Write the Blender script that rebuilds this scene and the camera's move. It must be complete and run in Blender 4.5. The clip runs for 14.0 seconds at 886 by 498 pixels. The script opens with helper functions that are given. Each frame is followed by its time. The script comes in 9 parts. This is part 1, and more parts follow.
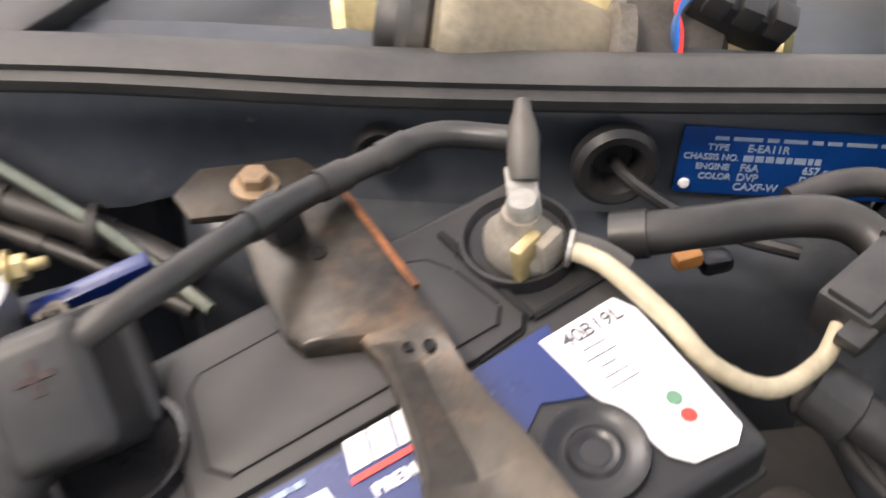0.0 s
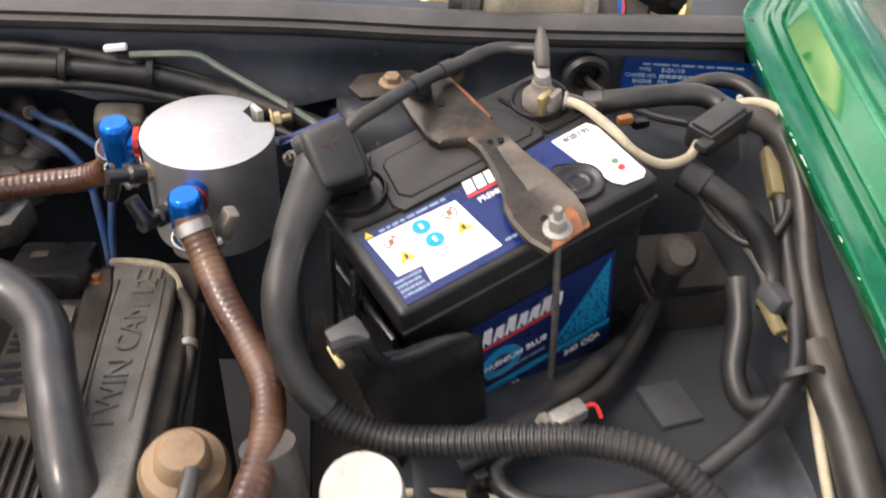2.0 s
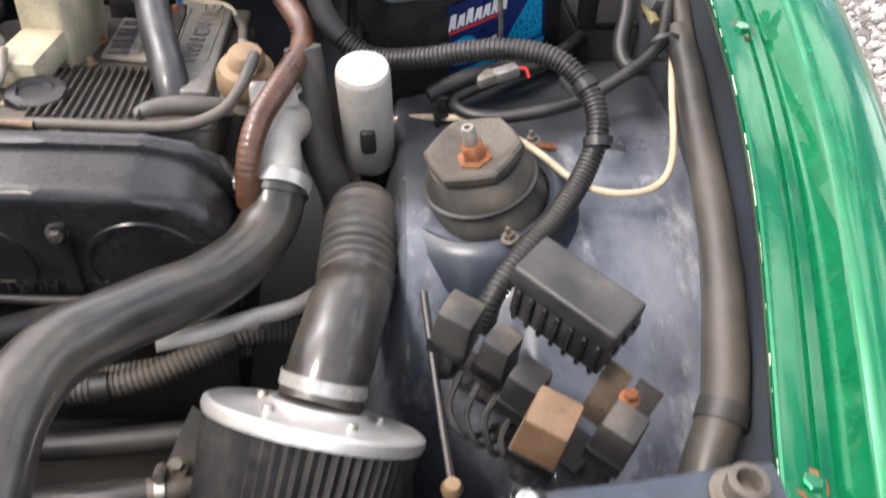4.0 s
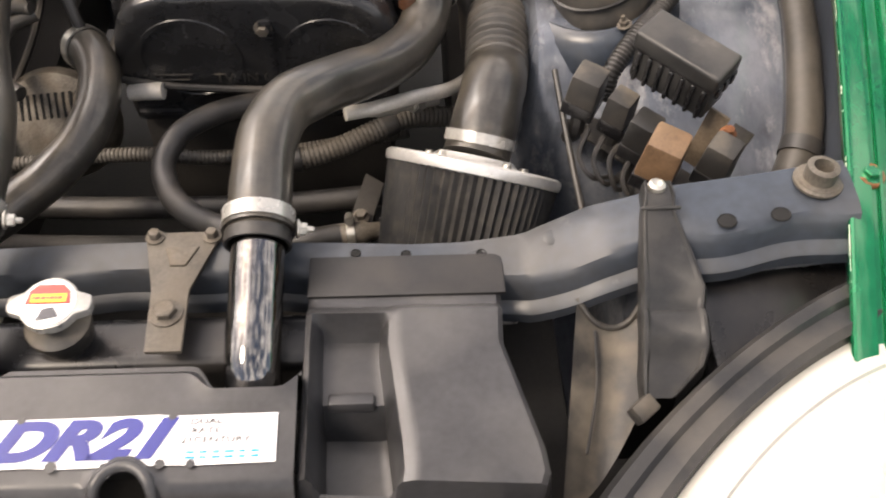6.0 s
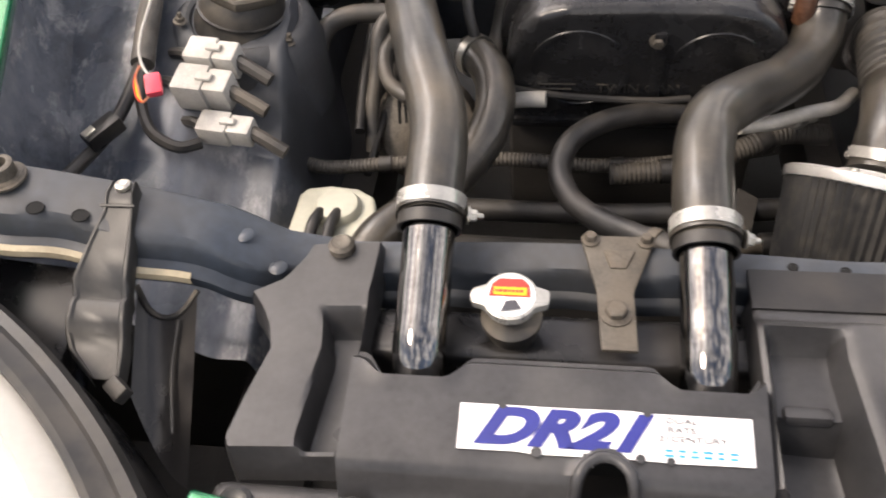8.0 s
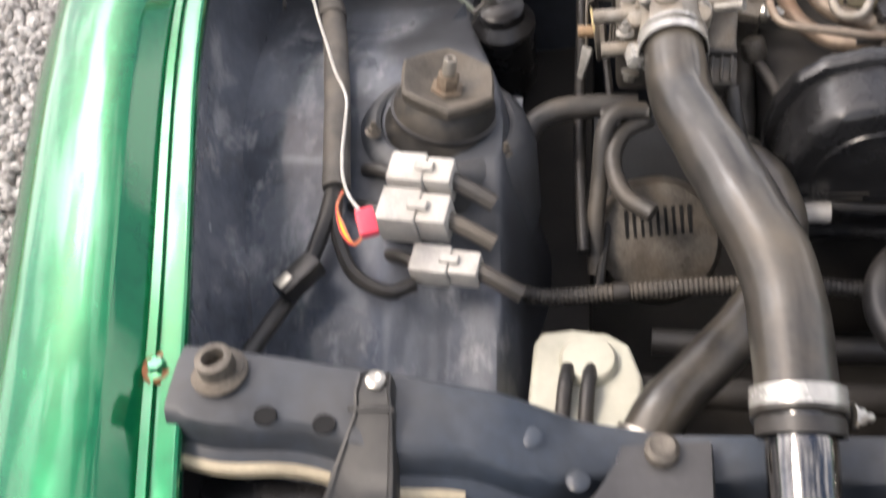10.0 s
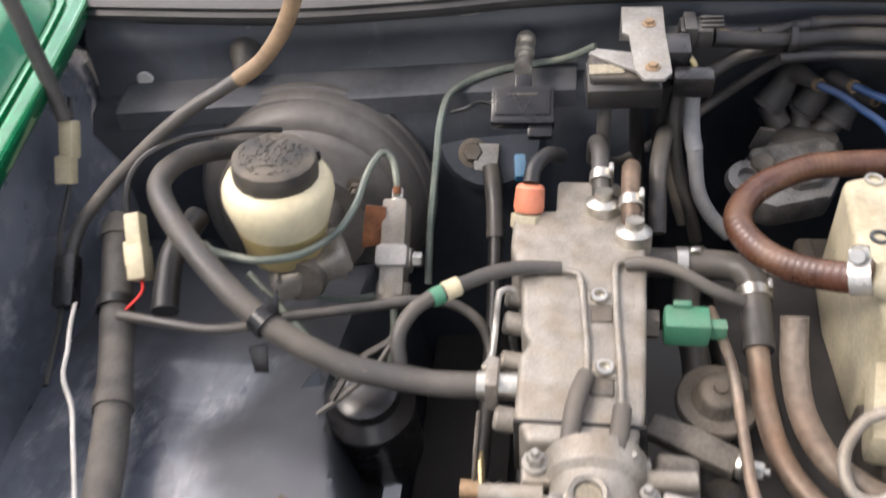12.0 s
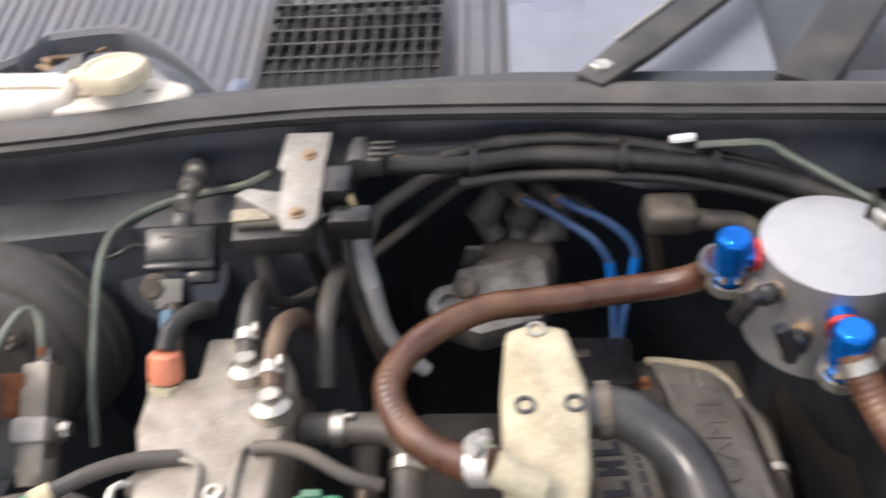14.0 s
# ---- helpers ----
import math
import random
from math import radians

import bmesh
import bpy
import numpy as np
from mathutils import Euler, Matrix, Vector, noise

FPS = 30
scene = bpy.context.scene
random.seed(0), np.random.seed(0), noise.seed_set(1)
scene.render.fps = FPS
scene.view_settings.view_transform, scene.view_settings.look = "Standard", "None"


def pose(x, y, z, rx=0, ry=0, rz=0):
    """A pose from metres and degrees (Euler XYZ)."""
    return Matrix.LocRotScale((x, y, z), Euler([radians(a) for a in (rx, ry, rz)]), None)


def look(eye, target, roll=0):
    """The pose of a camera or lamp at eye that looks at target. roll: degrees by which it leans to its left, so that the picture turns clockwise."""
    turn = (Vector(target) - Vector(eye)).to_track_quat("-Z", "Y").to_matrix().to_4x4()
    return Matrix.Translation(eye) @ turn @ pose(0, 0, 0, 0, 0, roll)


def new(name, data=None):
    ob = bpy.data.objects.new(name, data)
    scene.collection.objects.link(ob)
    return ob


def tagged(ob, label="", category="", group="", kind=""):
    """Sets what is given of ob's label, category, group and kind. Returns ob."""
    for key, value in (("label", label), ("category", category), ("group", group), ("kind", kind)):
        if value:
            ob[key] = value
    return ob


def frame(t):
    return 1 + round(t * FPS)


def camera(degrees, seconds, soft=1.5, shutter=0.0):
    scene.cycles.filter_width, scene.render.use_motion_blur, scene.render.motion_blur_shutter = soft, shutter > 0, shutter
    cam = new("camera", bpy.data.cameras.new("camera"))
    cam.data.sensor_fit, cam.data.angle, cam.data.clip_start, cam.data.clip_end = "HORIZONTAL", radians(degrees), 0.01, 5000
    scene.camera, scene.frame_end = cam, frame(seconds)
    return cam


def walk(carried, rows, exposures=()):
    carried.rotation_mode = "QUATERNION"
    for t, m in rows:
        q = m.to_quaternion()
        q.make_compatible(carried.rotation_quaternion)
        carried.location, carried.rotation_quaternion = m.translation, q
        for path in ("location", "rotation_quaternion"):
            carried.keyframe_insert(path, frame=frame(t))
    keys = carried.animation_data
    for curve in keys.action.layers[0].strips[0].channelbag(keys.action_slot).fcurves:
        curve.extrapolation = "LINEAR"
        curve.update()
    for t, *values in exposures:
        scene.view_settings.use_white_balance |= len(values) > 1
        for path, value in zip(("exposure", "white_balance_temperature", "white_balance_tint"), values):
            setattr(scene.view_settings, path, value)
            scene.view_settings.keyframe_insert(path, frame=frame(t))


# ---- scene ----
cam = camera(51.8, 14.0, 1.8, 0.5)
PATH = [
    (0, (0.381, 0.087, 0.998), (0.537, 1.557, -0.349), 2.5),
    (0.5, (0.331, 0.0, 1.056), (0.489, 1.458, -0.304), 2.9),
    (1, (0.303, -0.075, 1.091), (0.485, 1.407, -0.239), 3.1),
    (1.5, (0.277, -0.154, 1.125), (0.475, 1.344, -0.185), 2.6),
    (2, (0.289, -0.219, 1.129), (0.514, 1.263, -0.194), 4.0),
    (2.3, (0.298, -0.273, 1.143), (0.51, 1.219, -0.171), 4.7),
    (2.5, (0.308, -0.32, 1.143), (0.49, 1.174, -0.175), 3.8),
    (3, (0.312, -0.441, 1.148), (0.494, 1.058, -0.163), 3.0),
    (3.5, (0.298, -0.536, 1.124), (0.491, 0.956, -0.194), 2.5),
    (4, (0.286, -0.61, 1.111), (0.491, 0.86, -0.23), 5.5),
    (4.2, (0.273, -0.642, 1.109), (0.484, 0.819, -0.241), 5.5),
    (6.3, (0.172, -0.829, 1.165), (0.245, 0.472, -0.353), 1.0),
    (6.5, (0.151, -0.835, 1.17), (0.232, 0.461, -0.352), 1.3),
    (7, (0.077, -0.843, 1.173), (0.046, 0.518, -0.292), 0.5),
    (7.5, (0.023, -0.847, 1.175), (-0.158, 0.486, -0.305), -3.3),
    (7.7, (0.005, -0.848, 1.174), (-0.239, 0.483, -0.299), -5.3),
    (9.8, (-0.229, -0.675, 1.125), (-0.532, 0.647, -0.344), -8.5),
    (10, (-0.246, -0.661, 1.131), (-0.587, 0.702, -0.292), -10.0),
    (10.5, (-0.255, -0.585, 1.156), (-0.498, 0.854, -0.212), -8.0),
    (11, (-0.238, -0.48, 1.155), (-0.469, 0.997, -0.174), -6.4),
    (11.5, (-0.214, -0.341, 1.148), (-0.486, 1.114, -0.197), -6.2),
    (12, (-0.206, -0.236, 1.138), (-0.482, 1.21, -0.215), -5.6),
    (12.5, (-0.192, -0.169, 1.14), (-0.465, 1.285, -0.206), -6.0),
    (13, (-0.188, -0.139, 1.137), (-0.468, 1.323, -0.199), -6.2),
    (13.5, (-0.115, -0.123, 1.144), (-0.38, 1.343, -0.189), -5.0),
    (14, (-0.014, -0.099, 1.157), (-0.145, 1.369, -0.195), -4.8),
]
walk(cam, [(t, look(eye, target, roll)) for t, eye, target, roll in PATH], [(0.0, 1.2, 6900, 16), (0.5, 0.8, 6900, 16), (1.0, 0.65, 6900, 16), (1.5, 0.75, 6900, 16), (2.7, 1.22, 6600, 16), (4.2, 1.36, 6500, 16), (6.3, 1.08, 7350, 16), (7.7, 0.97, 7150, 16), (9.8, 1.05, 6800, 16), (11.0, 0.95, 6550, 16), (12.0, 1.05, 6500, 16), (14.0, 0.97, 6550, 16)])

# ---- world and light ----
world = bpy.data.worlds.new("overcast_sky")
scene.world = world
world.use_nodes = True
wn, wl = world.node_tree.nodes, world.node_tree.links
sky = wn.new("ShaderNodeTexSky")
sky.sky_type, sky.sun_disc = "NISHITA", False
sky.sun_elevation, sky.sun_rotation = radians(52), radians(-60)
sky.air_density, sky.dust_density = 1.0, 4.0
cloud, bw_, cmul, cmix, cramp, ccoord = wn.new("ShaderNodeTexNoise"), wn.new("ShaderNodeRGBToBW"), wn.new("ShaderNodeMath"), wn.new("ShaderNodeMix"), wn.new("ShaderNodeMapRange"), wn.new("ShaderNodeTexCoord")
cloud.inputs["Scale"].default_value, cloud.inputs["Detail"].default_value = 4.0, 6
wl.new(ccoord.outputs["Generated"], cloud.inputs["Vector"])
cramp.inputs["From Min"].default_value, cramp.inputs["From Max"].default_value = 0.46, 0.57
wl.new(cloud.outputs[0], cramp.inputs["Value"])
wl.new(sky.outputs[0], bw_.inputs[0])
cmul.operation = "MULTIPLY"
wl.new(bw_.outputs[0], cmul.inputs[0])
cmul.inputs[1].default_value = 2.3
cmix.data_type = "RGBA"
wl.new(cramp.outputs[0], cmix.inputs[0])
wl.new(sky.outputs[0], cmix.inputs[6])
cmax = wn.new("ShaderNodeMath")
cmax.operation = "MAXIMUM"
wl.new(cmul.outputs[0], cmax.inputs[0])
cmax.inputs[1].default_value = 12.0
wl.new(cmax.outputs[0], cmix.inputs[7])
wl.new(cmix.outputs[2], wn["Background"].inputs[0])
wn["Background"].inputs[1].default_value = 0.102
sun = new("sun", bpy.data.lights.new("sun", "SUN"))
sun.data.energy, sun.data.angle, sun.data.color = 1.5, radians(16), (1.0, 0.92, 0.8)
sun.matrix_world = look((-2.2, -1.2, 3.2), (0, 0, 0))

# ---- materials ----


def mat(name, col, rough=0.5, metal=0.0, var=0.25, scale=30, bump=0.1, dust=0.0, dustcol=(0.30, 0.25, 0.18), coat=0.0, fine=8.0, trans=0.0):
    """A procedural surface: two scales of noise in the colour, dust lying on it, fine relief."""
    m = bpy.data.materials.new(name)
    m.use_nodes = True
    n, l = m.node_tree.nodes, m.node_tree.links
    b = n["Principled BSDF"]
    tc = n.new("ShaderNodeTexCoord")
    n1, n2 = n.new("ShaderNodeTexNoise"), n.new("ShaderNodeTexNoise")
    n1.inputs["Scale"].default_value, n1.inputs["Detail"].default_value = scale, 5
    n2.inputs["Scale"].default_value, n2.inputs["Detail"].default_value = scale * fine, 3
    for q in (n1, n2):
        l.new(tc.outputs["Object"], q.inputs["Vector"])
    mix = n.new("ShaderNodeMath")
    mix.operation = "MULTIPLY_ADD"
    l.new(n2.outputs[0], mix.inputs[0])
    mix.inputs[1].default_value = 0.45
    l.new(n1.outputs[0], mix.inputs[2])
    ramp = n.new("ShaderNodeValToRGB")
    ramp.color_ramp.elements[0].position, ramp.color_ramp.elements[1].position = 0.5, 0.95
    ramp.color_ramp.elements[0].color = (*[c * (1 - var) for c in col], 1)
    ramp.color_ramp.elements[1].color = (*[min(1, c * (1 + var)) for c in col], 1)
    l.new(mix.outputs[0], ramp.inputs[0])
    out = ramp.outputs[0]
    rr = n.new("ShaderNodeMapRange")
    rr.inputs["To Min"].default_value, rr.inputs["To Max"].default_value = max(0.02, rough - 0.12), min(1, rough + 0.12)
    l.new(n1.outputs[0], rr.inputs["Value"])
    rout = rr.outputs[0]
    if dust:
        d = n.new("ShaderNodeTexNoise")
        d.inputs["Scale"].default_value, d.inputs["Detail"].default_value = scale * 0.6, 8
        l.new(tc.outputs["Object"], d.inputs["Vector"])
        g = n.new("ShaderNodeNewGeometry")
        sep = n.new("ShaderNodeSeparateXYZ")
        l.new(g.outputs["Normal"], sep.inputs[0])
        up = n.new("ShaderNodeMapRange")
        up.inputs["From Min"].default_value, up.inputs["From Max"].default_value = -0.2, 0.9
        up.inputs["To Min"].default_value, up.inputs["To Max"].default_value = 0.25, 1.0
        l.new(sep.outputs[2], up.inputs["Value"])
        dr = n.new("ShaderNodeMapRange")
        dr.inputs["From Min"].default_value, dr.inputs["From Max"].default_value = 0.43, 0.72
        dr.inputs["To Min"].default_value, dr.inputs["To Max"].default_value = 0.05 * dust, dust
        l.new(d.outputs[0], dr.inputs["Value"])
        mul = n.new("ShaderNodeMath")
        mul.operation = "MULTIPLY"
        l.new(dr.outputs[0], mul.inputs[0])
        l.new(up.outputs[0], mul.inputs[1])
        mc = n.new("ShaderNodeMix")
        mc.data_type = "RGBA"
        l.new(mul.outputs[0], mc.inputs[0])
        l.new(out, mc.inputs[6])
        mc.inputs[7].default_value = (*dustcol, 1)
        out = mc.outputs[2]
        ra = n.new("ShaderNodeMath")
        ra.operation, ra.use_clamp = "MULTIPLY_ADD", True
        l.new(mul.outputs[0], ra.inputs[0])
        ra.inputs[1].default_value = 0.5
        l.new(rout, ra.inputs[2])
        rout = ra.outputs[0]
    l.new(out, b.inputs["Base Color"])
    l.new(rout, b.inputs["Roughness"])
    b.inputs["Metallic"].default_value = metal
    b.inputs["Coat Weight"].default_value = coat
    b.inputs["Coat Roughness"].default_value = 0.03
    b.inputs["Transmission Weight"].default_value = trans
    if bump:
        bp = n.new("ShaderNodeBump")
        bp.inputs["Strength"].default_value, bp.inputs["Distance"].default_value = bump, 0.001
        l.new(mix.outputs[0], bp.inputs["Height"])
        l.new(bp.outputs[0], b.inputs["Normal"])
    return m


RUBBER = mat("black_rubber", (0.015, 0.015, 0.0155), 0.4, dust=0.32, dustcol=(0.14, 0.122, 0.1), scale=35, bump=0.2)
HOSE = mat("grey_black_hose_rubber", (0.052, 0.049, 0.045), 0.42, dust=0.6, dustcol=(0.17, 0.143, 0.11), scale=28, bump=0.2)
TAPE = mat("dusty_cloth_tape", (0.08, 0.074, 0.067), 0.65, var=0.35, dust=0.6, dustcol=(0.2, 0.175, 0.145), scale=60, bump=0.4)
CANMETAL = mat("brushed_can_metal", (0.5, 0.5, 0.5), 0.42, metal=0.85, var=0.08, scale=20, bump=0.04)
PLATEMETAL = mat("bright_filter_plate", (0.7, 0.69, 0.66), 0.3, metal=0.55, var=0.12, scale=30, bump=0.05, dust=0.2, dustcol=(0.4, 0.37, 0.32))
SILICONE = mat("black_silicone", (0.03, 0.028, 0.025), 0.32, var=0.4, scale=25, bump=0.14, dust=0.42, dustcol=(0.17, 0.138, 0.095), coat=0.35)
CAMHOSE = mat("smooth_grey_black_rubber", (0.03, 0.03, 0.031), 0.33, var=0.35, scale=22, bump=0.12, dust=0.25, dustcol=(0.12, 0.11, 0.1), coat=0.2)
PLASTIC = mat("black_plastic", (0.010, 0.010, 0.011), 0.27, scale=30, bump=0.12, dust=0.18, dustcol=(0.13, 0.115, 0.1))
LIDPLASTIC = mat("battery_lid_plastic", (0.011, 0.011, 0.012), 0.46, scale=30, bump=0.12, dust=0.22, dustcol=(0.11, 0.095, 0.08))
DUSTPLASTIC = mat("dusty_black_plastic", (0.025, 0.024, 0.023), 0.5, scale=45, bump=0.25, dust=0.75, dustcol=(0.2, 0.17, 0.13))
SHROUD = mat("shroud_plastic", (0.033, 0.033, 0.035), 0.3, scale=20, bump=0.1, var=0.32, dust=0.34, dustcol=(0.13, 0.125, 0.12))
SLATE = mat("slate_blue_paint", (0.03, 0.039, 0.053), 0.3, var=0.4, scale=12, bump=0.1, dust=0.5, dustcol=(0.12, 0.112, 0.10))
WINGPAINT = mat("scuffed_slate_wing_paint", (0.06, 0.072, 0.094), 0.26, var=0.35, scale=9, bump=0.1, dust=0.36, dustcol=(0.18, 0.178, 0.18), coat=0.45)
SERVO = mat("dull_brown_black_steel", (0.105, 0.098, 0.09), 0.4, var=0.25, scale=16, bump=0.08, dust=0.5, dustcol=(0.19, 0.17, 0.15))
FUSEPL = mat("scratched_black_box", (0.018, 0.018, 0.018), 0.38, var=0.3, scale=40, bump=0.15, dust=0.4, dustcol=(0.13, 0.12, 0.105))
CAMCAST = mat("weathered_cam_casting", (0.17, 0.165, 0.15), 0.5, metal=0.45, var=0.3, scale=45, bump=0.4, dust=0.5, dustcol=(0.14, 0.12, 0.1))
LEDGE = mat("dusty_ledge_paint", (0.05, 0.054, 0.061), 0.45, var=0.3, scale=18, bump=0.1, dust=0.5, dustcol=(0.13, 0.122, 0.112))
YTANK = mat("yellowed_tank_plastic", (0.66, 0.59, 0.39), 0.4, var=0.12, scale=25, bump=0.03, dust=0.25, dustcol=(0.45, 0.34, 0.18))
PALESEAL = mat("weathered_pale_seal", (0.3, 0.265, 0.19), 0.6, var=0.4, scale=60, bump=0.4, dust=0.4, dustcol=(0.14, 0.11, 0.07))
RIVETBLUE = mat("blue_grey_rivet", (0.10, 0.13, 0.20), 0.4, var=0.1, scale=40, bump=0.0, dust=0.2)
YCON = mat("olive_yellow_plug", (0.2, 0.17, 0.075), 0.5, var=0.25, scale=40, bump=0.05, dust=0.4)
PALECHIP = mat("chipped_primer", (0.55, 0.54, 0.45), 0.6, var=0.3, scale=80, bump=0.2)
FLUID = mat("amber_fluid_plastic", (0.42, 0.33, 0.14), 0.4, var=0.15, scale=25, bump=0.03, dust=0.25, dustcol=(0.36, 0.29, 0.16))
DRAINPIPE = mat("grimy_black_pipe", (0.03, 0.028, 0.025), 0.36, var=0.5, scale=20, bump=0.2, dust=0.5, dustcol=(0.13, 0.11, 0.085))
TIMING = mat("dusty_timing_cover_plastic", (0.016, 0.0165, 0.018), 0.24, var=0.35, scale=25, bump=0.15, dust=0.16, dustcol=(0.09, 0.085, 0.078))
FOIL = mat("crinkled_grey_casting", (0.2, 0.195, 0.185), 0.4, metal=0.5, var=0.5, scale=60, bump=0.8, dust=0.4, dustcol=(0.15, 0.135, 0.115))
BOTTLE = mat("aged_bottle_plastic", (0.46, 0.455, 0.375), 0.42, var=0.1, scale=15, bump=0.03, dust=0.2)
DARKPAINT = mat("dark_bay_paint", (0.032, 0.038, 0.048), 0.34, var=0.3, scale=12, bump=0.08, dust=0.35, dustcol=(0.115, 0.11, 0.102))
GREEN = mat("metallic_green_paint", (0.0, 0.165, 0.062), 0.22, metal=0.5, var=0.1, scale=60, bump=0.0, coat=1.0, fine=30)
GREEN.node_tree.nodes["Principled BSDF"].inputs["Coat IOR"].default_value = 1.55
GREEN.node_tree.nodes["Principled BSDF"].inputs["Specular IOR Level"].default_value = 0.15
ALUMATT = mat("matt_aluminium", (0.46, 0.44, 0.4), 0.52, metal=0.4, var=0.18, scale=50, bump=0.25, dust=0.3, dustcol=(0.33, 0.28, 0.2))
CAMDIRT = mat("oily_dirty_cover", (0.062, 0.055, 0.047), 0.48, metal=0.2, var=0.4, scale=40, bump=0.3, dust=0.5, dustcol=(0.11, 0.088, 0.064))
CAST = mat("cast_aluminium", (0.285, 0.262, 0.225), 0.48, metal=0.45, var=0.28, scale=60, bump=0.5, dust=0.6, dustcol=(0.215, 0.165, 0.11))
ZINC = mat("dull_zinc_bracket", (0.3, 0.29, 0.265), 0.5, metal=0.5, var=0.3, scale=40, bump=0.15, dust=0.4, dustcol=(0.22, 0.18, 0.13))
# Near-black that paints the shade inside holes, slots and grooves.
GAPSHADE = mat("gap_shade_black", (0.004, 0.004, 0.004), 0.9, var=0.1, scale=40, bump=0.0)
CASTDARK = mat("grimy_cast_metal", (0.12, 0.107, 0.09), 0.55, metal=0.4, var=0.45, scale=50, bump=0.5, dust=0.55, dustcol=(0.135, 0.103, 0.07))
STEEL = mat("zinc_steel", (0.5, 0.48, 0.43), 0.35, metal=0.9, var=0.25, scale=80, bump=0.1)
CHROME = mat("bright_clamp_steel", (0.46, 0.45, 0.42), 0.26, metal=0.5, var=0.15, scale=40, bump=0.03)
DARKCHROME = mat("polished_pipe", (0.2, 0.195, 0.19), 0.13, metal=1.0, var=0.25, scale=25, bump=0.06)
RUST = mat("rusty_steel", (0.22, 0.085, 0.035), 0.75, metal=0.2, var=0.5, scale=90, bump=0.5)
MOUNTPLATE = mat("dusty_mount_plate", (0.085, 0.075, 0.062), 0.6, metal=0.15, var=0.4, scale=40, bump=0.4, dust=0.6, dustcol=(0.17, 0.145, 0.115))
RUSTCAP = mat("rusty_dusty_plate", (0.16, 0.125, 0.09), 0.65, metal=0.2, var=0.4, scale=40, bump=0.4, dust=0.6, dustcol=(0.24, 0.18, 0.12))
BRACKET = mat("dirty_bracket_steel", (0.034, 0.03, 0.025), 0.33, metal=0.4, var=0.5, scale=28, bump=0.25, dust=0.25, dustcol=(0.15, 0.1, 0.05))
GOLD = mat("gold_zinc_plate", (0.5, 0.4, 0.2), 0.35, metal=0.7, var=0.25, scale=30, bump=0.1, dust=0.35, dustcol=(0.22, 0.18, 0.12))
MOTOR = mat("dirty_gold_motor", (0.2, 0.175, 0.125), 0.5, metal=0.35, var=0.35, scale=30, bump=0.25, dust=0.5, dustcol=(0.2, 0.155, 0.1))
BROWN = mat("brown_hose", (0.058, 0.022, 0.013), 0.28, var=0.4, scale=40, bump=0.12, dust=0.5, dustcol=(0.24, 0.135, 0.07), coat=0.25)
BLUEANO = mat("blue_anodised", (0.0, 0.14, 0.56), 0.22, metal=0.75, var=0.1, scale=60, bump=0.0)
REDANO = mat("red_anodised", (0.6, 0.05, 0.03), 0.25, metal=0.7, var=0.1, scale=60, bump=0.0)
CREAM = mat("cream_plastic", (0.5, 0.44, 0.29), 0.45, var=0.2, scale=30, bump=0.1, dust=0.5, dustcol=(0.32, 0.24, 0.13))
CREAMCAST = mat("cream_painted_casting", (0.4, 0.365, 0.26), 0.4, var=0.25, scale=35, bump=0.25, dust=0.45, dustcol=(0.3, 0.21, 0.1))
WHITE = mat("white_label", (0.85, 0.85, 0.85), 0.3, var=0.03, scale=20, bump=0.0)
OFFWHITE = mat("off_white_plastic", (0.5, 0.485, 0.45), 0.45, var=0.18, scale=40, bump=0.05, dust=0.45, dustcol=(0.27, 0.235, 0.19))
TANK = mat("milky_tank_plastic", (0.6, 0.56, 0.49), 0.4, var=0.12, scale=12, bump=0.03, dust=0.3, dustcol=(0.42, 0.35, 0.25))
NAVY = mat("navy_label", (0.006, 0.02, 0.11), 0.3, var=0.1, scale=40, bump=0.0)
CYAN = mat("cyan_print", (0.0, 0.30, 0.55), 0.3, var=0.05, scale=40, bump=0.0)
YELLOW = mat("yellow_print", (0.75, 0.5, 0.02), 0.3, var=0.05, scale=40, bump=0.0)
REDP = mat("red_print", (0.65, 0.04, 0.03), 0.35, var=0.05, scale=40, bump=0.0)
TANKCAP = mat("grubby_cream_plastic", (0.56, 0.49, 0.35), 0.45, var=0.2, scale=45, bump=0.08, dust=0.4, dustcol=(0.3, 0.22, 0.13))
TANKGRIME = mat("grimy_tank_seam", (0.3, 0.25, 0.17), 0.6, var=0.35, scale=60, bump=0.1)
SEALRUBBER = mat("weathered_seal_rubber", (0.045, 0.0435, 0.042), 0.5, var=0.25, scale=30, bump=0.15, dust=0.45, dustcol=(0.125, 0.115, 0.105))
LEADGREY = mat("pale_grey_lead_sleeve", (0.25, 0.255, 0.26), 0.5, var=0.2, scale=35, bump=0.15, dust=0.45, dustcol=(0.2, 0.17, 0.14))
BOOT = mat("dusty_boot_rubber", (0.075, 0.07, 0.066), 0.55, var=0.3, scale=40, bump=0.2, dust=0.4, dustcol=(0.14, 0.12, 0.1))
STAINED = mat("heat_stained_steel_pipe", (0.19, 0.155, 0.12), 0.42, metal=0.35, var=0.45, scale=22, bump=0.2, dust=0.6, dustcol=(0.24, 0.12, 0.06))
WORNRED = mat("worn_red_print", (0.035, 0.02, 0.018), 0.6, var=0.5, scale=90, bump=0.0, dust=0.4, dustcol=(0.06, 0.05, 0.045))
BLUEP = mat("blue_print", (0.02, 0.026, 0.2), 0.35, var=0.1, scale=40, bump=0.0)
BLUEPLATE = mat("blue_plate", (0.0, 0.045, 0.22), 0.35, metal=0.2, var=0.15, scale=30, bump=0.0)
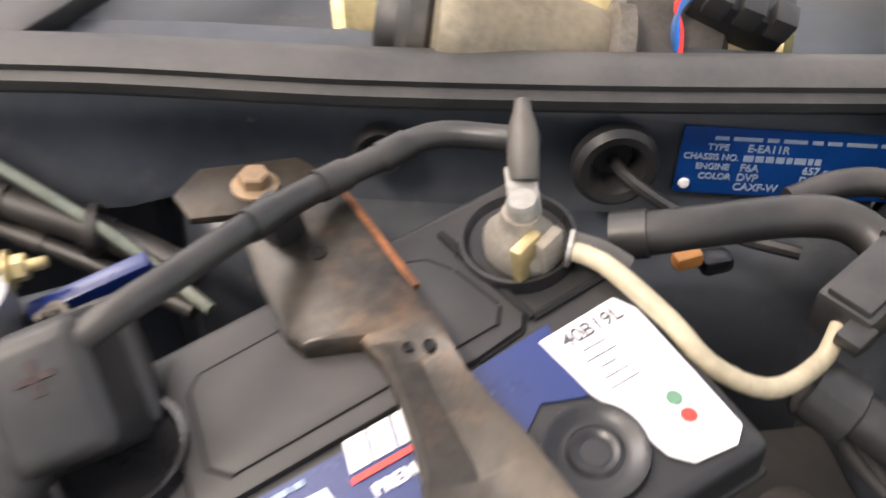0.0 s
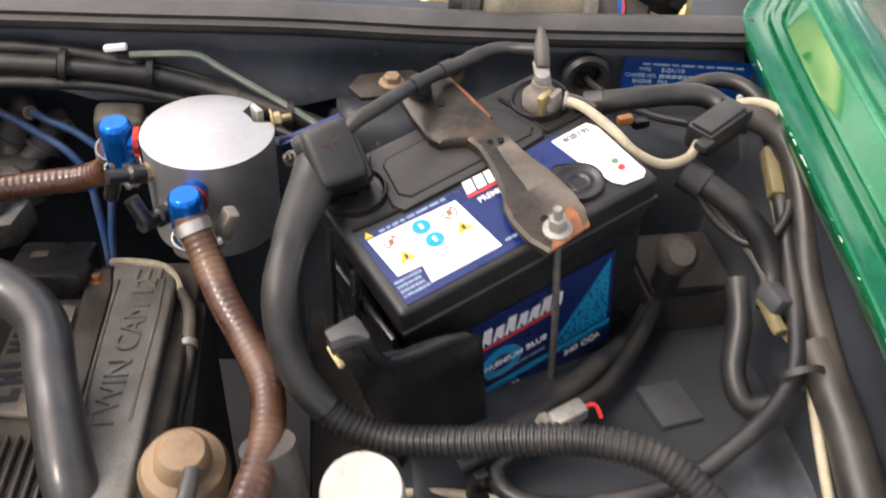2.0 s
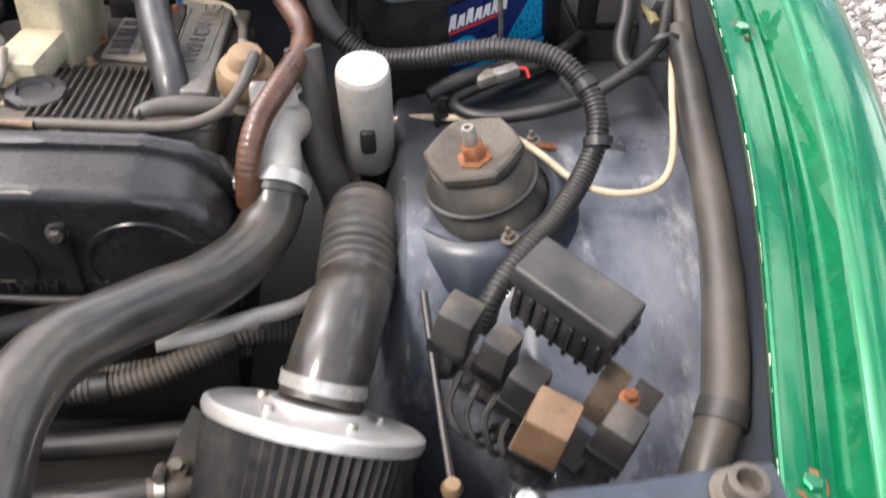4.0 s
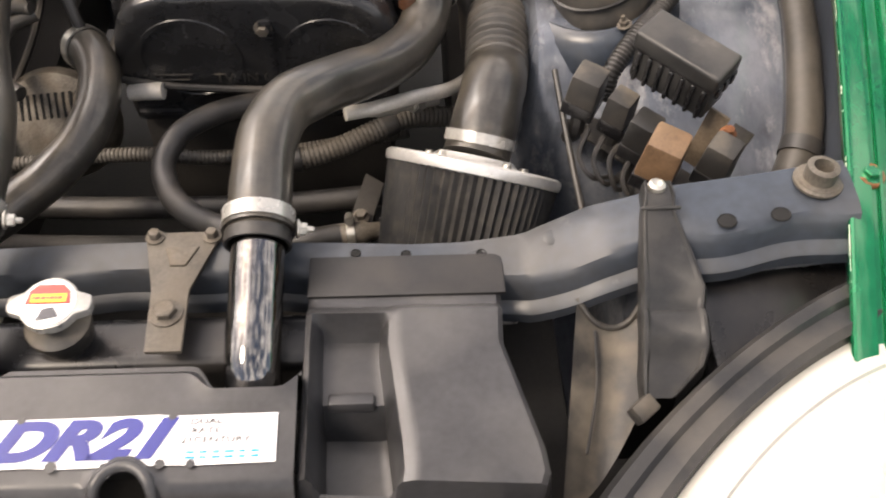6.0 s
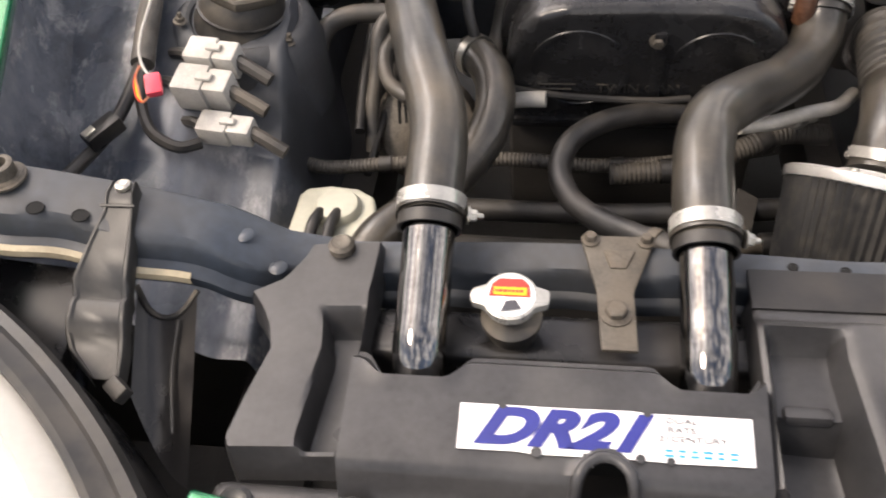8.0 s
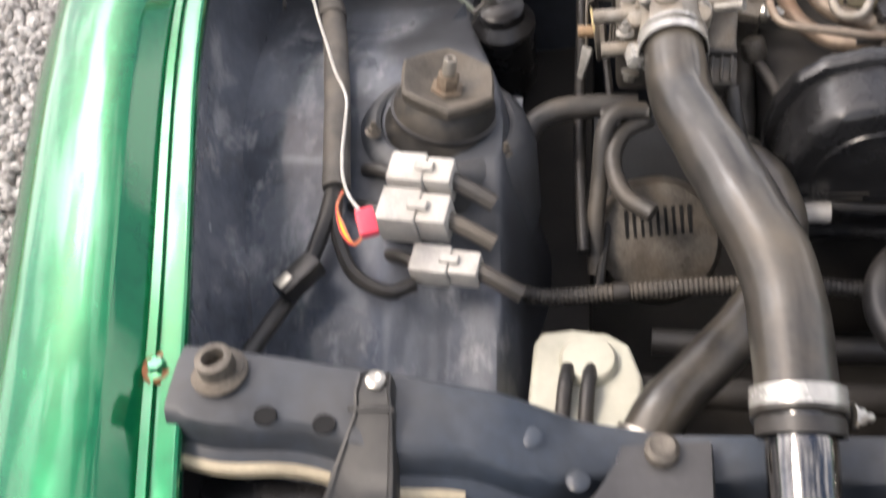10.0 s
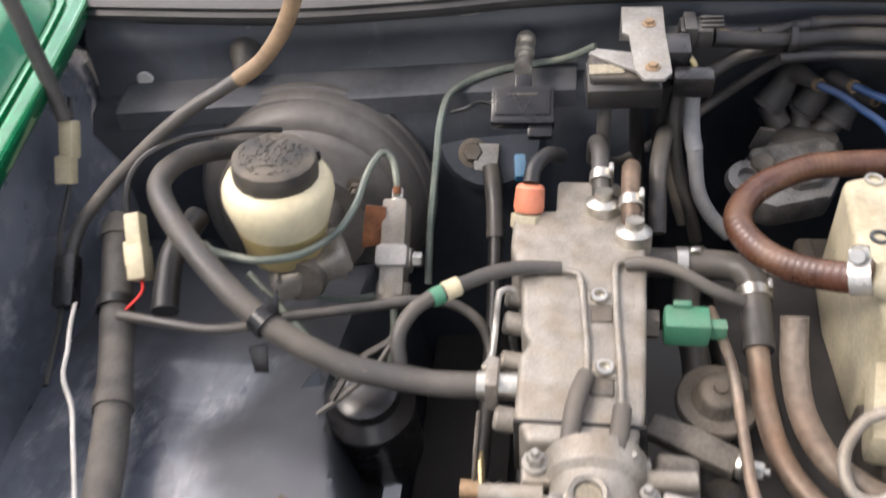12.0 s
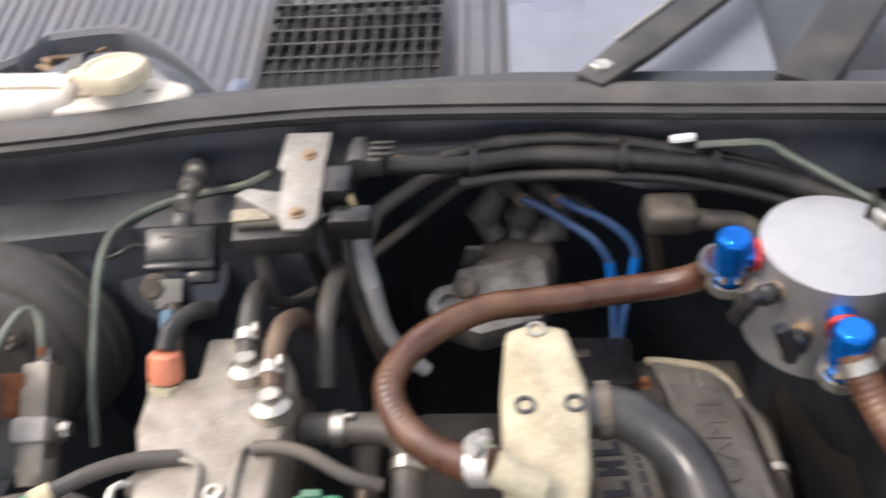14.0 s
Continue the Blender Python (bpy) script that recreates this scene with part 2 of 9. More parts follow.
PALE = mat("pale_print", (0.24, 0.31, 0.42), 0.4, var=0.15, scale=40, bump=0.0)
RELAYBROWN = mat("dirty_brown_relay", (0.15, 0.09, 0.05), 0.5, var=0.35, scale=40, bump=0.2, dust=0.5, dustcol=(0.2, 0.14, 0.085))
AMBER = mat("amber_plug", (0.5, 0.2, 0.04), 0.4, var=0.2, scale=40, bump=0.0, dust=0.3)
INK = mat("dark_print", (0.05, 0.05, 0.06), 0.4, var=0.1, scale=40, bump=0.0)
HTBLUE = mat("blue_ignition_lead", (0.03, 0.085, 0.22), 0.35, var=0.2, scale=40, bump=0.0, dust=0.3)
BRIGHTBLUE = mat("bright_blue_sleeve", (0.0, 0.12, 0.45), 0.35, var=0.1, scale=40, bump=0.0)
TEAL = mat("dirty_teal_plug", (0.01, 0.09, 0.17), 0.45, var=0.2, scale=40, bump=0.0, dust=0.4)
GREENLINE = mat("grey_green_line", (0.16, 0.19, 0.16), 0.4, metal=0.3, var=0.25, scale=40, bump=0.05, dust=0.3)
CREAMLINE = mat("cream_tube", (0.42, 0.36, 0.25), 0.45, var=0.2, scale=30, bump=0.05, dust=0.3, dustcol=(0.28, 0.22, 0.14))
TAN = mat("tan_plastic", (0.24, 0.158, 0.088), 0.5, var=0.3, scale=40, bump=0.15, dust=0.5, dustcol=(0.26, 0.195, 0.125))
GCONN = mat("green_connector", (0.045, 0.2, 0.115), 0.45, var=0.2, scale=40, bump=0.05, dust=0.4, dustcol=(0.2, 0.19, 0.15))
ORANGE = mat("orange_plastic", (0.6, 0.2, 0.11), 0.45, var=0.15, scale=40, bump=0.05, dust=0.3)
PINK = mat("red_connector", (0.75, 0.06, 0.1), 0.4, var=0.1, scale=40, bump=0.0)
PIPERUST = mat("rusted_coolant_pipe", (0.15, 0.105, 0.075), 0.5, metal=0.45, var=0.45, scale=40, bump=0.25, dust=0.5, dustcol=(0.2, 0.155, 0.11))
FILTER = mat("filter_pleats", (0.013, 0.013, 0.013), 0.7, var=0.4, scale=120, bump=0.3, dust=0.35, dustcol=(0.13, 0.115, 0.095))
LENS = mat("pressed_glass_lens", (0.7, 0.685, 0.63), 0.1, var=0.05, scale=20, bump=0.0, trans=0.35)
REFLECTOR = mat("lamp_reflector", (0.9, 0.88, 0.82), 0.35, metal=1.0, var=0.05, scale=20, bump=0.0)
COWLGREY = mat("grey_cowl_plastic", (0.1, 0.107, 0.122), 0.45, var=0.15, scale=15, bump=0.1, dust=0.45, dustcol=(0.16, 0.145, 0.125))
GLASSD = mat("windscreen_base_panel", (0.17, 0.19, 0.235), 0.25, var=0.12, scale=6, bump=0.03, dust=0.3, dustcol=(0.35, 0.34, 0.33))
GRAVELM = mat("gravel_stones", (0.33, 0.315, 0.295), 0.85, var=0.7, scale=45, bump=0.5)
GROUNDM = mat("gravel_ground", (0.17, 0.158, 0.145), 0.95, var=0.5, scale=30, bump=1.0)
# Near-black for the parts low and far back in the bay.
DEEP = mat("deep_bay_black", (0.02, 0.018, 0.016), 0.7, var=0.4, scale=25, bump=0.4, dust=0.25, dustcol=(0.08, 0.07, 0.06))



def scuffed(m, scale, lo, hi, col, stretch):
    """Adds pale rubbed streaks over a material's colour."""
    n, l = m.node_tree.nodes, m.node_tree.links
    b = n["Principled BSDF"]
    old = b.inputs["Base Color"].links[0].from_socket
    tc, mp, ns, rr, mc = n.new("ShaderNodeTexCoord"), n.new("ShaderNodeMapping"), n.new("ShaderNodeTexNoise"), n.new("ShaderNodeMapRange"), n.new("ShaderNodeMix")
    mp.inputs["Scale"].default_value = stretch
    ns.inputs["Scale"].default_value, ns.inputs["Detail"].default_value, ns.inputs["Roughness"].default_value = scale, 9, 0.7
    l.new(tc.outputs["Object"], mp.inputs[0])
    l.new(mp.outputs[0], ns.inputs["Vector"])
    rr.inputs["From Min"].default_value, rr.inputs["From Max"].default_value = lo, hi
    rr.inputs["To Max"].default_value = 0.8
    l.new(ns.outputs[0], rr.inputs["Value"])
    mc.data_type = "RGBA"
    l.new(rr.outputs[0], mc.inputs[0])
    l.new(old, mc.inputs[6])
    mc.inputs[7].default_value = (*col, 1)
    l.new(mc.outputs[2], b.inputs["Base Color"])


scuffed(WINGPAINT, 5, 0.42, 0.64, (0.2, 0.212, 0.24), (2.2, 1.0, 1.0))
scuffed(WINGPAINT, 13, 0.54, 0.66, (0.33, 0.33, 0.34), (2.0, 0.9, 1.0))
scuffed(RUSTCAP, 30, 0.6, 0.75, (0.17, 0.075, 0.035), (1.0, 1.0, 1.0))
scuffed(FUSEPL, 20, 0.6, 0.75, (0.11, 0.1, 0.09), (1.0, 1.0, 1.0))
scuffed(SLATE, 14, 0.64, 0.78, (0.2, 0.2, 0.195), (1.0, 1.0, 1.0))
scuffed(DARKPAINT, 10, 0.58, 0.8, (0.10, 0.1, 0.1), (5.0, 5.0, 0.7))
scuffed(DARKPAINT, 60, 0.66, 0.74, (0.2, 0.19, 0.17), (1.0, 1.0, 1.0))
scuffed(RUBBER, 18, 0.6, 0.8, (0.07, 0.062, 0.052), (1.0, 1.0, 1.0))
scuffed(HOSE, 14, 0.58, 0.8, (0.12, 0.108, 0.09), (1.0, 1.0, 1.0))
scuffed(SILICONE, 12, 0.58, 0.8, (0.1, 0.088, 0.07), (1.0, 1.0, 1.0))
scuffed(CANMETAL, 30, 0.62, 0.72, (0.75, 0.75, 0.72), (1.0, 1.0, 2.0))
scuffed(OFFWHITE, 40, 0.58, 0.75, (0.2, 0.17, 0.13), (1.0, 1.0, 1.0))
scuffed(GREEN, 30, 0.72, 0.78, (0.25, 0.2, 0.12), (1.0, 1.0, 1.0))
scuffed(PLASTIC, 30, 0.62, 0.85, (0.06, 0.056, 0.05), (1.0, 1.0, 1.0))
scuffed(SHROUD, 12, 0.6, 0.8, (0.06, 0.058, 0.054), (1.0, 1.0, 1.0))
scuffed(BRACKET, 22, 0.54, 0.76, (0.14, 0.08, 0.04), (1.0, 1.0, 1.0))
scuffed(CAST, 40, 0.6, 0.8, (0.16, 0.13, 0.1), (1.0, 1.0, 1.0))
scuffed(BROWN, 25, 0.58, 0.75, (0.16, 0.07, 0.035), (1.0, 1.0, 1.0))



def rubbed_and_shaded(m, name, rules, col):
    """A copy of m painted darker and duller outside a soft-edged rubbed zone, shade and grime in one colour; rules:
    (join, ax, ay, c), each a slope ax*x + ay*y + c in the plan.
    """
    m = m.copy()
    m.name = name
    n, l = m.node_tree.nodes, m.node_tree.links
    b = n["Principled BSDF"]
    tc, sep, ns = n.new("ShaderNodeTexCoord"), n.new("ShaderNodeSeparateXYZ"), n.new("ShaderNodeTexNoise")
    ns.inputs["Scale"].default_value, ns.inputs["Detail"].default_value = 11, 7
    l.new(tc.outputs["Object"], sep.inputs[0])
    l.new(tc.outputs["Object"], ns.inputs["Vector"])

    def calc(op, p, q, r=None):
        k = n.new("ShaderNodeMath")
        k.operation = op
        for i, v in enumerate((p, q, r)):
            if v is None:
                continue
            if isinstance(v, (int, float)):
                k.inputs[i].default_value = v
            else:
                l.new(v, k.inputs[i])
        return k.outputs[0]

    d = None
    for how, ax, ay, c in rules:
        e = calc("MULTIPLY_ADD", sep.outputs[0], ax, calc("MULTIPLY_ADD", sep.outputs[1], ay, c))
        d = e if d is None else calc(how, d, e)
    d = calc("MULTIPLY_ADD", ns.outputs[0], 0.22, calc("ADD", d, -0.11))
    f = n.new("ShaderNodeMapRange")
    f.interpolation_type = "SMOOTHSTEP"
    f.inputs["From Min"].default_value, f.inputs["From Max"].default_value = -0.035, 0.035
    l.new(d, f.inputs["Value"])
    grime_shade, mc, mr = n.new("ShaderNodeValToRGB"), n.new("ShaderNodeMix"), n.new("ShaderNodeMix")
    grime_shade.color_ramp.elements[0].position, grime_shade.color_ramp.elements[1].position = 0.35, 0.7
    grime_shade.color_ramp.elements[0].color, grime_shade.color_ramp.elements[1].color = (*[v * 0.7 for v in col], 1), (*[v * 1.5 for v in col], 1)
    l.new(ns.outputs[0], grime_shade.inputs[0])
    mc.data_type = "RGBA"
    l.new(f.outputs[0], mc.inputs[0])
    l.new(grime_shade.outputs[0], mc.inputs[6])
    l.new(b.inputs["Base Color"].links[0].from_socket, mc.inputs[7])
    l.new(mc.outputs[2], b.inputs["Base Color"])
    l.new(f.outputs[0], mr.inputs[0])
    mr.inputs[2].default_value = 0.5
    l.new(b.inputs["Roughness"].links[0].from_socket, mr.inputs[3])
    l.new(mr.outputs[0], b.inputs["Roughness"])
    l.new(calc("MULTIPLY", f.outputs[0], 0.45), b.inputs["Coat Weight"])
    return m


# Rear and inner wing darker: shade and dirt mixed into the paint colour.
WING = {1: rubbed_and_shaded(WINGPAINT, "wing_paint_worn_forward_dark_aft", [("", 0.55, -1, -0.201)], (0.034, 0.037, 0.042)),
        -1: rubbed_and_shaded(WINGPAINT, "wing_paint_worn_outside_dark_inside", [("", -1, 0.1, -0.455), ("MINIMUM", 0, -1, 0.19), ("MAXIMUM", 0, -1, -0.13)], (0.052, 0.056, 0.064))}

gn, gl = GRAVELM.node_tree.nodes, GRAVELM.node_tree.links
gb, gg, gr = gn["Principled BSDF"], gn.new("ShaderNodeNewGeometry"), gn.new("ShaderNodeValToRGB")
gr.color_ramp.elements[0].color, gr.color_ramp.elements[1].color = (0.1, 0.092, 0.083, 1), (0.62, 0.6, 0.57, 1)
gl.new(gg.outputs["Random Per Island"], gr.inputs[0])
gm = gn.new("ShaderNodeMix")
gm.data_type, gm.inputs[0].default_value = "RGBA", 0.7
gl.new(gb.inputs["Base Color"].links[0].from_socket, gm.inputs[6])
gl.new(gr.outputs[0], gm.inputs[7])
gl.new(gm.outputs[2], gb.inputs["Base Color"])

# ---- building helpers ----


def finish(bm, sharp=38):
    bm.normal_update()
    for f in bm.faces:
        f.smooth = True
    lim = radians(sharp)
    for e in bm.edges:
        if len(e.link_faces) == 2 and e.calc_face_angle(0) > lim:
            e.smooth = False


def part(name, bm, material, parent=None, label="", sharp=38):
    """One bmesh, in world places, as one mesh object; under a thing or part where one is given."""
    finish(bm, sharp)
    me = bpy.data.meshes.new(name)
    bm.to_mesh(me)
    bm.free()
    me.materials.append(material)
    ob = new(name, me)
    if parent:
        ob.parent = parent
        if parent.parent is None:
            ob.matrix_parent_inverse = parent.matrix_basis.inverted()
    if label:
        ob["label"] = label
    return ob


def thing(name, loc, label, category, group="", kind=""):
    ob = new(name)
    ob.empty_display_size = 0.02
    ob.location = loc
    ob.matrix_basis = Matrix.Translation(loc)
    return tagged(ob, label, category, group, kind)


def single(name, bm, material, label, category, group="", kind="", sharp=38):
    return tagged(part(name, bm, material, None, "", sharp), label, category, group, kind)


def align(p, d, up=(0, 0, 1)):
    """The pose at p whose z axis points along d."""
    z = Vector(d).normalized()
    x = Vector(up).cross(z)
    if x.length < 1e-4:
        x = Vector((1, 0, 0))
    x.normalize()
    y = z.cross(x)
    m = Matrix((x, y, z)).transposed().to_4x4()
    m.translation = Vector(p)
    return m


def at(x, y, z, rx=0, ry=0, rz=0):
    return pose(x, y, z, rx, ry, rz)


def box(sx, sy, sz, m=None, bevel=0.002, seg=2, into=None, taper=0.0):
    """A bevelled block centred on the pose m."""
    bm = bmesh.new()
    bmesh.ops.create_cube(bm, size=1)
    for v in bm.verts:
        k = 1 - taper if v.co.z > 0 else 1
        v.co = Vector((v.co.x * sx * k, v.co.y * sy * k, v.co.z * sz))
    if bevel:
        bmesh.ops.bevel(bm, geom=bm.edges[:], offset=min(bevel, 0.45 * min(sx, sy, sz)), segments=seg, affect="EDGES", profile=0.6)
    if m:
        bm.transform(m)
    return join(into, bm) if into else bm


def join(a, b):
    """Adds bmesh b to a and frees it."""
    me = bpy.data.meshes.new("t")
    b.to_mesh(me)
    b.free()
    a.from_mesh(me)
    bpy.data.meshes.remove(me)
    return a


def lathe(profile, m=None, n=24, into=None, wob=None):
    """Turns (radius, height) pairs round the z axis of the pose m."""
    bm = bmesh.new()
    rings = []
    for r, h in profile:
        if r < 1e-5:
            rings.append([bm.verts.new((0, 0, h))])
        else:
            rings.append([bm.verts.new((r * (wob(a) if wob else 1) * math.cos(a), r * (wob(a) if wob else 1) * math.sin(a), h)) for a in [2 * math.pi * k / n for k in range(n)]])
    for a, b in zip(rings, rings[1:]):
        for k in range(n):
            k2 = (k + 1) % n
            if len(a) == 1 and len(b) == 1:
                continue
            if len(a) == 1:
                bm.faces.new((a[0], b[k2], b[k]))
            elif len(b) == 1:
                bm.faces.new((a[k], a[k2], b[0]))
            else:
                bm.faces.new((a[k], a[k2], b[k2], b[k]))
    bmesh.ops.recalc_face_normals(bm, faces=bm.faces[:])
    if m:
        bm.transform(m)
    return join(into, bm) if into else bm


def slab(outline, h, m=None, bevel=0.0015, into=None, seg=2):
    """An outline in the xy plane of the pose m, raised by h, with rounded edges."""
    bm = bmesh.new()
    f = bm.faces.new([bm.verts.new((x, y, 0)) for x, y in outline])
    r = bmesh.ops.extrude_face_region(bm, geom=[f])
    bmesh.ops.translate(bm, vec=(0, 0, h), verts=[v for v in r["geom"] if isinstance(v, bmesh.types.BMVert)])
    bmesh.ops.recalc_face_normals(bm, faces=bm.faces[:])
    if bevel:
        bmesh.ops.bevel(bm, geom=bm.edges[:], offset=bevel, segments=seg, affect="EDGES", profile=0.6, clamp_overlap=True)
    if m:
        bm.transform(m)
    return join(into, bm) if into else bm


def glide(pts, step):
    """Places at even steps along a smooth line through pts, with their directions."""
    P = [Vector(p) for p in pts]
    P = [2 * P[0] - P[1]] + P + [2 * P[-1] - P[-2]]
    fine = []
    for a, b, c, d in zip(P, P[1:], P[2:], P[3:]):
        for k in range(24):
            t = k / 24
            fine.append(0.5 * (2 * b + (c - a) * t + (2 * a - 5 * b + 4 * c - d) * t * t + (3 * b - a - 3 * c + d) * t ** 3))
    fine.append(P[-2])
    out, run, want = [fine[0]], 0.0, step
    for a, b in zip(fine, fine[1:]):
        seg = (b - a).length
        while seg > 1e-9 and run + seg >= want:
            out.append(a.lerp(b, (want - run) / seg))
            want += step
        run += seg
    if (out[-1] - fine[-1]).length > step * 0.3:
        out.append(fine[-1])
    return out


def tube(pts, r, n=12, step=0.006, ribs=0.0, depth=0.1, into=None, ends=None, hollow=True):
    """A hose of radius r along a smooth line; ribs: the pitch of its corrugations; ends: another radius at (start, end)."""
    if ribs:
        step = ribs / 4
    c = glide(pts, step)
    bm = bmesh.new()
    rings = []
    t0 = (c[1] - c[0]).normalized()
    nrm = t0.orthogonal().normalized()
    for i, p in enumerate(c):
        t = (c[min(i + 1, len(c) - 1)] - c[max(i - 1, 0)]).normalized()
        nrm = (nrm - t * nrm.dot(t)).normalized()
        b = t.cross(nrm)
        rr = r
        if ends:
            rr = ends[0] + (ends[1] - ends[0]) * i / (len(c) - 1)
        if ribs:
            rr = rr * (1 if i % 4 in (0, 1) else 1 - depth)
        else:
            rr *= 1 + 0.012 * math.sin(i * 0.9 + p.x * 50)
        rings.append([bm.verts.new(p + (nrm * math.cos(a) + b * math.sin(a)) * rr) for a in [2 * math.pi * k / n for k in range(n)]])
    for a, b in zip(rings, rings[1:]):
        for k in range(n):
            bm.faces.new((a[k], a[(k + 1) % n], b[(k + 1) % n], b[k]))
    bm.faces.new(rings[0][::-1])
    bm.faces.new(rings[-1])
    return join(into, bm) if into else bm


def hexbolt(m, r=0.006, h=0.005, washer=True, stud=0.0, into=None):
    """A bolt head on the pose m, with its flange, and a stud that stands out of it."""
    prof = [(r * 1.5, 0), (r * 1.5, h * 0.25), (r * 1.05, h * 0.4)] if washer else [(r, 0)]
    bm = lathe([(0, 0)] + prof + [(0, h * 0.4)], None, 18)
    hx = lathe([(0, 0), (r, 0), (r, h * 0.85), (r * 0.85, h), (0, h)], Matrix.Translation((0, 0, h * 0.3)), 6)
    join(bm, hx)
    if stud:
        lathe([(0, 0), (r * 0.5, 0), (r * 0.5, stud), (r * 0.4, stud + 0.001), (0, stud + 0.001)], Matrix.Translation((0, 0, h)), 12, bm)
    bm.transform(m)
    return join(into, bm) if into else bm


def band(m, r, w, screw=True, into=None, ang=0.0, t=0.0012):
    """A hose clamp round the z axis of the pose m, with its worm screw."""
    bm = lathe([(r, -w / 2), (r + t, -w / 2), (r + t, w / 2), (r, w / 2), (r, -w / 2)], None, 32)
    if screw:
        s = at(0, 0, 0, 0, 0, ang) @ at(r + 0.004, 0, 0, 90, 0, 0)
        lathe([(0, -0.011), (0.0045, -0.011), (0.0045, 0.007), (0.003, 0.007), (0.003, 0.012), (0, 0.012)], s, 10, bm)
        box(0.007, w * 0.9, 0.014, s, 0.001, 1, bm)
    bm.transform(m)
    return join(into, bm) if into else bm


def letters(name, text, size, m, material, parent, depth=0.0002, shear=0.0, label="", bold=0.0):
    """Built-in lettering, centred on the pose m, as a mesh."""
    cu = bpy.data.curves.new("t", "FONT")
    cu.body, cu.size, cu.extrude, cu.shear, cu.offset = text, size, depth, shear, bold
    cu.align_x, cu.align_y = "CENTER", "CENTER"
    ob = bpy.data.objects.new("t", cu)
    scene.collection.objects.link(ob)
    me = bpy.data.meshes.new_from_object(ob.evaluated_get(bpy.context.evaluated_depsgraph_get()))
    bm = bmesh.new()
    bm.from_mesh(me)
    bpy.data.objects.remove(ob)
    bm.transform(m)
    bpy.data.meshes.remove(me)
    return part(name, bm, material, parent, label)


def bars(m, rows, w, h, rng, into=None, gap=0.5, t=0.0003):
    """Rows of short bars in place of small print."""
    bm = into or bmesh.new()
    for k in range(rows):
        x = -w / 2
        yy = h / 2 - (k + 0.5) * h / rows
        while x < w / 2 - 0.002:
            q = min(rng.uniform(0.003, 0.010) * w / 0.06, w / 2 - x)
            box(q, h / rows * gap, t, m @ at(x + q / 2, yy, 0), 0, 1, bm)
            x += q + 0.0016 * w / 0.06
    return bm


def sweep(section, stations, flip=False):
    """A section (list of (a, b)) carried along stations: functions from (a, b) to a place."""
    bm = bmesh.new()
    rows = [[bm.verts.new(s(a, b)) for a, b in section] for s in stations]
    for p, q in zip(rows, rows[1:]):
        for k in range(len(section) - 1):
            bm.faces.new((p[k], p[k + 1], q[k + 1], q[k]))
    bmesh.ops.recalc_face_normals(bm, faces=bm.faces[:])
    return bm


def spline(xs, ys):
    """A smooth function through points."""
    return lambda x: float(np.interp(x, xs, ys))


def bow(xs, ys):
    """A rounded function through points, which never overshoots them."""
    h, d = np.diff(xs), np.diff(ys) / np.diff(xs)
    g = [d[0]] + [0 if a * b <= 0 else 2 * a * b / (a + b) for a, b in zip(d, d[1:])] + [d[-1]]

    def at_x(x):
        k = int(np.clip(np.searchsorted(xs, x) - 1, 0, len(h) - 1))
        s = min(1, max(0, (x - xs[k]) / h[k]))
        return float(ys[k] * (1 + 2 * s) * (1 - s) ** 2 + g[k] * h[k] * s * (1 - s) ** 2 + ys[k + 1] * s * s * (3 - 2 * s) + g[k + 1] * h[k] * s * s * (s - 1))
    return at_x


def sheet(fz, x0, x1, y0, y1, nx, ny, thick=0.002):
    """A pressed panel z = fz(x, y) with thickness."""
    bm = bmesh.new()
    g = [[bm.verts.new((x0 + (x1 - x0) * i / nx, y0 + (y1 - y0) * j / ny, fz(x0 + (x1 - x0) * i / nx, y0 + (y1 - y0) * j / ny))) for i in range(nx + 1)] for j in range(ny + 1)]
    for j in range(ny):
        for i in range(nx):
            bm.faces.new((g[j][i], g[j][i + 1], g[j + 1][i + 1], g[j + 1][i]))
    return bm


def smooth01(t):
    t = max(0.0, min(1.0, t))
    return t * t * (3 - 2 * t)


# ---- ground ----
bm = bmesh.new()
bmesh.ops.create_grid(bm, x_segments=40, y_segments=40, size=60)
single("ground", bm, GROUNDM, "grey gravel ground under the car", "ground", kind="structure")

rng = random.Random(4)
vs, fs = [], []
tmp = bmesh.new()
bmesh.ops.create_icosphere(tmp, subdivisions=1, radius=1)
sv = [v.co.copy() for v in tmp.verts]
sf = [[v.index for v in f.verts] for f in tmp.faces]
tmp.free()
for k in range(30000):
    side = rng.choice((-1, 1))
    x, y, r = side * (0.66 + 1.2 * rng.random() ** 1.3 + abs(rng.gauss(0, 0.3))), rng.uniform(-0.8, 1.7) + rng.gauss(0, 0.22), rng.uniform(0.006, 0.018)
    q = Euler((rng.uniform(0, 6), rng.uniform(0, 6), rng.uniform(0, 6))).to_matrix()
    q = q @ Matrix.Diagonal((r * rng.uniform(0.7, 1.3), r * rng.uniform(0.7, 1.2), r * rng.uniform(0.5, 0.9)))
    o, up = len(vs), Vector((x, y, r * 0.3))
    vs += [tuple(q @ v + up) for v in sv]
    fs += [[o + i for i in f] for f in sf]
me = bpy.data.meshes.new("gravel")
me.from_pydata(vs, [], fs)
me.materials.append(GRAVELM)
tagged(new("gravel", me), "loose grey and brown gravel beside the car", "gravel", kind="stuff")

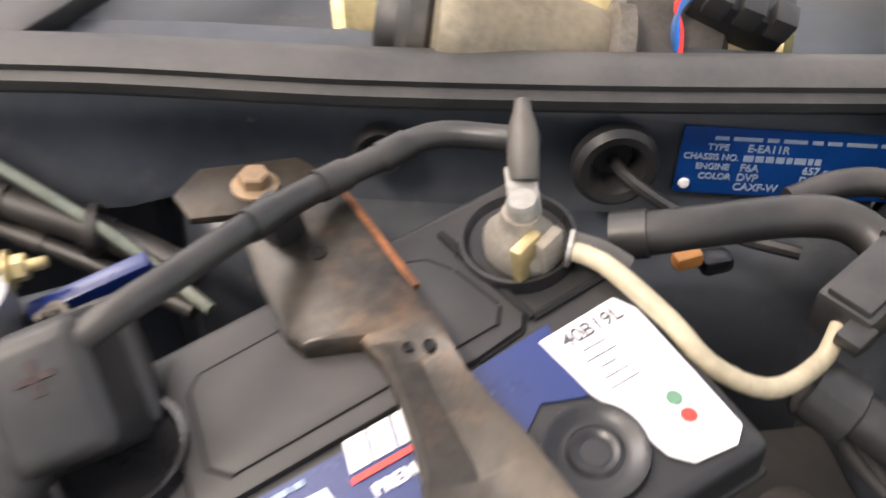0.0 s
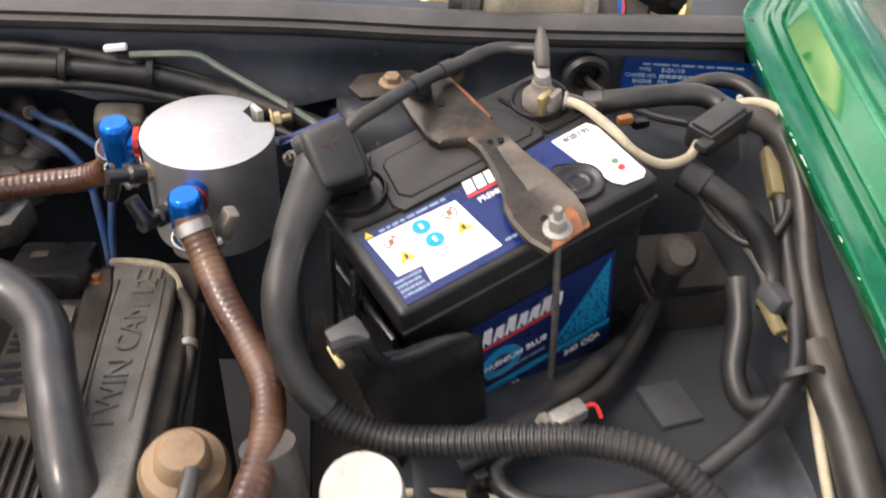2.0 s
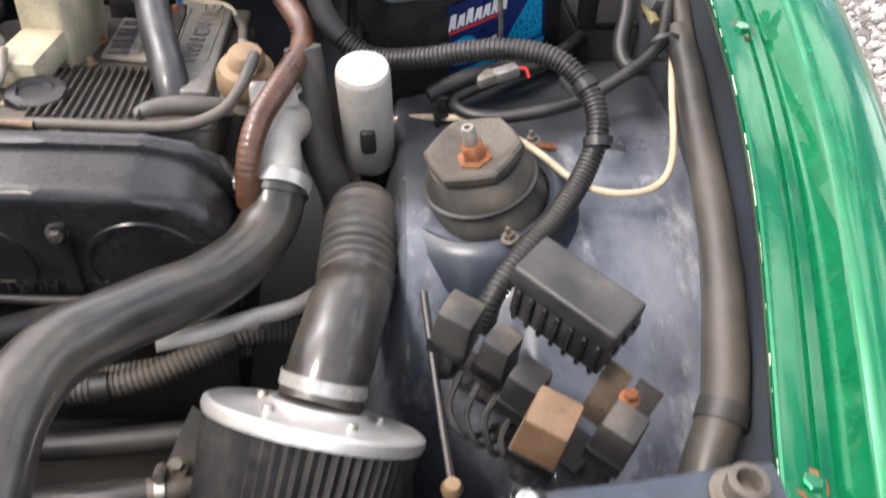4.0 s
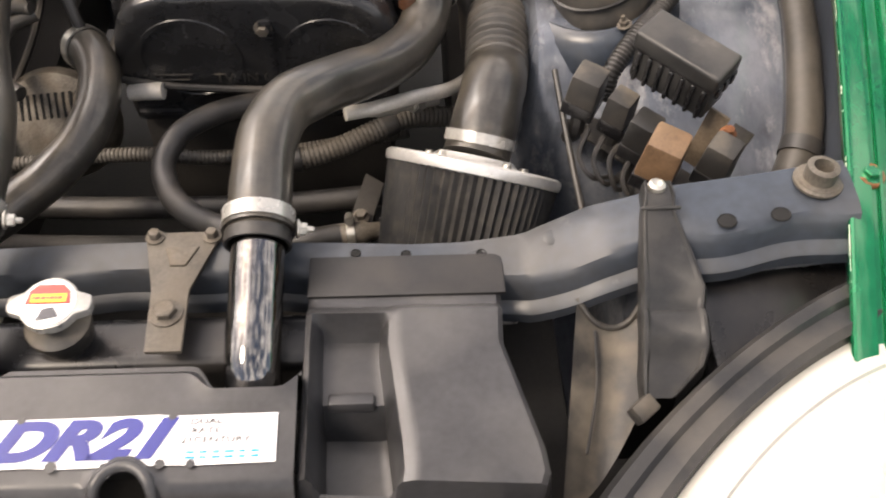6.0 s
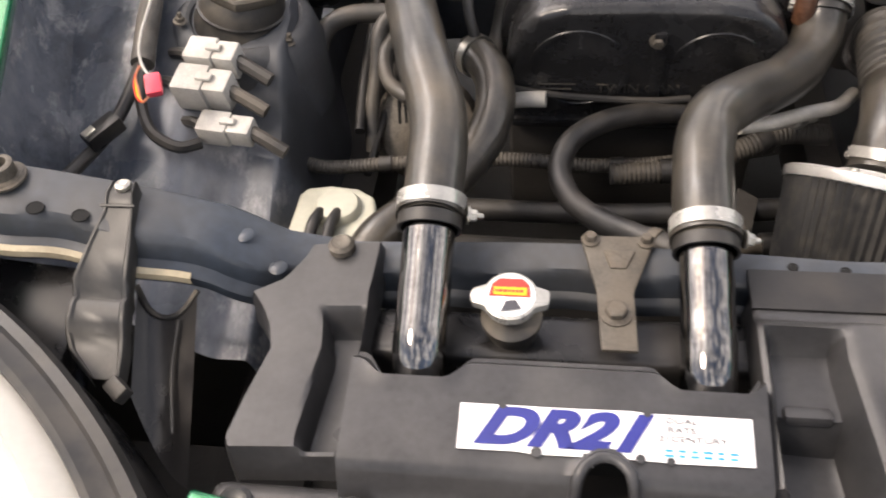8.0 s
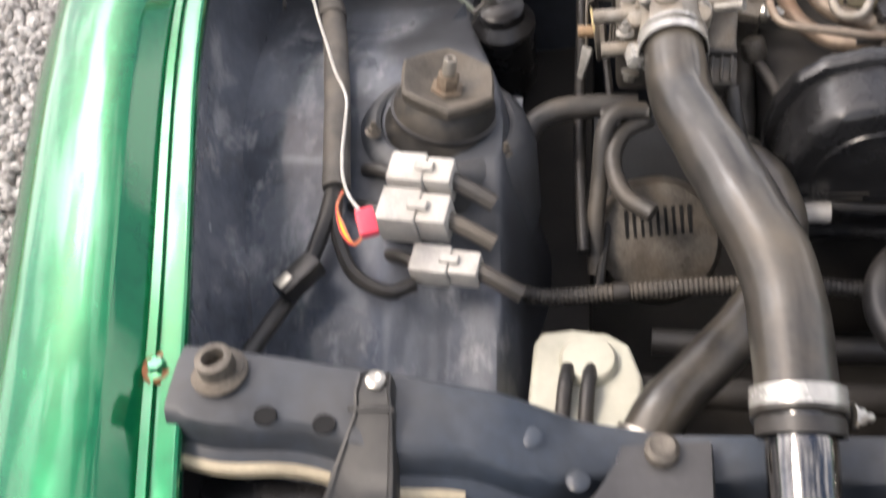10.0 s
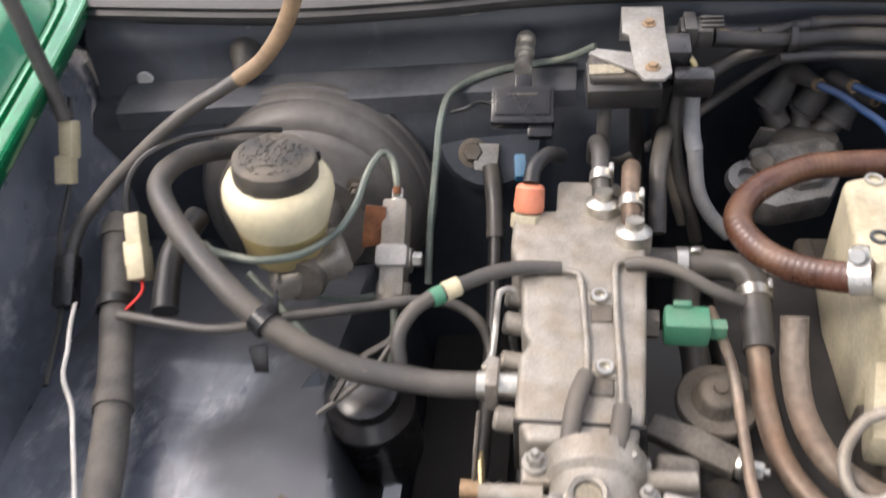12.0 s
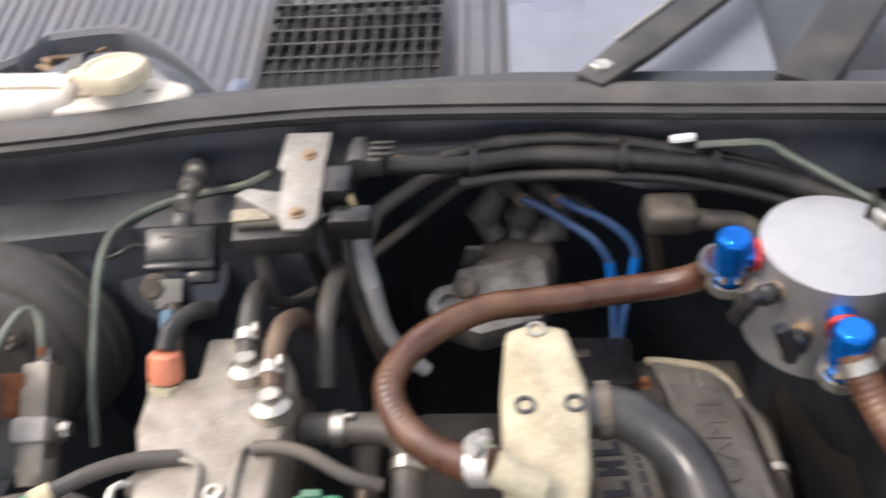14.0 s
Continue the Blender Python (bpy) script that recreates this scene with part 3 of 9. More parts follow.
# ---- car body ----
CAR = thing("sports_car", (0, 0, 0), "dark green small sports car, bonnet open over its engine bay", "car")
EDGE = {1: bow([-0.75, -0.45, -0.33, -0.1, 0.05, 0.43, 0.47, 0.53, 0.9], [0.442, 0.507, 0.532, 0.576, 0.593, 0.623, 0.645, 0.688, 0.74]), -1: bow([-0.75, -0.45, -0.33, 0.05, 0.43, 0.47, 0.53, 0.9], [0.43, 0.492, 0.514, 0.588, 0.622, 0.645, 0.688, 0.74])}
edge_z = bow([-0.75, -0.45, -0.33, 0.05, 0.43, 0.9], [0.55, 0.648, 0.682, 0.757, 0.789, 0.81])
SECTION = [(0.001, -0.016), (-0.002, -0.010), (-0.003, -0.002), (-0.002, 0.0005), (0.0, 0.0012), (0.004, 0.0005), (0.0155, 0.0), (0.0172, -0.0035), (0.0205, -0.0035), (0.022, 0.0004), (0.0245, 0.0004), (0.026, -0.0035), (0.032, -0.0035),
           (0.0335, -0.001), (0.0355, 0.002), (0.0435, 0.0195), (0.0455, 0.0225), (0.049, 0.0245), (0.056, 0.0262), (0.064, 0.027), (0.075, 0.026), (0.09, 0.021), (0.098, 0.0165), (0.105, 0.011), (0.118, -0.005), (0.127, -0.025), (0.134, -0.055), (0.138, -0.1), (0.139, -0.2), (0.13, -0.36), (0.11, -0.5)]
for side, nm in ((1, "left"), (-1, "right")):
    st = [(lambda a, b, y=y: Vector((side * (EDGE[side](y) + a), y, edge_z(y) + b))) for y in np.linspace(-0.75, 0.9, 110)]
    prof = SECTION if side > 0 else [(float(np.interp(a, [-0.003, 0.0, 0.0335, 0.0455, 0.139], [-0.003, 0.0, 0.027, 0.042, 0.168])), b) for a, b in SECTION]
    part("fender", sweep(prof, st), GREEN, CAR, "glossy metallic green fender with a bolted inner flange", 27)


def wing(x, y):
    """The inner wing: wheel arch, flat by the strut tower, turned up to the fender."""
    inner = 0.335 + 0.105 * smooth01((-0.09 - y) / 0.08) if x > 0 else 0.335 + 0.05 * smooth01((y + 0.02) / 0.22)
    x = abs(x)
    z = float(np.interp(y, [-0.42, -0.34, -0.26, -0.2, -0.12, -0.05, 0.02, 0.1, 0.2, 0.3, 0.45], [0.49, 0.495, 0.52, 0.548, 0.585, 0.61, 0.622, 0.622, 0.61, 0.58, 0.54]))
    z += 0.03 * max(0, x - 0.46)
    if y < -0.05:
        z -= 0.05 * smooth01((0.44 - x) / 0.08) * smooth01((-0.05 - y) / 0.07)
    z -= 0.22 * smooth01((inner - x) / 0.045)
    return z


for side in (1, -1):
    bm, rows = bmesh.new(), []
    nx, ny = 80, 90
    for j in range(ny + 1):
        y = -0.345 + 0.815 * j / ny
        hi = EDGE[side](y) - 0.001
        rows.append([bm.verts.new((side * (0.29 + (hi - 0.29) * i / nx), y, wing(side * (0.29 + (hi - 0.29) * i / nx), y))) for i in range(nx + 1)])
    for p, q in zip(rows, rows[1:]):
        for k in range(nx):
            bm.faces.new((p[k], p[k + 1], q[k + 1], q[k]))
    bmesh.ops.recalc_face_normals(bm, faces=bm.faces[:])
    part("inner_wing", bm, WING[side], CAR, "slate blue inner wing panel, rubbed bright in places and dusty, shade painted in")
    # This wall gets the darker colour at x > 0, the wing's at x < 0.
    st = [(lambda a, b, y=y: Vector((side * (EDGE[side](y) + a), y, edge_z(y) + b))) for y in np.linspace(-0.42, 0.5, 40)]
    part("fender_inner_wall", sweep([(-0.003, -0.26), (-0.004, -0.165), (-0.002, -0.13), (0.014, -0.10), (0.016, -0.03), (0.010, -0.018), (0.003, -0.010)], st), DARKPAINT if side > 0 else WINGPAINT, CAR, "sealed wall below the fender flange")
    part("pressed_rib", box(0.16, 0.032, 0.008, at(side * 0.43, -0.262, wing(0.43, -0.262) + 0.001, 24, 0, -side * 3), 0.004, 3), WINGPAINT, CAR)
    # strut tower with its raised ring
    c = Vector((0.399, -0.002, 0.62) if side > 0 else (-0.388, 0.0, 0.612))
    m = align(c, (-0.2, -0.03, 1) if side > 0 else (0.14, -0.02, 1))
    bm = lathe([(0.098, -0.10), (0.088, -0.03), (0.078, -0.005), (0.07, 0.002), (0.064, 0.004), (0.060, 0.002), (0.057, -0.006), (0.055, -0.03), (0, -0.03)], m, 40)
    part("strut_tower", bm, SLATE if side > 0 else LEDGE, CAR, "slate blue painted strut tower" if side > 0 else "dusty grey painted strut tower")
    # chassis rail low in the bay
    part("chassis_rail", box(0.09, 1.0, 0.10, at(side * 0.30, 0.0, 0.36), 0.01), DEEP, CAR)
    for y0 in (0.05, -0.335):
        z0 = edge_z(y0)
        part("bolt_seat", lathe([(0, 0.0016), (0.0105, 0.0016), (0.0115, 0.0), (0.0115, -0.004)], at(side * (EDGE[side](y0) + 0.016), y0, z0 - 0.002, 10, side * 3, 0), 24), RUST, CAR, "rusted seat of the bolt")
        part("fender_bolt", hexbolt(at(side * (EDGE[side](y0) + 0.016), y0, z0 - 0.003, 0, side * 3, 0), 0.0062, 0.005), GREEN, CAR)

rw_ = random.Random(31)
y = -0.42
while y < 0.40:
    q = 0.022 * rw_.random() ** 2 + 0.001
    part("paint_chip", tube([(EDGE[1](y + q * f) - 0.0024, y + q * f, edge_z(y + q * f) - 0.001) for f in (0, 0.5, 1)], rw_.uniform(0.0003, 0.0007), 6, 0.0005), PALECHIP, CAR, "chipped pale paint on the fender flange")
    y += q + 0.045 * rw_.random() ** 2

# floor pan under the engine and the closed sides of the bay
for side in (1, -1):
    part("arch_liner", sweep([(0.03, -0.04), (0.08, -0.06), (0.105, -0.1), (0.108, -0.25), (0.09, -0.46)], [(lambda a, b, y=y: Vector((side * (EDGE[side](y) + a), y, edge_z(y) + b))) for y in np.linspace(-0.75, 0.6, 30)]), DEEP, CAR, "dark liner inside the fender")
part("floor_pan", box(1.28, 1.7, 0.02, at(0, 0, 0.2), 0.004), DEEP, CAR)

# firewall and cowl
cow_y = spline([-0.7, -0.62, -0.3, 0, 0.3, 0.62, 0.7], [0.405, 0.425, 0.465, 0.482, 0.465, 0.425, 0.405])


def hollow(a, b, x):
    """A point of the firewall; the middle stands back under a lip, over the gearbox."""
    w = smooth01((x + 0.15) / 0.045) * smooth01((0.30 - x) / 0.05)
    lip = float(np.interp(x, [-0.2, -0.05, 0.03, 0.09, 0.3], [0.735, 0.735, 0.727, 0.706, 0.702]))
    if b < 0.7:
        return Vector((x, cow_y(x) + a + 0.115 * w, b - 0.004 * w))
    if b < 0.72:
        return Vector((x, cow_y(x) + a - 0.012 * w, b + (lip - 0.706) * w))
    return Vector((x, cow_y(x) + a, b))


st = [(lambda a, b, x=x: hollow(a, b, x)) for x in np.linspace(-0.63, 0.63, 90)]
part("firewall", sweep([(-0.06, 0.3), (-0.05, 0.5), (-0.045, 0.62), (-0.04, 0.685), (-0.028, 0.699), (-0.008, 0.704), (-0.006, 0.709), (-0.002, 0.715), (0.0, 0.74), (0.002, 0.755), (0.008, 0.762), (0.01, 0.775), (0.03, 0.778)], st), DARKPAINT, CAR, "dark painted firewall with a pressed ledge")
lst = [s for s, x in zip(st, np.linspace(-0.63, 0.63, 90)) if -0.61 < x < -0.2]
part("firewall_ledge", sweep([(-0.044, 0.690), (-0.043, 0.7065), (-0.039, 0.709), (-0.004, 0.7125)], lst), LEDGE, CAR, "dusty grey ledge across the firewall")
seal_y = bow([-0.7, -0.62, -0.45, -0.33, -0.24, -0.12, 0, 0.13, 0.25, 0.38, 0.5, 0.63, 0.7], [0.446, 0.442, 0.436, 0.448, 0.465, 0.474, 0.471, 0.463, 0.456, 0.441, 0.433, 0.428, 0.424])
seal_st = [(lambda a, b, x=x: Vector((x, seal_y(x) + a, b))) for x in np.linspace(-0.63, 0.63, 70)]
part("cowl_seal", sweep([(0.016, 0.758), (-0.002, 0.764), (-0.004, 0.768), (-0.012, 0.772), (-0.014, 0.778), (-0.010, 0.781), (-0.012, 0.785), (-0.008, 0.787), (0.002, 0.790), (0.010, 0.789), (0.014, 0.785), (0.016, 0.776)], seal_st), SEALRUBBER, CAR, "black rubber bonnet seal along the cowl")

# ---- cowl, scuttle and wiper ----
st = [(lambda a, b, x=x: Vector((x, cow_y(x) + a, b))) for x in np.linspace(-0.76, 0.76, 50)]
part("scuttle_well", sweep([(0.02, 0.776), (0.025, 0.738), (0.06, 0.732), (0.2, 0.732), (0.32, 0.738), (0.6, 0.82)], st), SLATE, CAR, "slate blue scuttle well behind the seal")
bm = sheet(lambda x, y: 0.755 + 0.16 * (y - 0.6) - 0.03 * abs(x) + (0.003 if math.sin(x * 380) > 0 and -0.26 < x < 0.02 else 0), -0.25, 0.215, 0.508, 0.95, 190, 8)
part("cowl_cover", bm, COWLGREY, CAR, "ribbed grey plastic cowl cover")
arch_y = bow([-0.62, -0.50, -0.442, -0.42, -0.364, -0.301, -0.237, -0.212], [0.56, 0.575, 0.600, 0.628, 0.632, 0.592, 0.523, 0.500])
bm = bmesh.new()
rows = []
for i in range(231):
    x = -0.60 + 0.39 * i / 230
    y0 = arch_y(x)
    h = 0.0025 if math.sin(x * 500) > 0.2 else 0
    rows.append([bm.verts.new((x, y0 + (0.95 - y0) * f, 0.757 + 0.16 * (y0 + (0.95 - y0) * f - 0.6) - 0.03 * abs(x) + b)) for f, b in ((0.0, -0.03), (0.0, 0.008), (0.012, 0.012), (0.03, 0.010), (0.05, 0.006 + h), (0.5, 0.005 + h), (1.0, 0.005 + h))])
for p, q in zip(rows, rows[1:]):
    for k in range(6):
        bm.faces.new((p[k], q[k], q[k + 1], p[k + 1]))
bmesh.ops.recalc_face_normals(bm, faces=bm.faces[:])
part("cowl_side", bm, COWLGREY, CAR, "ribbed grey cowl with an arched rim over the tank")
part("cowl_rivet", lathe([(0, 0.003), (0.006, 0.0028), (0.0088, 0.001), (0.0092, -0.004)], at(-0.233, 0.551, 0.750, 6, 0, 0), 24), RIVETBLUE, CAR, "blue-grey plastic cowl rivet")
bm = sheet(lambda x, y: 0.768 + 0.16 * (y - 0.6), -0.005, 0.205, 0.512, 0.95, 6, 8)
part("cowl_plate", bm, GLASSD, CAR, "smooth pale blue-grey cowl panel")
grille = thing("cowl_grille", (-0.13, 0.58, 0.77), "black plastic air intake grille with square openings in the cowl", "grille")
zc = lambda y: 0.765 + 0.12 * (y - 0.6)
# Flat black sheet paints the dark seen through the grille openings.
part("opening_shade_sheet", slab([(-0.212, 0.506), (-0.06, 0.506), (-0.06, 0.665), (-0.212, 0.665)], 0.001, at(0, 0, 0.7605, 0, 0, 0), 0), GAPSHADE, grille)
for k in range(14):
    x = -0.211 + 0.150 * k / 13
    part("slat", box(0.002, 0.155, 0.006, at(x, 0.588, 0.766, 7, 0, 0), 0.0006, 1), FUSEPL, grille)
for k in range(9):
    y = 0.512 + 0.15 * k / 8
    part("crossbar", box(0.152, 0.0022, 0.006, at(-0.136, y, zc(y) + 0.0015), 0.0006, 1), FUSEPL, grille)
for side in (1, -1):
    part("scuttle_end", sweep([(0.0, -0.06), (0.005, -0.02), (0.03, 0.03), (0.06, 0.045)], [(lambda a, b, y=y: Vector((side * (0.628 + 0.55 * max(0, y - 0.43) + a), y, 0.75 + b))) for y in np.linspace(0.42, 0.75, 14)]), SLATE, CAR, "slate blue end of the scuttle")
wip = thing("windscreen_wiper", (0.06, 0.49, 0.79), "matt black wiper arm lying on the cowl", "wiper arm")
part("arm", slab([(-0.012, 0), (0.012, 0), (0.0165, 0.06), (0.0165, 0.3), (-0.0165, 0.3), (-0.0165, 0.06)], 0.008, at(0.052, 0.476, 0.785, 4, 0, -44), 0.002), FUSEPL, wip)
part("arm_edge", slab([(-0.0165, 0.05), (-0.0135, 0.05), (-0.0135, 0.3), (-0.0165, 0.3)], 0.003, at(0.052, 0.476, 0.792, 4, 0, -44), 0.001), ZINC, wip)
part("spindle_nut", hexbolt(at(0.062, 0.49, 0.789), 0.008, 0.006), STEEL, wip)
brace = thing("cowl_brace", (0.22, 0.5, 0.77), "dark rubber strip on a slate brace across the scuttle", "strip")
part("strip", slab([(-0.02, 0), (0.02, 0), (0.024, 0.3), (-0.024, 0.3)], 0.012, at(0.205, 0.475, 0.775, 3, 0, -33), 0.004), RUBBER, brace)

wm = thing("wiper_motor", (0.48, 0.5, 0.74), "wiper motor on a round gold zinc plate in the scuttle", "wiper motor")
mm = align((0.486, 0.523, 0.770), (0, -0.72, 0.7))
part("mounting_plate", lathe([(0, 0), (0.118, 0), (0.122, 0.004), (0.122, 0.01), (0.116, 0.013), (0.108, 0.008), (0.06, 0.007), (0, 0.007)], mm, 48), GOLD, wm, "round gold zinc mounting plate")
part("gear_housing", slab([(-0.05, -0.03), (0.02, -0.045), (0.06, -0.02), (0.055, 0.035), (0.0, 0.05), (-0.06, 0.02)], 0.03, mm @ at(0.03, -0.03, 0.008), 0.006), GOLD, wm)
part("gear_cover", lathe([(0, 0.03), (0.026, 0.028), (0.032, 0.022), (0.034, 0.0)], align((0.527, 0.492, 0.762), (0.1, -0.6, 0.8)), 28), CAMDIRT, wm, "dirty round gear cover")
part("pressed_rib", tube([mm @ Vector((-0.04, 0.03, 0.008)), mm @ Vector((-0.01, 0.045, 0.009)), mm @ Vector((0.03, 0.04, 0.009)), mm @ Vector((0.05, 0.06, 0.008))], 0.006, 8), GOLD, wm)
MA = align((0.386, 0.481, 0.785), (1, -0.13, -0.09))
part("motor_body", lathe([(0, 0.027), (0.026, 0.027), (0.033, 0.030), (0.035, 0.036), (0.034, 0.046), (0.030, 0.062), (0.022, 0.098), (0.018, 0.112), (0.014, 0.116), (0, 0.116)], MA, 28), MOTOR, wm, "dirty gold-grey tapered motor body")
part("end_cap", lathe([(0, 0), (0.012, 0), (0.016, 0.004), (0.017, 0.010), (0.022, 0.014), (0.0255, 0.016), (0.0255, 0.024), (0.022, 0.027), (0, 0.027)], MA, 24), DUSTPLASTIC, wm, "dark stepped end cap")
part("neck", lathe([(0.018, 0), (0.024, 0.004), (0.024, 0.012), (0.016, 0.016)], MA @ at(0, 0, 0.108), 20), CASTDARK, wm)
part("plate_bolt", hexbolt(align((0.372, 0.490, 0.765), (0, -0.72, 0.7)), 0.007, 0.007), CASTDARK, wm)
part("plug_block", box(0.050, 0.024, 0.024, at(0.562, 0.482, 0.788, 20, 16, -16), 0.003), FUSEPL, wm)
for k in range(3):
    part("plug_socket", box(0.012, 0.014, 0.014, at(0.548 + 0.015 * k, 0.474 - 0.004 * k, 0.799 - 0.004 * k, 20, 16, -16), 0.002), FUSEPL, wm)
for k, mt in enumerate((HTBLUE, BRIGHTBLUE, REDP)):
    part("wire", tube([(0.543, 0.480, 0.798), (0.533 - 0.002 * k, 0.476, 0.796), (0.527 + 0.002 * k, 0.468, 0.786), (0.531, 0.462 - 0.002 * k, 0.772), (0.54, 0.460, 0.762)], 0.0014, 6, 0.003), mt, wm)
part("fixing_bolt", hexbolt(align((0.512, 0.498, 0.79), (0, -0.7, 0.7)), 0.006, 0.008), TAN, wm)

tank = thing("washer_tank", (-0.44, 0.5, 0.75), "milky white plastic washer tank behind the seal", "tank")
part("body", slab([(-0.68, 0.452), (-0.6, 0.452), (-0.45, 0.455), (-0.36, 0.462), (-0.335, 0.470), (-0.335, 0.505), (-0.36, 0.512), (-0.45, 0.516), (-0.66, 0.53)], 0.072, at(0, 0, 0.725), 0.014, seg=4), TANK, tank, "milky white moulded tank body")
part("end_lobe", slab([(-0.35, 0.462), (-0.29, 0.468), (-0.258, 0.476), (-0.246, 0.484), (-0.252, 0.496), (-0.28, 0.508), (-0.35, 0.512)], 0.064, at(0, 0, 0.725), 0.014, seg=4), TANK, tank, "lower rounded end of the tank")
part("seam", tube([(-0.62, 0.487, 0.7972), (-0.5, 0.486, 0.7972), (-0.40, 0.484, 0.7972), (-0.35, 0.482, 0.797), (-0.33, 0.481, 0.79), (-0.28, 0.486, 0.789), (-0.252, 0.487, 0.783)], 0.0013, 6), TANKGRIME, tank, "grimy moulding seam")
part("filler_cap", lathe([(0, 0.0015), (0.018, 0.0015), (0.021, 0.0), (0.024, 0.0), (0.0255, 0.0015), (0.026, 0.006), (0.0255, 0.011), (0.0235, 0.0135), (0.0205, 0.0135), (0.019, 0.0118), (0, 0.0118)], at(-0.304, 0.488, 0.797, -6, 0, 0), 36, wob=lambda a: 1 + 0.05 * (math.sin(4 * a) > 0.75)), TANKCAP, tank, "grubby cream filler cap with grip lugs")
part("cap_tab", box(0.014, 0.012, 0.006, at(-0.333, 0.491, 0.802, 0, 0, 10), 0.002), TANKCAP, tank)
part("filler_neck", lathe([(0.021, -0.02), (0.021, 0.003)], at(-0.304, 0.488, 0.798), 24), TANK, tank)

# ---- hoses, pipes and cables ----


def hose(name, pts, r, material, label, category="hose", bands=(), bandmat=None, bandname="tape_band", bandw=0.014, **kw):
    """A hose, cable or loom; bands: how far along it its bands of tape, ties or clips sit."""
    if not bands:
        return single(name, tube(pts, r, **kw), material, label, category)
    h = thing(name, pts[0], label, category)
    part("tube", tube(pts, r, **kw), material, h)
    c = glide(pts, 0.004)
    for f in bands:
        k = max(1, min(len(c) - 2, int(f * (len(c) - 1))))
        part(bandname, band(align(c[k], c[k + 1] - c[k - 1]), r * 1.04, bandw, False, t=r * 0.1), bandmat or RUBBER, h)
    return h


hose("drain_hose", [(-0.42, 0.55, 0.735), (-0.37, 0.565, 0.752), (-0.32, 0.56, 0.757), (-0.275, 0.53, 0.752), (-0.245, 0.50, 0.742)], 0.020, SLATE, "thick blue-grey pipe curving behind the tank", "pipe", bands=(0.3,), bandmat=RUBBER, bandname="pipe_band", n=18)
lit = thing("leaf_litter", (-0.37, 0.58, 0.72), "dry tan twigs and leaf litter in the scuttle", "litter")
rl_ = random.Random(21)
for k in range(16):
    x, y = rl_.uniform(-0.42, -0.30), rl_.uniform(0.555, 0.61)
    part("twig", tube([(x, y, 0.735 + 0.02 * rl_.random()), (x + rl_.uniform(-0.03, 0.03), y + rl_.uniform(-0.02, 0.02), 0.75), (x + rl_.uniform(-0.06, 0.06), y + rl_.uniform(-0.03, 0.03), 0.742)], rl_.uniform(0.0012, 0.003), 6, 0.01), TAN, lit)
hose("battery_conduit", [(0.271, 0.250, 0.760), (0.263, 0.215, 0.766), (0.258, 0.186, 0.767), (0.254, 0.168, 0.759), (0.254, 0.156, 0.745), (0.257, 0.146, 0.729), (0.264, 0.137, 0.711), (0.280, 0.127, 0.694), (0.311, 0.113, 0.684), (0.352, 0.100, 0.693), (0.391, 0.089, 0.707), (0.429, 0.078, 0.716), (0.464, 0.062, 0.715), (0.488, 0.037, 0.700), (0.493, 0.008, 0.680), (0.479, -0.020, 0.655), (0.453, -0.055, 0.64), (0.425, -0.085, 0.63), (0.398, -0.115, 0.61), (0.39, -0.13, 0.585)], 0.0099, RUBBER, "black corrugated conduit with cloth tape, over the strut tower", "conduit", bands=(0.62,), bandname="tie", bandw=0.008, ribs=0.0042, depth=0.13, n=14)
tape = thing("conduit_tape", (0.26, 0.18, 0.75), "black tape wrapped on the battery conduit", "tape")
part("wrap", tube([(0.271, 0.250, 0.760), (0.263, 0.215, 0.766), (0.258, 0.186, 0.767), (0.254, 0.168, 0.759), (0.254, 0.156, 0.745), (0.257, 0.146, 0.729), (0.264, 0.137, 0.711), (0.280, 0.127, 0.694)], 0.0106, 14, 0.012), RUBBER, tape)
part("tie", band(align((0.4925, 0.0, 0.675), (0, 0.75, 0.65)), 0.0115, 0.008, False), RUBBER, tape)
part("tie_tail", box(0.014, 0.006, 0.002, at(0.507, -0.01, 0.678, 20, 10, 0), 0.0005, 1), RUBBER, tape)
hose("brown_breather_hose", [(0.190, 0.262, 0.735), (0.201, 0.242, 0.716), (0.213, 0.214, 0.705), (0.228, 0.185, 0.697), (0.242, 0.150, 0.693), (0.244, 0.107, 0.694), (0.236, 0.068, 0.697), (0.226, 0.040, 0.694), (0.214, 0.015, 0.684), (0.207, -0.004, 0.668), (0.204, -0.014, 0.645), (0.204, -0.016, 0.62)], 0.0108, BROWN, "glossy brown ribbed breather hose from the catch can", bands=(0.03,), bandmat=STEEL, bandname="hose_clamp", bandw=0.008, ribs=0.0052, depth=0.03, n=16)
hose("brown_breather_hose", [(0.128, 0.343, 0.735), (0.121, 0.352, 0.712), (0.10, 0.358, 0.698), (0.07, 0.357, 0.694), (0.037, 0.352, 0.693), (0.004, 0.346, 0.695), (-0.027, 0.338, 0.698), (-0.056, 0.320, 0.700), (-0.078, 0.300, 0.698), (-0.089, 0.270, 0.700), (-0.080, 0.240, 0.702), (-0.061, 0.216, 0.708), (-0.036, 0.194, 0.722), (-0.022, 0.188, 0.73)], 0.0102, BROWN, "glossy brown ribbed breather hose to the cam cover", bands=(0.02,), bandmat=STEEL, bandname="hose_clamp", bandw=0.008, ribs=0.0052, depth=0.03, n=16)
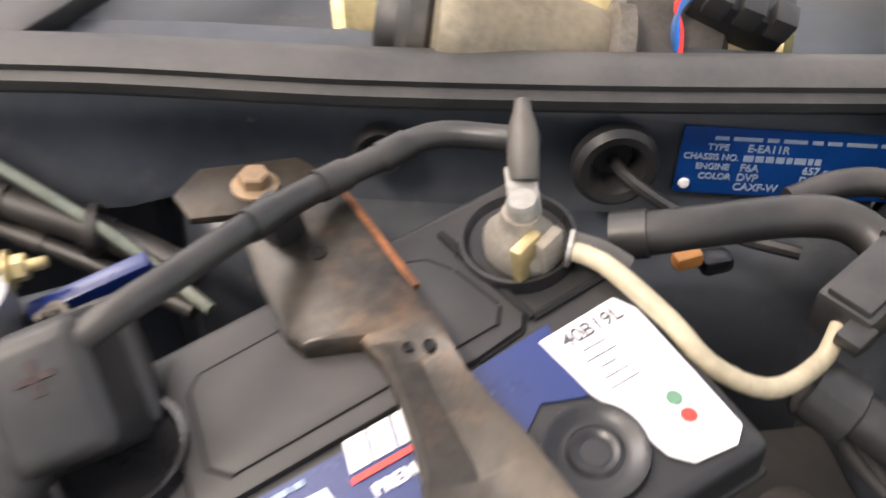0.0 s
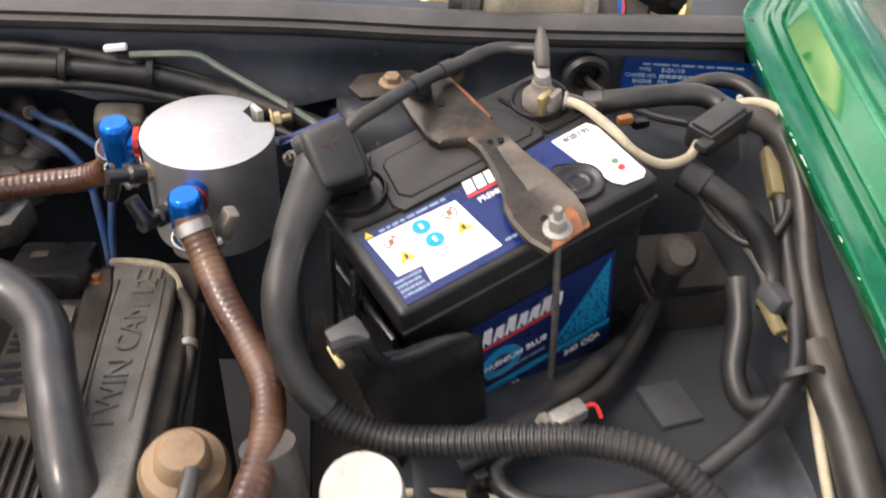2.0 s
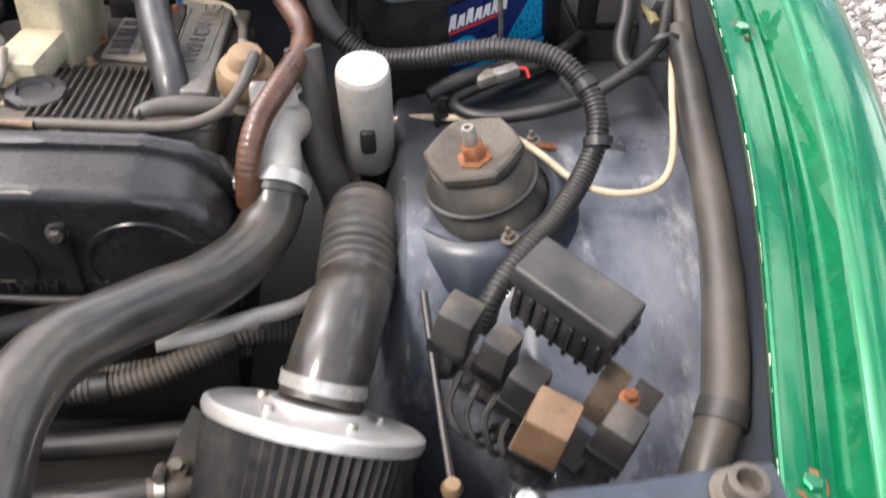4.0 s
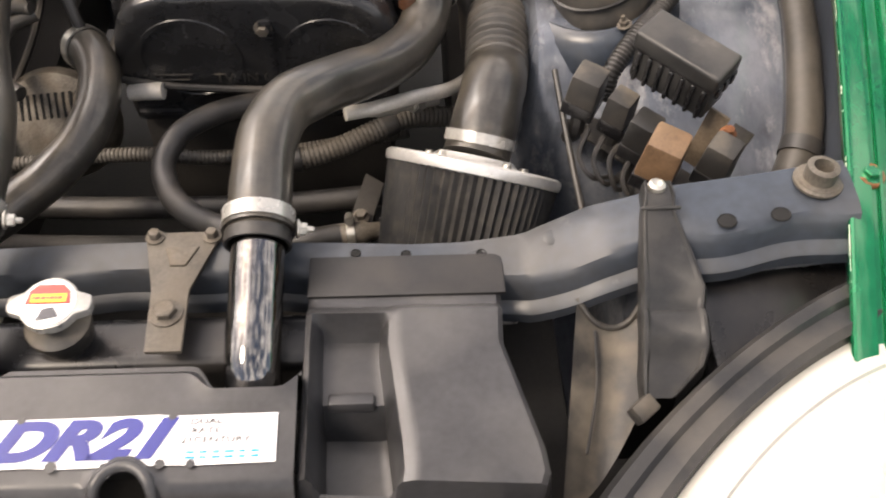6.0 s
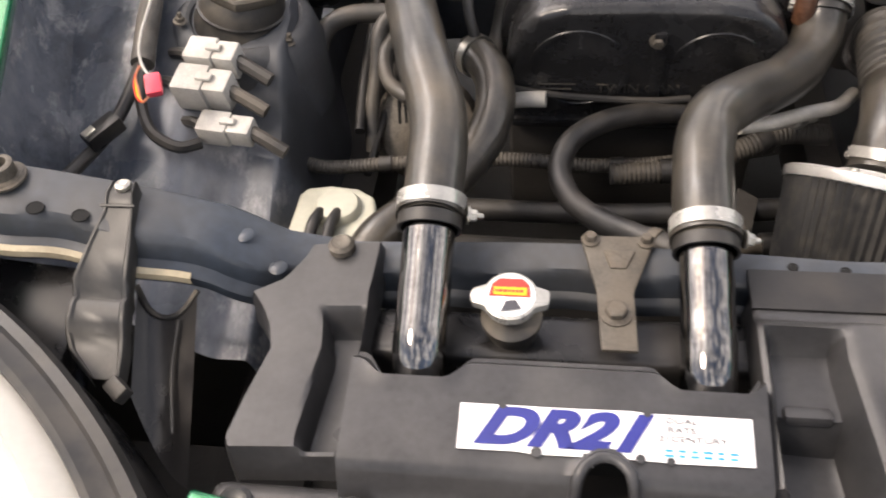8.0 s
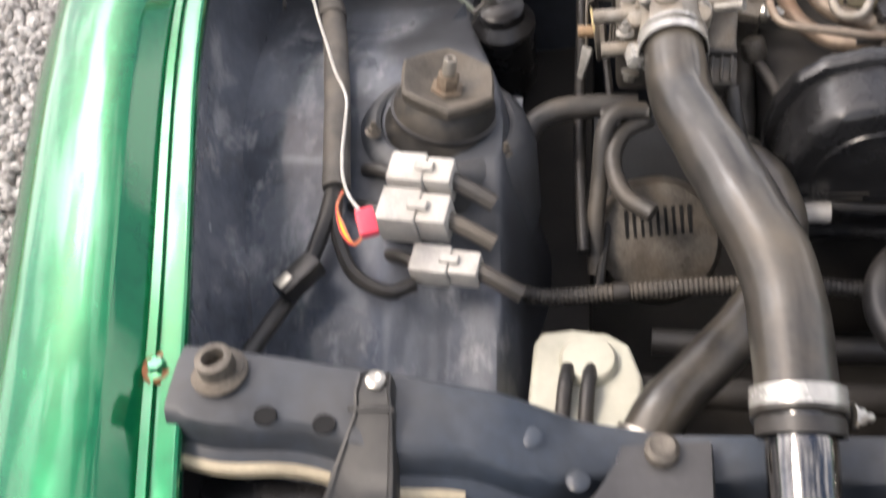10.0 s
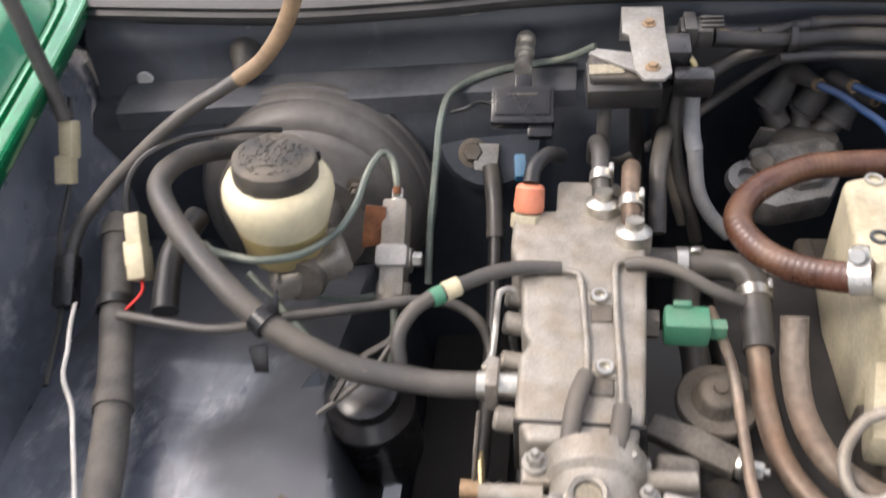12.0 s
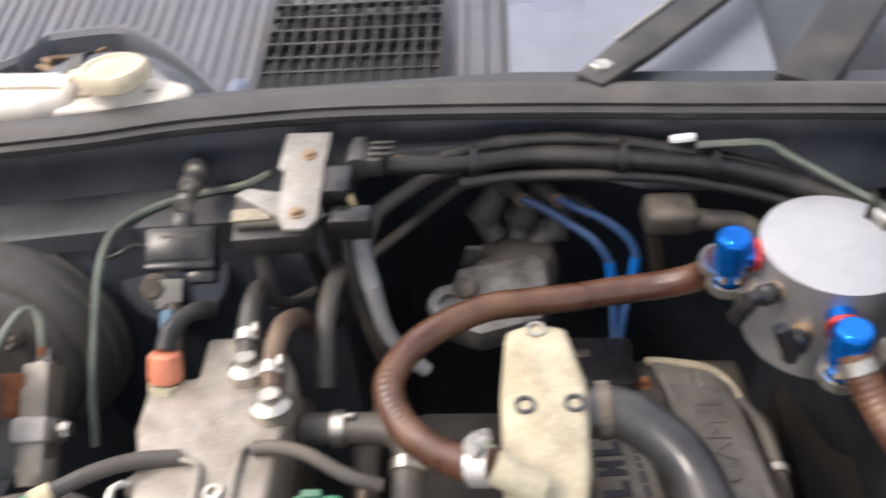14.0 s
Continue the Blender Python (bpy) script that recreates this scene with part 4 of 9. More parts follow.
hose("cream_tube", [(0.30, 0.125, 0.60), (0.332, 0.120, 0.613), (0.369, 0.107, 0.625), (0.408, 0.083, 0.637), (0.434, 0.046, 0.645), (0.454, 0.011, 0.650), (0.470, -0.015, 0.650), (0.492, -0.030, 0.648), (0.518, -0.036, 0.650), (0.543, -0.028, 0.653), (0.559, -0.004, 0.657), (0.569, 0.031, 0.663), (0.577, 0.072, 0.670), (0.587, 0.119, 0.678), (0.597, 0.16, 0.686), (0.606, 0.24, 0.708), (0.607, 0.28, 0.728)], 0.0034, CREAMLINE, "dusty cream tube lying across the inner wing", "tube", n=10)
for nm, pts, lab in (("intercooler_hose", [(0.226, 0.004, 0.628), (0.221, -0.019, 0.608), (0.205, -0.054, 0.600), (0.178, -0.096, 0.607), (0.147, -0.135, 0.623), (0.119, -0.175, 0.641), (0.097, -0.211, 0.653), (0.086, -0.253, 0.658), (0.083, -0.290, 0.652), (0.083, -0.345, 0.638)], "thick black silicone hose from the compressor elbow"),
                     ("intercooler_hose", [(-0.188, -0.002, 0.692), (-0.187, -0.03, 0.688), (-0.184, -0.071, 0.684), (-0.171, -0.123, 0.687), (-0.159, -0.168, 0.690), (-0.148, -0.205, 0.688), (-0.137, -0.238, 0.683), (-0.132, -0.267, 0.676), (-0.131, -0.298, 0.668), (-0.131, -0.345, 0.655)], "thick black silicone hose to the throttle body")):
    hose(nm, pts, 0.0245, SILICONE, lab, "hose", bands=(0.012, 0.985), bandmat=SILICONE, bandname="end_cuff", bandw=0.012, n=24, step=0.008)
for x, y, z, zb in ((0.083, -0.345, 0.638, 0.60), (-0.131, -0.345, 0.655, 0.605)):
    d = Vector((0, -0.11, zb - z))
    p = thing("intercooler_pipe", (x, y, z), "dark polished metal pipe going down into the shroud", "pipe", "intercooler pipes")
    part("pipe", tube([(x, y + 0.03, z + 0.012), (x, y, z), Vector((x, y, z)) + d * 0.5, Vector((x, y, z)) + d * 0.88, Vector((x, y, z)) + d + Vector((0, -0.012, -0.03))], 0.0205, 28, 0.006), DARKCHROME, p)
    part("clamp", band(align((x, y + 0.012, z + 0.005), -d), 0.0268, 0.0115, False), CHROME, p, "bright steel hose clamp")
    part("clamp_rubber", band(align((x, y - 0.004, z - 0.001), -d), 0.0232, 0.010, False, t=0.0025), RUBBER, p)
    part("clamp_screw", hexbolt(align((x + 0.029, y + 0.004, z + 0.002), (1, 0.1, -0.2)), 0.005, 0.006, True, 0.006), STEEL, p)
sh_ = hose("brake_servo_hose", [(-0.47, 0.345, 0.70), (-0.484, 0.320, 0.718), (-0.498, 0.285, 0.735), (-0.500, 0.245, 0.743), (-0.478, 0.210, 0.739), (-0.449, 0.181, 0.730), (-0.423, 0.160, 0.719), (-0.398, 0.146, 0.708), (-0.371, 0.136, 0.697), (-0.342, 0.130, 0.688), (-0.311, 0.128, 0.683), (-0.281, 0.127, 0.680), (-0.240, 0.129, 0.680)], 0.0085, HOSE, "grey-black rubber servo hose curving to the manifold", bands=(0.97,), bandmat=STEEL, bandname="hose_clip", bandw=0.008, n=16)
cs = glide([(-0.500, 0.245, 0.743), (-0.478, 0.210, 0.739), (-0.449, 0.181, 0.730), (-0.423, 0.160, 0.719), (-0.398, 0.146, 0.708), (-0.371, 0.136, 0.697), (-0.342, 0.130, 0.688), (-0.311, 0.128, 0.683), (-0.281, 0.127, 0.680), (-0.255, 0.128, 0.680)], 0.002)
for k in range(12, len(cs) - 6, 7):
    d = (cs[k + 1] - cs[k - 1]).normalized()
    up = (Vector((0.1, -0.6, 0.8)) - d * d.dot(Vector((0.1, -0.6, 0.8)))).normalized()
    q = Matrix((d, up.cross(d), up)).transposed().to_4x4()
    q.translation = cs[k] + up * 0.0086
    if k % 3:
        part("hose_print", box(0.0028, 0.0008, 0.0004, q, 0, 1), CASTDARK, sh_)

hose("brake_line", [(-0.19, 0.45, 0.735), (-0.215, 0.455, 0.72), (-0.241, 0.455, 0.715), (-0.268, 0.447, 0.714), (-0.293, 0.433, 0.713), (-0.311, 0.412, 0.711), (-0.317, 0.386, 0.699), (-0.318, 0.364, 0.682), (-0.320, 0.343, 0.660), (-0.322, 0.321, 0.635), (-0.323, 0.296, 0.60)], 0.0032, GREENLINE, "thin grey-green metal brake line along the firewall", "brake line", n=8)
hose("brake_line", [(-0.345, 0.318, 0.672), (-0.346, 0.328, 0.684), (-0.35, 0.342, 0.692), (-0.355, 0.346, 0.697), (-0.36, 0.343, 0.7), (-0.367, 0.32, 0.697), (-0.37, 0.289, 0.693), (-0.376, 0.258, 0.694), (-0.385, 0.232, 0.701), (-0.398, 0.214, 0.706), (-0.421, 0.204, 0.71), (-0.44, 0.206, 0.711), (-0.46, 0.216, 0.706), (-0.475, 0.235, 0.695)], 0.0030, GREENLINE, "looped grey-green brake line round the reservoir", "brake line", bands=(0.04,), bandmat=RUST, bandname="paint_mark", bandw=0.006, n=8)
hose("brake_line", [(-0.36, 0.262, 0.618), (-0.39, 0.258, 0.616), (-0.42, 0.262, 0.622), (-0.435, 0.275, 0.63)], 0.0028, GREENLINE, "short grey-green brake line under the reservoir", "brake line", n=8)
hose("vacuum_hose", [(-0.312, 0.136, 0.68), (-0.315, 0.149, 0.697), (-0.309, 0.162, 0.705), (-0.299, 0.172, 0.709), (-0.286, 0.181, 0.710), (-0.273, 0.190, 0.710), (-0.260, 0.199, 0.709), (-0.245, 0.208, 0.706), (-0.230, 0.213, 0.703), (-0.212, 0.216, 0.700)], 0.0052, HOSE, "grey rubber vacuum hose with a yellow band", n=12)
clipv = thing("hose_band", (-0.286, 0.181, 0.71), "cream and green plastic band on the vacuum hose", "band")
part("cream_band", lathe([(0.0056, -0.0055), (0.0068, -0.0055), (0.0068, 0.0055), (0.0056, 0.0055)], align((-0.283, 0.183, 0.710), (0.8, 0.55, 0)), 14), CREAM, clipv)
part("green_band", lathe([(0.0056, -0.004), (0.0064, -0.004), (0.0064, 0.004), (0.0056, 0.004)], align((-0.292, 0.177, 0.709), (0.8, 0.55, 0)), 14), GCONN, clipv)
hose("throttle_cable", [(-0.52, 0.17, 0.685), (-0.481, 0.164, 0.685), (-0.450, 0.161, 0.684), (-0.422, 0.165, 0.685), (-0.396, 0.174, 0.686), (-0.370, 0.183, 0.683), (-0.344, 0.194, 0.678), (-0.317, 0.203, 0.676), (-0.289, 0.207, 0.671), (-0.268, 0.200, 0.66), (-0.259, 0.183, 0.645), (-0.256, 0.15, 0.635)], 0.0038, HOSE, "thin black throttle cable across the bay", "cable", n=10)
hose("wing_conduit", [(-0.553, 0.265, 0.69), (-0.551, 0.250, 0.686), (-0.537, 0.200, 0.672), (-0.522, 0.154, 0.664), (-0.509, 0.111, 0.658), (-0.499, 0.070, 0.652), (-0.490, 0.027, 0.648), (-0.482, -0.014, 0.642), (-0.476, -0.054, 0.634), (-0.47, -0.1, 0.62)], 0.0122, TAPE, "thick taped grey-black wiring conduit on the inner wing", "conduit", bands=(0.04, 0.42), bandmat=TAPE, bandname="tape_wrap", n=16, step=0.009)
hose("white_wire", [(-0.545, 0.165, 0.70), (-0.534, 0.138, 0.707), (-0.527, 0.117, 0.706), (-0.525, 0.101, 0.70), (-0.515, 0.085, 0.692), (-0.508, 0.066, 0.686), (-0.494, 0.032, 0.680), (-0.479, -0.006, 0.676), (-0.463, -0.039, 0.672), (-0.458, -0.073, 0.668), (-0.455, -0.104, 0.664), (-0.450, -0.130, 0.660), (-0.442, -0.148, 0.655), (-0.430, -0.162, 0.650)], 0.0015, OFFWHITE, "thin white wire down the inner wing", "wire", n=8)
hose("aerial_cable", [(-0.35, 0.34, 0.96), (-0.37, 0.335, 0.915), (-0.388, 0.328, 0.878), (-0.398, 0.325, 0.852), (-0.411, 0.322, 0.825), (-0.430, 0.316, 0.802), (-0.457, 0.308, 0.786), (-0.485, 0.297, 0.773), (-0.510, 0.284, 0.758), (-0.533, 0.269, 0.741), (-0.556, 0.252, 0.722), (-0.575, 0.235, 0.70), (-0.58, 0.2, 0.67)], 0.0052, HOSE, "grey-black cable rising past the cowl", "cable", n=12)
tie2 = thing("cable_sleeve", (-0.41, 0.32, 0.83), "brown sheath and black sleeve on the rising cable", "sleeve")
part("brown_sheath", tube([(-0.388, 0.328, 0.878), (-0.398, 0.325, 0.852), (-0.411, 0.322, 0.825), (-0.430, 0.316, 0.802), (-0.45, 0.31, 0.789)], 0.0062, 12), TAN, tie2)
part("black_sleeve", tube([(-0.36, 0.337, 0.935), (-0.37, 0.335, 0.915), (-0.386, 0.329, 0.882)], 0.0082, 12), RUBBER, tie2)
hose("speedometer_cable", [(-0.44, 0.345, 0.72), (-0.457, 0.322, 0.737), (-0.471, 0.308, 0.744), (-0.484, 0.297, 0.749), (-0.497, 0.287, 0.752), (-0.509, 0.276, 0.752), (-0.519, 0.267, 0.749), (-0.526, 0.256, 0.742), (-0.529, 0.246, 0.731), (-0.528, 0.237, 0.720), (-0.522, 0.225, 0.706)], 0.0027, RUBBER, "thin black cable with a twist tie", "cable", n=8)
hose("wiring_harness", [(-0.098, 0.434, 0.752), (-0.075, 0.438, 0.748), (-0.037, 0.445, 0.743), (0.007, 0.452, 0.743), (0.053, 0.452, 0.741), (0.097, 0.449, 0.738), (0.141, 0.446, 0.734), (0.182, 0.440, 0.726), (0.223, 0.428, 0.717), (0.264, 0.416, 0.708), (0.30, 0.40, 0.70)], 0.0075, RUBBER, "taped black wiring harness along the firewall", "harness", bands=(0.17, 0.4, 0.58, 0.75, 0.88), bandname="tape_wrap", n=14, step=0.009)
hose("wiring_harness", [(-0.06, 0.443, 0.75), (-0.02, 0.455, 0.752), (0.03, 0.460, 0.752), (0.08, 0.458, 0.748), (0.12, 0.454, 0.742), (0.17, 0.448, 0.732), (0.21, 0.436, 0.722), (0.25, 0.42, 0.712)], 0.005, RUBBER, "thin black wiring loom tied to the harness", "harness", bands=(0.15, 0.6), bandname="tape_wrap", n=10)
hose("wiring_harness", [(-0.045, 0.43, 0.735), (0.0, 0.442, 0.731), (0.06, 0.446, 0.727), (0.12, 0.444, 0.722), (0.18, 0.435, 0.712), (0.24, 0.415, 0.70), (0.3, 0.385, 0.69)], 0.0045, RUBBER, "sagging black loom under the harness", "harness", bands=(0.3, 0.75), bandname="tape_wrap", n=10)
hose("vent_line", [(0.128, 0.446, 0.752), (0.147, 0.447, 0.752), (0.179, 0.449, 0.750), (0.195, 0.445, 0.742), (0.225, 0.431, 0.730), (0.258, 0.413, 0.718), (0.285, 0.395, 0.708), (0.31, 0.375, 0.70)], 0.003, GREENLINE, "grey-green metal line on the firewall harness", "line", n=8)
for pts in ([(0.0, 0.475, 0.684), (0.019, 0.466, 0.679), (0.037, 0.460, 0.669), (0.059, 0.452, 0.656), (0.073, 0.447, 0.635), (0.076, 0.440, 0.615), (0.079, 0.43, 0.574), (0.08, 0.42, 0.54)], [(0.029, 0.474, 0.684), (0.046, 0.464, 0.680), (0.065, 0.458, 0.674), (0.086, 0.452, 0.658), (0.094, 0.447, 0.640), (0.091, 0.440, 0.618), (0.085, 0.43, 0.574), (0.083, 0.42, 0.54)]):
    lead = thing("ignition_lead", pts[0], "blue silicone ignition lead from the distributor", "ignition lead", "ignition leads")
    part("lead", tube(pts, 0.0036, 10), HTBLUE, lead)
    part("sleeve", tube([Vector(pts[4]), Vector(pts[4]).lerp(Vector(pts[5]), 0.3), Vector(pts[4]).lerp(Vector(pts[5]), 0.7)], 0.0046, 10), BRIGHTBLUE, lead, "bright blue sleeve")
hose("cam_breather_hose", [(0.034, 0.250, 0.694), (0.052, 0.251, 0.695), (0.074, 0.240, 0.691), (0.095, 0.217, 0.684), (0.106, 0.178, 0.674), (0.117, 0.142, 0.667), (0.127, 0.110, 0.656), (0.131, 0.096, 0.64), (0.132, 0.09, 0.625)], 0.0162, CAMHOSE, "smooth black bent hose on the cam cover", bands=(0.06, 0.95), bandmat=CASTDARK, bandname="hose_clip", bandw=0.008, n=20)
hose("coolant_pipe", [(-0.068, 0.168, 0.712), (-0.067, 0.146, 0.688), (-0.061, 0.125, 0.668), (-0.047, 0.104, 0.654), (-0.026, 0.089, 0.648), (0.0, 0.079, 0.646), (0.04, 0.07, 0.645)], 0.0085, STAINED, "rust-stained metal coolant pipe with an open end", "pipe", n=16)
hose("coolant_pipe", [(-0.077, 0.225, 0.665), (-0.078, 0.195, 0.655), (-0.077, 0.15, 0.645), (-0.069, 0.111, 0.638), (-0.05, 0.081, 0.635), (-0.028, 0.066, 0.636), (0.03, 0.055, 0.64)], 0.0078, STAINED, "rust-stained coolant pipe beside the manifold", "pipe", n=16)
hose("coolant_hose", [(-0.150, 0.262, 0.665), (-0.12, 0.262, 0.665), (-0.09, 0.258, 0.667), (-0.078, 0.245, 0.667), (-0.077, 0.22, 0.662), (-0.0775, 0.19, 0.654)], 0.0108, HOSE, "clamped black coolant hose between manifold and pipe", n=16)
hose("air_hose", [(-0.326, 0.000, 0.50), (-0.325, 0.016, 0.525), (-0.321, 0.037, 0.548), (-0.311, 0.056, 0.563), (-0.286, 0.066, 0.571), (-0.256, 0.069, 0.572), (-0.21, 0.068, 0.573)], 0.0115, HOSE, "dusty black hose bent beside the strut tower", n=16)
hose("lower_conduit", [(-0.36, -0.07, 0.50), (-0.312, -0.095, 0.478), (-0.233, -0.095, 0.482), (-0.156, -0.09, 0.486), (-0.079, -0.09, 0.49), (-0.004, -0.095, 0.488), (0.08, -0.09, 0.49), (0.2, -0.06, 0.49)], 0.0085, HOSE, "corrugated conduit in front of the engine", "conduit", bands=(0.25, 0.7), ribs=0.0045, depth=0.12, n=12)
hose("radiator_hose", [(0.12, -0.05, 0.53), (0.077, -0.061, 0.536), (0.040, -0.080, 0.547), (0.006, -0.104, 0.555), (-0.022, -0.134, 0.557), (-0.033, -0.173, 0.553), (-0.020, -0.214, 0.552), (0.007, -0.249, 0.560), (0.037, -0.277, 0.572), (0.07, -0.30, 0.58)], 0.0115, RUBBER, "looped black hose in front of the timing cover", bands=(0.06, 0.94), bandmat=CASTDARK, bandname="hose_clip", bandw=0.009, n=16)
hose("top_radiator_hose", [(-0.135, -0.025, 0.585), (-0.118, -0.045, 0.588), (-0.104, -0.075, 0.586), (-0.101, -0.115, 0.578), (-0.112, -0.155, 0.566), (-0.135, -0.19, 0.556), (-0.165, -0.225, 0.55), (-0.20, -0.265, 0.545), (-0.22, -0.30, 0.53)], 0.0205, SILICONE, "grey-black radiator hose under the intake hose", bands=(0.04, 0.96), bandmat=STEEL, bandname="hose_clamp", bandw=0.01, n=20)
hose("wing_cable", [(0.600, 0.16, 0.692), (0.596, 0.10, 0.686), (0.590, 0.05, 0.677), (0.581, -0.03, 0.666), (0.571, -0.11, 0.652), (0.561, -0.168, 0.638), (0.550, -0.222, 0.618), (0.534, -0.256, 0.598), (0.52, -0.285, 0.575)], 0.0165, DRAINPIPE, "thick grimy black pipe lying along the wing under the fender", "pipe", bands=(0.86,), bandname="tape_wrap", n=20, step=0.009, ends=(0.013, 0.0175))
hose("wing_pipe", [(0.576, 0.325, 0.766), (0.584, 0.323, 0.768), (0.597, 0.319, 0.768), (0.612, 0.307, 0.762), (0.619, 0.287, 0.750), (0.619, 0.252, 0.728), (0.612, 0.21, 0.707), (0.606, 0.165, 0.696), (0.598, 0.11, 0.688)], 0.0098, DRAINPIPE, "thick dull black pipe bent down under the fender", "pipe", n=16)
hose("wing_hose", [(0.552, 0.364, 0.765), (0.572, 0.368, 0.770), (0.591, 0.366, 0.772), (0.605, 0.353, 0.770), (0.611, 0.335, 0.762), (0.610, 0.29, 0.738), (0.603, 0.229, 0.713), (0.585, 0.156, 0.695), (0.564, 0.124, 0.685), (0.530, 0.101, 0.673), (0.490, 0.085, 0.658), (0.431, 0.084, 0.643), (0.395, 0.095, 0.638), (0.383, 0.116, 0.638), (0.404, 0.134, 0.64), (0.440, 0.156, 0.643), (0.48, 0.19, 0.635), (0.53, 0.26, 0.625), (0.56, 0.31, 0.615)], 0.0062, RUBBER, "black wire loom curling beside the battery", "loom", n=12)
hose("earth_cable", [(0.448, 0.312, 0.79), (0.459, 0.304, 0.790), (0.476, 0.283, 0.785), (0.489, 0.270, 0.776), (0.511, 0.268, 0.766), (0.536, 0.284, 0.760), (0.546, 0.296, 0.764), (0.563, 0.314, 0.770), (0.578, 0.325, 0.775), (0.595, 0.326, 0.778), (0.608, 0.317, 0.778), (0.617, 0.306, 0.768), (0.619, 0.296, 0.748), (0.612, 0.27, 0.725)], 0.0035, CREAMLINE, "cream earth cable from the battery terminal", "cable", n=12)
hose("earth_loom", [(0.477, 0.345, 0.766), (0.491, 0.342, 0.770), (0.518, 0.344, 0.772), (0.545, 0.346, 0.773), (0.563, 0.343, 0.773), (0.574, 0.334, 0.770), (0.577, 0.322, 0.766)], 0.0085, RUBBER, "thick black cable running into the black connector", "cable", bands=(0.06,), bandname="tape_wrap", n=14)
hose("bracket_cable", [(0.441, 0.352, 0.806), (0.424, 0.362, 0.802), (0.405, 0.366, 0.800), (0.385, 0.358, 0.796), (0.360, 0.338, 0.797), (0.338, 0.315, 0.799), (0.318, 0.291, 0.801), (0.302, 0.276, 0.800), (0.292, 0.272, 0.792)], 0.0052, RUBBER, "black cable clipped over the battery bracket", "cable", bands=(0.3, 0.45, 0.62), bandname="tape_wrap", bandw=0.012, n=12)
hose("vacuum_hose", [(0.205, 0.085, 0.700), (0.203, 0.066, 0.700), (0.196, 0.051, 0.690), (0.183, 0.038, 0.677), (0.163, 0.030, 0.669), (0.139, 0.026, 0.666), (0.10, 0.026, 0.665), (0.05, 0.03, 0.664), (-0.03, 0.045, 0.655)], 0.0052, HOSE, "grey rubber vacuum hose along the cam cover edge", n=12)
hose("oil_hose", [(0.245, 0.10, 0.70), (0.252, 0.085, 0.658), (0.255, 0.078, 0.630), (0.262, 0.07, 0.601), (0.275, 0.06, 0.57), (0.28, 0.05, 0.52)], 0.0165, HOSE, "dusty rubber hose dropping behind the catch pipe", n=16)
hose("conditioner_pipe", [(0.139, -0.129, 0.574), (0.163, -0.121, 0.572), (0.188, -0.109, 0.570), (0.213, -0.094, 0.566), (0.245, -0.07, 0.555), (0.27, -0.03, 0.54)], 0.0072, ALUMATT, "bare aluminium pipe end with a white union", "pipe", n=14)
hose("lower_conduit", [(0.02, -0.11, 0.49), (0.08, -0.105, 0.492), (0.122, -0.095, 0.497), (0.160, -0.078, 0.503), (0.20, -0.06, 0.508), (0.25, -0.05, 0.50)], 0.012, HOSE, "corrugated conduit below the intercooler hose", "conduit", bands=(0.25, 0.7), ribs=0.005, depth=0.12, n=12)
hose("battery_side_hose", [(0.36, 0.12, 0.64), (0.393, 0.134, 0.65), (0.434, 0.170, 0.640), (0.478, 0.211, 0.628), (0.523, 0.259, 0.615), (0.556, 0.31, 0.612)], 0.0085, RUBBER, "black hose past the foot of the battery", n=12)

# ---- battery ----
bu = Vector((0.166, 0.076, 0.037)).normalized()
bv = Vector((-0.40, 0.915, 0.07))
bv = (bv - bu * bv.dot(bu)).normalized()
bw = bu.cross(bv)
corner = Vector((0.326, 0.160, 0.7415))
BM = Matrix((bu, bv, bw)).transposed().to_4x4()
BM.translation = corner
L, W = 0.196, 0.136
TL = BM @ Matrix.Translation((-0.0035, 0, 0))
bat = thing("car_battery", corner - bw * 0.2 + bu * 0.09 + bv * 0.06, "black car battery with blue and white labels under its clamp", "battery")
part("case", box(L - 0.012, W - 0.010, 0.17, TL @ at(L / 2, W / 2, -0.115), 0.003), PLASTIC, bat)
bm = box(L, W, 0.028, TL @ at(L / 2, W / 2, -0.016), 0.0045, 3)
box(L - 0.008, W - 0.008, 0.010, TL @ at(L / 2, W / 2, -0.036), 0.003, 2, bm)
part("lid", bm, LIDPLASTIC, bat, "black ribbed battery lid")
outer = [(0.040, 0.070), (0.036, 0.078), (0.041, 0.120), (0.047, 0.130), (0.133, 0.132), (0.141, 0.129), (0.149, 0.114), (0.156, 0.079), (0.152, 0.074), (0.134, 0.072)]
inner = [(0.050, 0.077), (0.044, 0.084), (0.048, 0.112), (0.053, 0.117), (0.132, 0.119), (0.139, 0.116), (0.145, 0.106), (0.150, 0.085), (0.145, 0.079)]
part("lid_panel", slab(outer, 0.004, BM @ at(0, 0, -0.003), 0.0014), LIDPLASTIC, bat, "raised centre panel with cropped corners")
# Black lines paint the shade along the panels' stepped edges.
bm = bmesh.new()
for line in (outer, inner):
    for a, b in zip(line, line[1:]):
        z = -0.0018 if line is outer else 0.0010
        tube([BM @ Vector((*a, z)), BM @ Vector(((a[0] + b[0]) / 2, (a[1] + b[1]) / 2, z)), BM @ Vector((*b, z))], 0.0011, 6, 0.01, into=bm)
part("lid_groove_shade", bm, GAPSHADE, bat)
part("lid_panel", slab(inner, 0.002, BM @ at(0, 0, 0.0002), 0.0008), LIDPLASTIC, bat)
